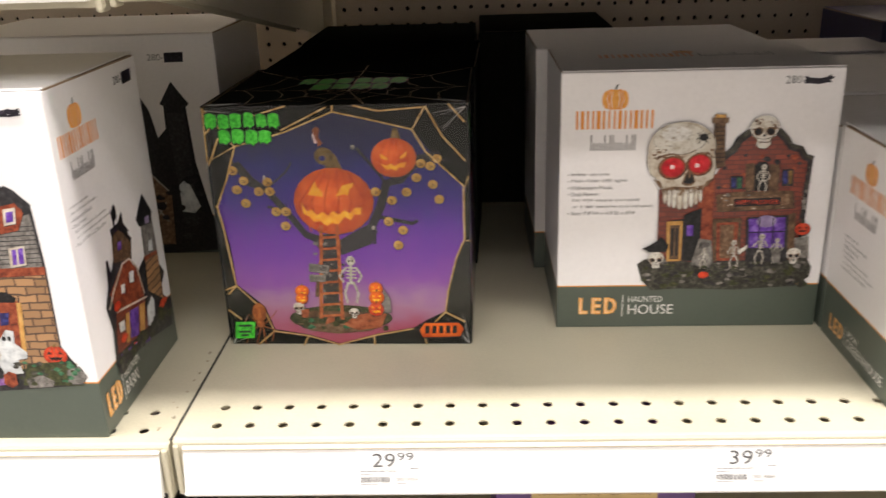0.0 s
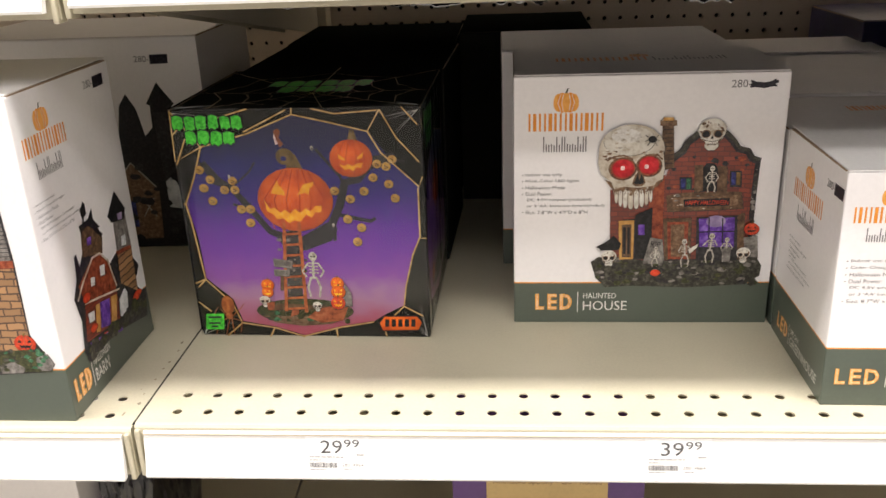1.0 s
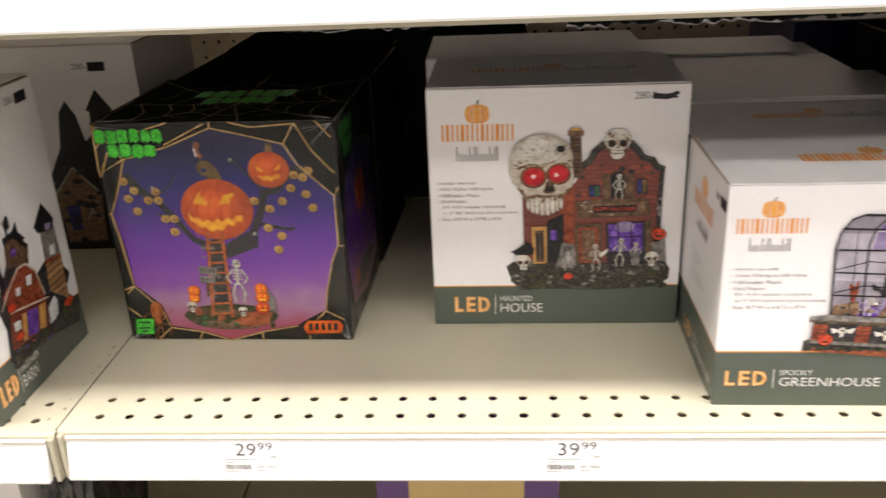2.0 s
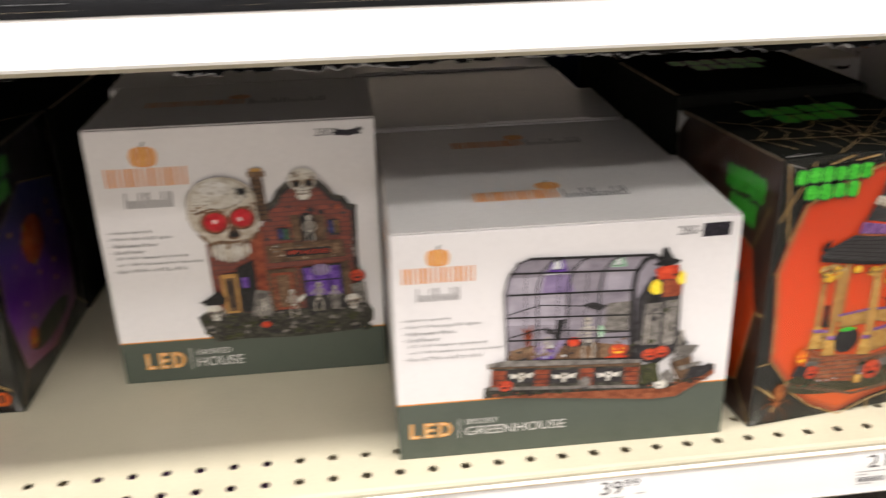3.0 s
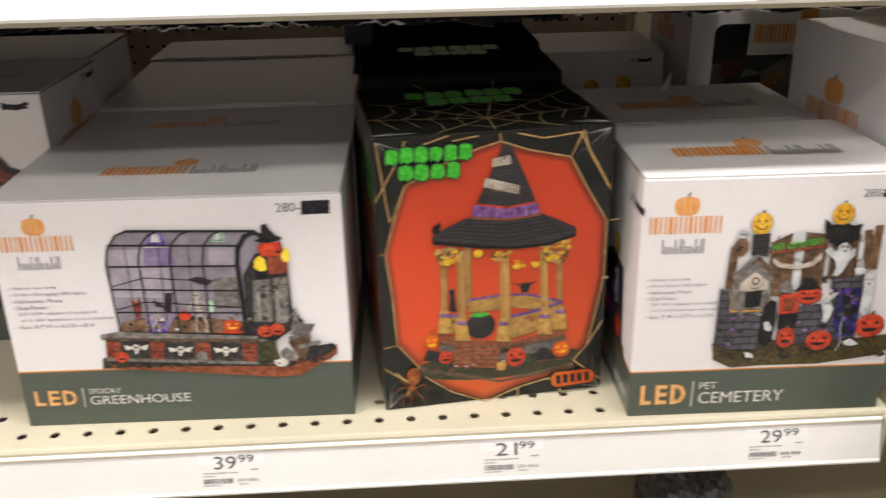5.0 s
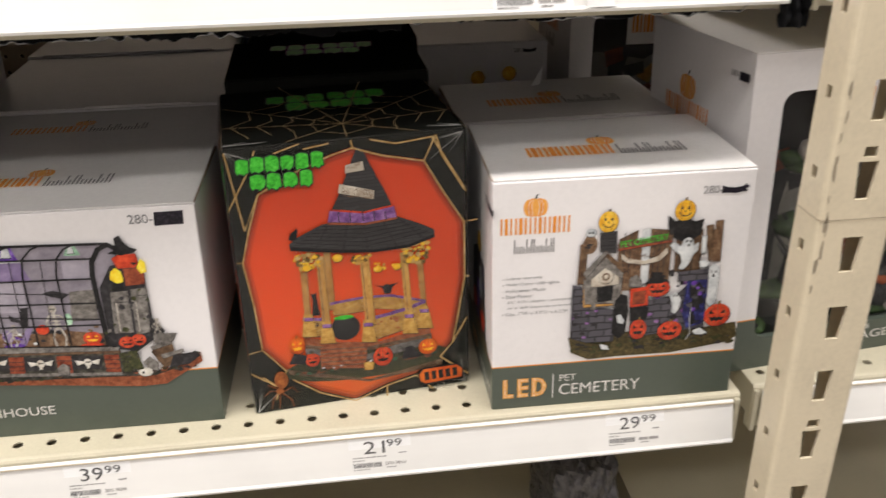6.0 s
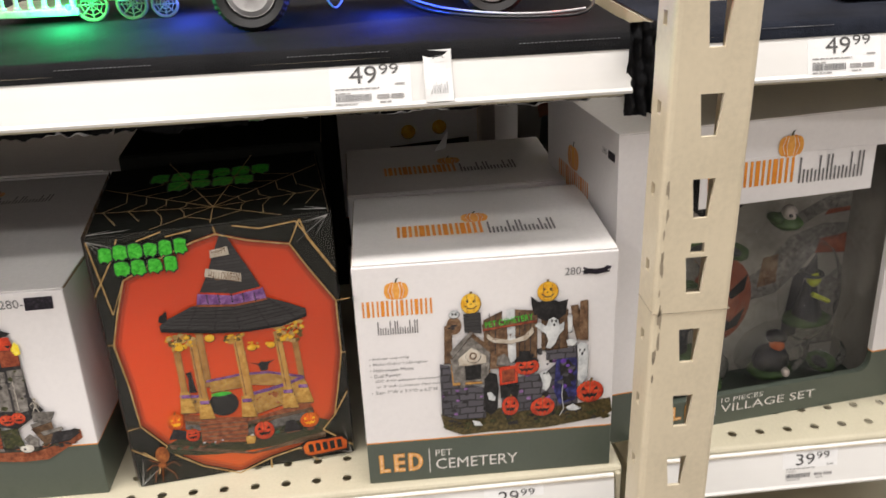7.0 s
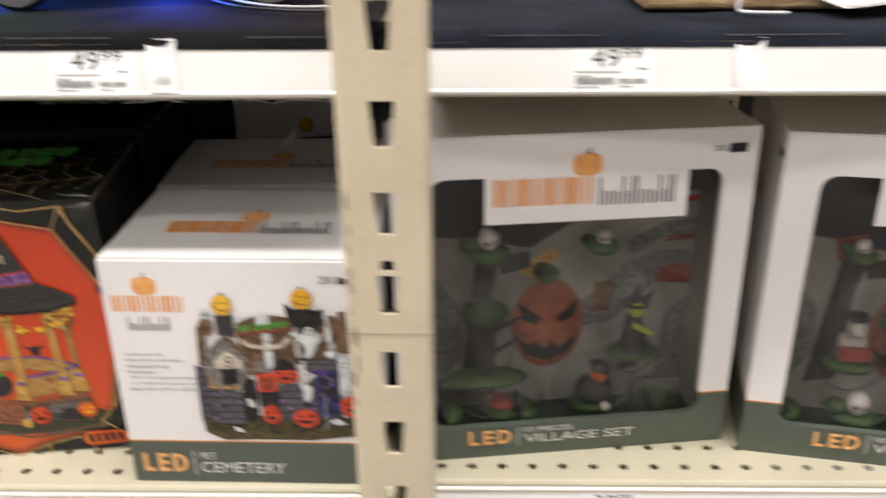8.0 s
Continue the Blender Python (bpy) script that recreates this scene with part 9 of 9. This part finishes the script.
# the cloth's torn ends hanging under the rail
tatters = thing("cloth_fringe", pose(0, 0, 1.2675), "ragged black cloth ends hanging under the upper shelf rail", "cloth", "shelf cloths")
rag = random.Random(11)
for seg in range(13):
    xa = -0.16 + 0.09 * seg
    bm, hem = bmesh.new(), bmesh.new()
    up, lo, h1, h2 = [], [], [], []
    deep = rag.uniform(0.010, 0.018) * (0.6 if seg < 4 else 1.0)
    for k in range(49):
        x = xa + 0.0895 * k / 48
        yy = 0.552 + 0.006 * noise.noise((x * 14, 3.1, seg))
        b = -deep * (0.62 + 0.30 * noise.noise((x * 40, seg, 0.0)) + 0.22 * noise.noise((x * 170, seg, 1.0)))
        up.append(bm.verts.new((x, yy + 0.012, 0.006)))
        lo.append(bm.verts.new((x, yy, b)))
        w = (0.0006 + max(0.0, noise.noise((x * 190, 7.7, seg)) - 0.1) * 0.0045) * (noise.noise((x * 23, 2.2, 0)) > -0.05)
        h1.append(hem.verts.new((x, yy - 0.0012, b - 0.0002)))
        h2.append(hem.verts.new((x, yy - 0.0020, b + w)))
    for k in range(48):
        bm.faces.new((up[k], lo[k], lo[k + 1], up[k + 1]))
        hem.faces.new((h1[k], h2[k], h2[k + 1], h1[k + 1]))
    part("ragged_strip", bm, FABRIC, tatters)
    part("frayed_hem", hem, FABRIC_EDGE, tatters, "pale frayed threads")
side = thing("cloth_fall", pose(0.9990, 0.533, 1.246), "crumpled black cloth falling beside the post", "cloth", "shelf cloths")
bm = bmesh.new()
bmesh.ops.create_grid(bm, x_segments=14, y_segments=24, size=0.5)
for v in bm.verts:
    u, q = v.co.x + 0.5, v.co.y + 0.5
    v.co = Vector((0.020 * u, 0.006 + 0.007 * noise.noise((u * 5, q * 9, 4.0)) + 0.003 * math.sin(16 * u + 6 * q), 0.004 + 0.064 * q))
part("fold", bm, FABRIC, side, smooth=True)


# ---- toys on the upper shelf ----
CLOTH_Z = 1.3072


def wheel(parent, x, y, r, w, tyre_mat, rim_mat):
    bm = bmesh.new()
    prof = [(0.62, 0.0), (0.72, 0.38), (0.90, 0.5), (1.0, 0.36), (1.0, -0.36), (0.90, -0.5), (0.72, -0.38)]
    n = 80
    rings = [[bm.verts.new((r * p * (1.035 if p == 1.0 and k % 2 else 1.0) * math.cos(6.28318 * k / n), w * q, r * p * (1.035 if p == 1.0 and k % 2 else 1.0) * math.sin(6.28318 * k / n))) for p, q in prof] for k in range(n)]
    for k in range(n):
        a, b = rings[k], rings[(k + 1) % n]
        for j in range(len(prof)):
            bm.faces.new((a[j], b[j], b[(j + 1) % len(prof)], a[(j + 1) % len(prof)]))
    ty = part("tyre", bm, tyre_mat, parent, "black rubber tyre", m=pose(x, y, r * 1.02))
    bm = bmesh.new()
    add_cyl(bm, (0, -w * 0.30, 0), (0, w * 0.3, 0), r * 0.66, r * 0.66, 32)
    add_cyl(bm, (0, -w * 0.42, 0), (0, -w * 0.30, 0), r * 0.50, r * 0.64, 32, caps=False)
    add_cyl(bm, (0, -w * 0.44, 0), (0, -w * 0.28, 0), r * 0.16, r * 0.2, 20)
    for k in range(6):
        a = 6.28318 * k / 6
        add_cyl(bm, (r * 0.34 * math.cos(a), -w * 0.34, r * 0.34 * math.sin(a)), (r * 0.34 * math.cos(a), -w * 0.29, r * 0.34 * math.sin(a)), r * 0.05, r * 0.05, 10)
    part("rim", bm, rim_mat, ty, "silver wheel rim")
    return ty


truck = thing("toy_truck", pose(0.743, 0.632, CLOTH_Z), "red and silver toy truck with big rubber tyres", "toy truck")
wheel(truck, 0.0, 0.0, 0.0275, 0.022, RUBBER, CHROME)
wheel(truck, 0.180, 0.012, 0.0275, 0.022, RUBBER, CHROME)
wheel(truck, 0.0, 0.085, 0.0275, 0.022, RUBBER, CHROME)
wheel(truck, 0.180, 0.097, 0.0275, 0.022, RUBBER, CHROME)
bm = bmesh.new()
add_box(bm, -0.03, 0.016, 0.030, 0.215, 0.078, 0.042, bevel=0.002)
part("chassis", bm, RESIN_BLACK, truck)
bm = bmesh.new()
add_box(bm, 0.034, -0.006, 0.027, 0.150, 0.012, 0.031, bevel=0.001)
part("running_board", bm, CHROME, truck, "silver running board")
bm = bmesh.new()
add_box(bm, 0.032, -0.002, 0.0315, 0.152, 0.082, 0.085, bevel=0.004)
add_box(bm, -0.045, 0.004, 0.060, 0.05, 0.080, 0.085, bevel=0.004)
add_box(bm, 0.14, 0.004, 0.060, 0.235, 0.080, 0.080, bevel=0.004)
part("body", bm, TRUCK_RED, truck, "red painted body")

coach = thing("skeleton_coach", pose(0.585, 0.716, CLOTH_Z), "brown resin coach with web wheels and bone posts", "toy coach")
bm = bmesh.new()
add_box(bm, -0.055, -0.010, 0.006, 0.010, 0.05, 0.012, bevel=0.0015)
part("step_base", bm, BONE, coach, "pale bone coloured base")
for k in range(6):
    bm = bmesh.new()
    xx = -0.05 + 0.011 * k
    add_cyl(bm, (xx, -0.006, 0.012), (xx + 0.001, -0.006, 0.034), 0.0022, 0.0016, 8)
    add_ball(bm, (xx, -0.006, 0.013), (0.0034, 0.003, 0.0022), 0, 8, 6)
    part("bone_post", bm, BONE, coach)
bm = bmesh.new()
add_box(bm, -0.058, -0.004, 0.034, 0.105, 0.055, 0.085, bevel=0.004)
add_box(bm, 0.006, 0.002, 0.014, 0.105, 0.052, 0.036, bevel=0.003)
part("carriage", bm, RESIN, coach)
for k, (xx, r) in enumerate(((0.020, 0.0125), (0.052, 0.0115), (0.078, 0.0100))):
    bm = bmesh.new()
    n = 24
    for j in range(n):
        a, b = 6.28318 * j / n, 6.28318 * (j + 1) / n
        add_cyl(bm, (xx + r * math.cos(a), -0.006, r + 0.001 + r * math.sin(a)), (xx + r * math.cos(b), -0.006, r + 0.001 + r * math.sin(b)), r * 0.13, r * 0.13, 6)
        if j % 3 == 0:
            add_cyl(bm, (xx, -0.006, r + 0.001), (xx + r * math.cos(a), -0.006, r + 0.001 + r * math.sin(a)), r * 0.06, r * 0.06, 6)
            for q in (0.4, 0.7):
                c = 6.28318 * (j + 3) / n
                add_cyl(bm, (xx + q * r * math.cos(a), -0.0062, r + 0.001 + q * r * math.sin(a)), (xx + q * r * math.cos(c), -0.0062, r + 0.001 + q * r * math.sin(c)), r * 0.045, r * 0.045, 5)
    part("web_wheel", bm, RESIN, coach, "small wheel with web spokes")
bm = bmesh.new()
add_cyl(bm, (0.045, -0.010, 0.017), (0.082, -0.010, 0.020), 0.0018, 0.0018, 10)
for xx in (0.045, 0.082):
    add_ball(bm, (xx, -0.010, 0.0185), (0.0034, 0.003, 0.0034), 0, 10, 6)
part("long_bone", bm, BONE, coach, "bone rod over the wheels")


def led(parent, x, y, z, mat, colour, watts):
    """A small coloured lamp on a toy, with the light that it throws on the cloth."""
    bm = bmesh.new()
    add_ball(bm, (x, y, z), 0.0022, 0, 10, 8)
    part("led", bm, mat, parent, "small lit coloured lamp")
    lamp = bpy.data.lights.new("led_light", "POINT")
    lamp.energy, lamp.color, lamp.shadow_soft_size = watts, colour, 0.004
    ob = new("led_light", lamp)
    ob.parent = parent
    ob.location = (x, y - 0.010, z + 0.004)


led(coach, 0.006, -0.020, 0.014, LED_GREEN, (0.02, 1.0, 0.3), 1.4)
led(coach, 0.098, -0.008, 0.018, LED_BLUE, (0.03, 0.08, 1.0), 1.0)
led(truck, 0.100, 0.030, 0.020, LED_BLUE, (0.03, 0.08, 1.0), 0.8)
led(truck, 0.228, 0.004, 0.012, LED_RED, (1.0, 0.05, 0.03), 0.05)


def cable(points, r, mat, label, name="cable"):
    cu = bpy.data.curves.new(name, "CURVE")
    cu.dimensions, cu.bevel_depth, cu.bevel_resolution = "3D", r, 2
    sp = cu.splines.new("NURBS")
    sp.points.add(len(points) - 1)
    for p, q in zip(sp.points, points):
        p.co = (*q, 1)
    sp.use_endpoint_u, sp.order_u = True, 3
    cu.materials.append(mat)
    return tagged(new(name, cu), label, "cable", "display cables")


cz = CLOTH_Z + 0.0042
cable([(0.79, 0.70, cz + 0.02), (0.800, 0.640, cz), (0.812, 0.690, cz + 0.012), (0.83, 0.74, cz + 0.02)], 0.0008, WHITE_CABLE, "thin pale wire looping over the cloth")
cable([(0.84, 0.72, cz + 0.012), (0.862, 0.668, cz), (0.900, 0.612, cz), (0.955, 0.590, cz), (0.995, 0.600, cz), (1.006, 0.66, cz + 0.006)], 0.0012, CABLE, "black power cable lying on the cloth")
cable([(0.83, 0.76, cz + 0.01), (0.868, 0.676, cz + 0.001), (0.908, 0.619, cz + 0.001), (0.958, 0.597, cz + 0.001), (0.99, 0.62, cz)], 0.0009, WHITE_CABLE, "thin grey wire beside the black cable")

log = thing("log_base", pose(1.19, 0.612, 1.303 + 0.0042), "pale carved log base of a display piece", "display piece")
bm = bmesh.new()
add_box(bm, 0, 0, 0, 0.16, 0.09, 0.017, bevel=0.005, segs=3)
bmesh.ops.subdivide_edges(bm, edges=bm.edges[:], cuts=4, use_grid_fill=True)
for v in bm.verts:
    v.co.z += 0.0022 * noise.noise((v.co.x * 60, v.co.y * 200, v.co.z * 200)) * (v.co.z > 0.004)
    v.co.y += 0.0025 * noise.noise((v.co.x * 90, 2.0, v.co.z * 120))
part("slab", bm, BARK, log, smooth=True)
cable([(1.262, 0.604, 1.332), (1.246, 0.598, 1.3092), (1.262, 0.594, 1.3085), (1.284, 0.593, 1.3085)], 0.0013, WHITE_CABLE, "short white cord at the log base")
leaf = thing("paper_leaflet", pose(1.318, 0.583, 1.3125, 4, -3, 14), "white folded paper leaflet on the cloth", "leaflet")
bm = bmesh.new()
add_box(bm, 0, 0, 0, 0.11, 0.07, 0.0006)
add_box(bm, 0.002, 0.001, 0.0012, 0.108, 0.069, 0.0018)
part("sheet", bm, PAPER, leaf)

# ---- goods on the base shelves below ----
hutch = thing("purple_carton", pose(0.030, 0.628, 0.5601), "purple carton with a buff handwritten sign on its front", "carton")
part("body", carton_body(0.178, 0.20, 0.30, 0, [PURPLE_CARD]), None, hutch)
sign = thing("paper_sign", pose(0.062, 0.6268, 0.76), "buff paper sign with brown handwriting", "sign")
part("sheet", box_bm(0, 0, 0, 0.112, 0.0006, 0.0715), SIGN_PAPER, sign)
g = Print(sign, "front", 0.112, 0.001, 0.0715, lift=0.0003)
g.start("handwriting", "brown handwritten line")
g.text("stain", "Animated Spooky - Go - Round", 6, 61.5, 100, 6.5)
g.flush()
pale = carton("white_carton", "plain white carton on the base shelf", 0.245, 0.2, 0.30, -0.60, 0.66, 0.5601, 0, 0, [CARD], "white cartons")


def crumpled(name, label, category, x, y, z, w, d, h, mat, seed, film=False):
    ob = thing(name, pose(x, y, z), label, category)
    bm = bmesh.new()
    bmesh.ops.create_icosphere(bm, subdivisions=5, radius=1)
    for v in bm.verts:
        c = v.co.copy()
        q = 1 / max(abs(c.x), abs(c.y), abs(c.z)) ** 0.6
        k = 1 + 0.10 * noise.noise(c * 3 + Vector((seed, 0, 0))) + 0.07 * noise.noise(c * 9 + Vector((0, seed, 0)))
        v.co = Vector((c.x * q * k * w / 2.3, c.y * q * k * d / 2.3, max(-1.0, c.z * q * k) * h / 2.3 + h / 2.3))
    part("bag", bm, mat, ob, smooth=False)
    return ob


crumpled("plastic_bag", "shiny black crumpled plastic bag on the base shelf", "bag", -0.315, 0.74, 0.5601, 0.075, 0.16, 0.30, BAG_DARK, 2.0)
crumpled("tinsel_bag", "silver and black tinsel decoration in a bag", "decoration", 0.945, 0.77, 0.5601, 0.105, 0.16, 0.20, BAG_GREY, 6.0)
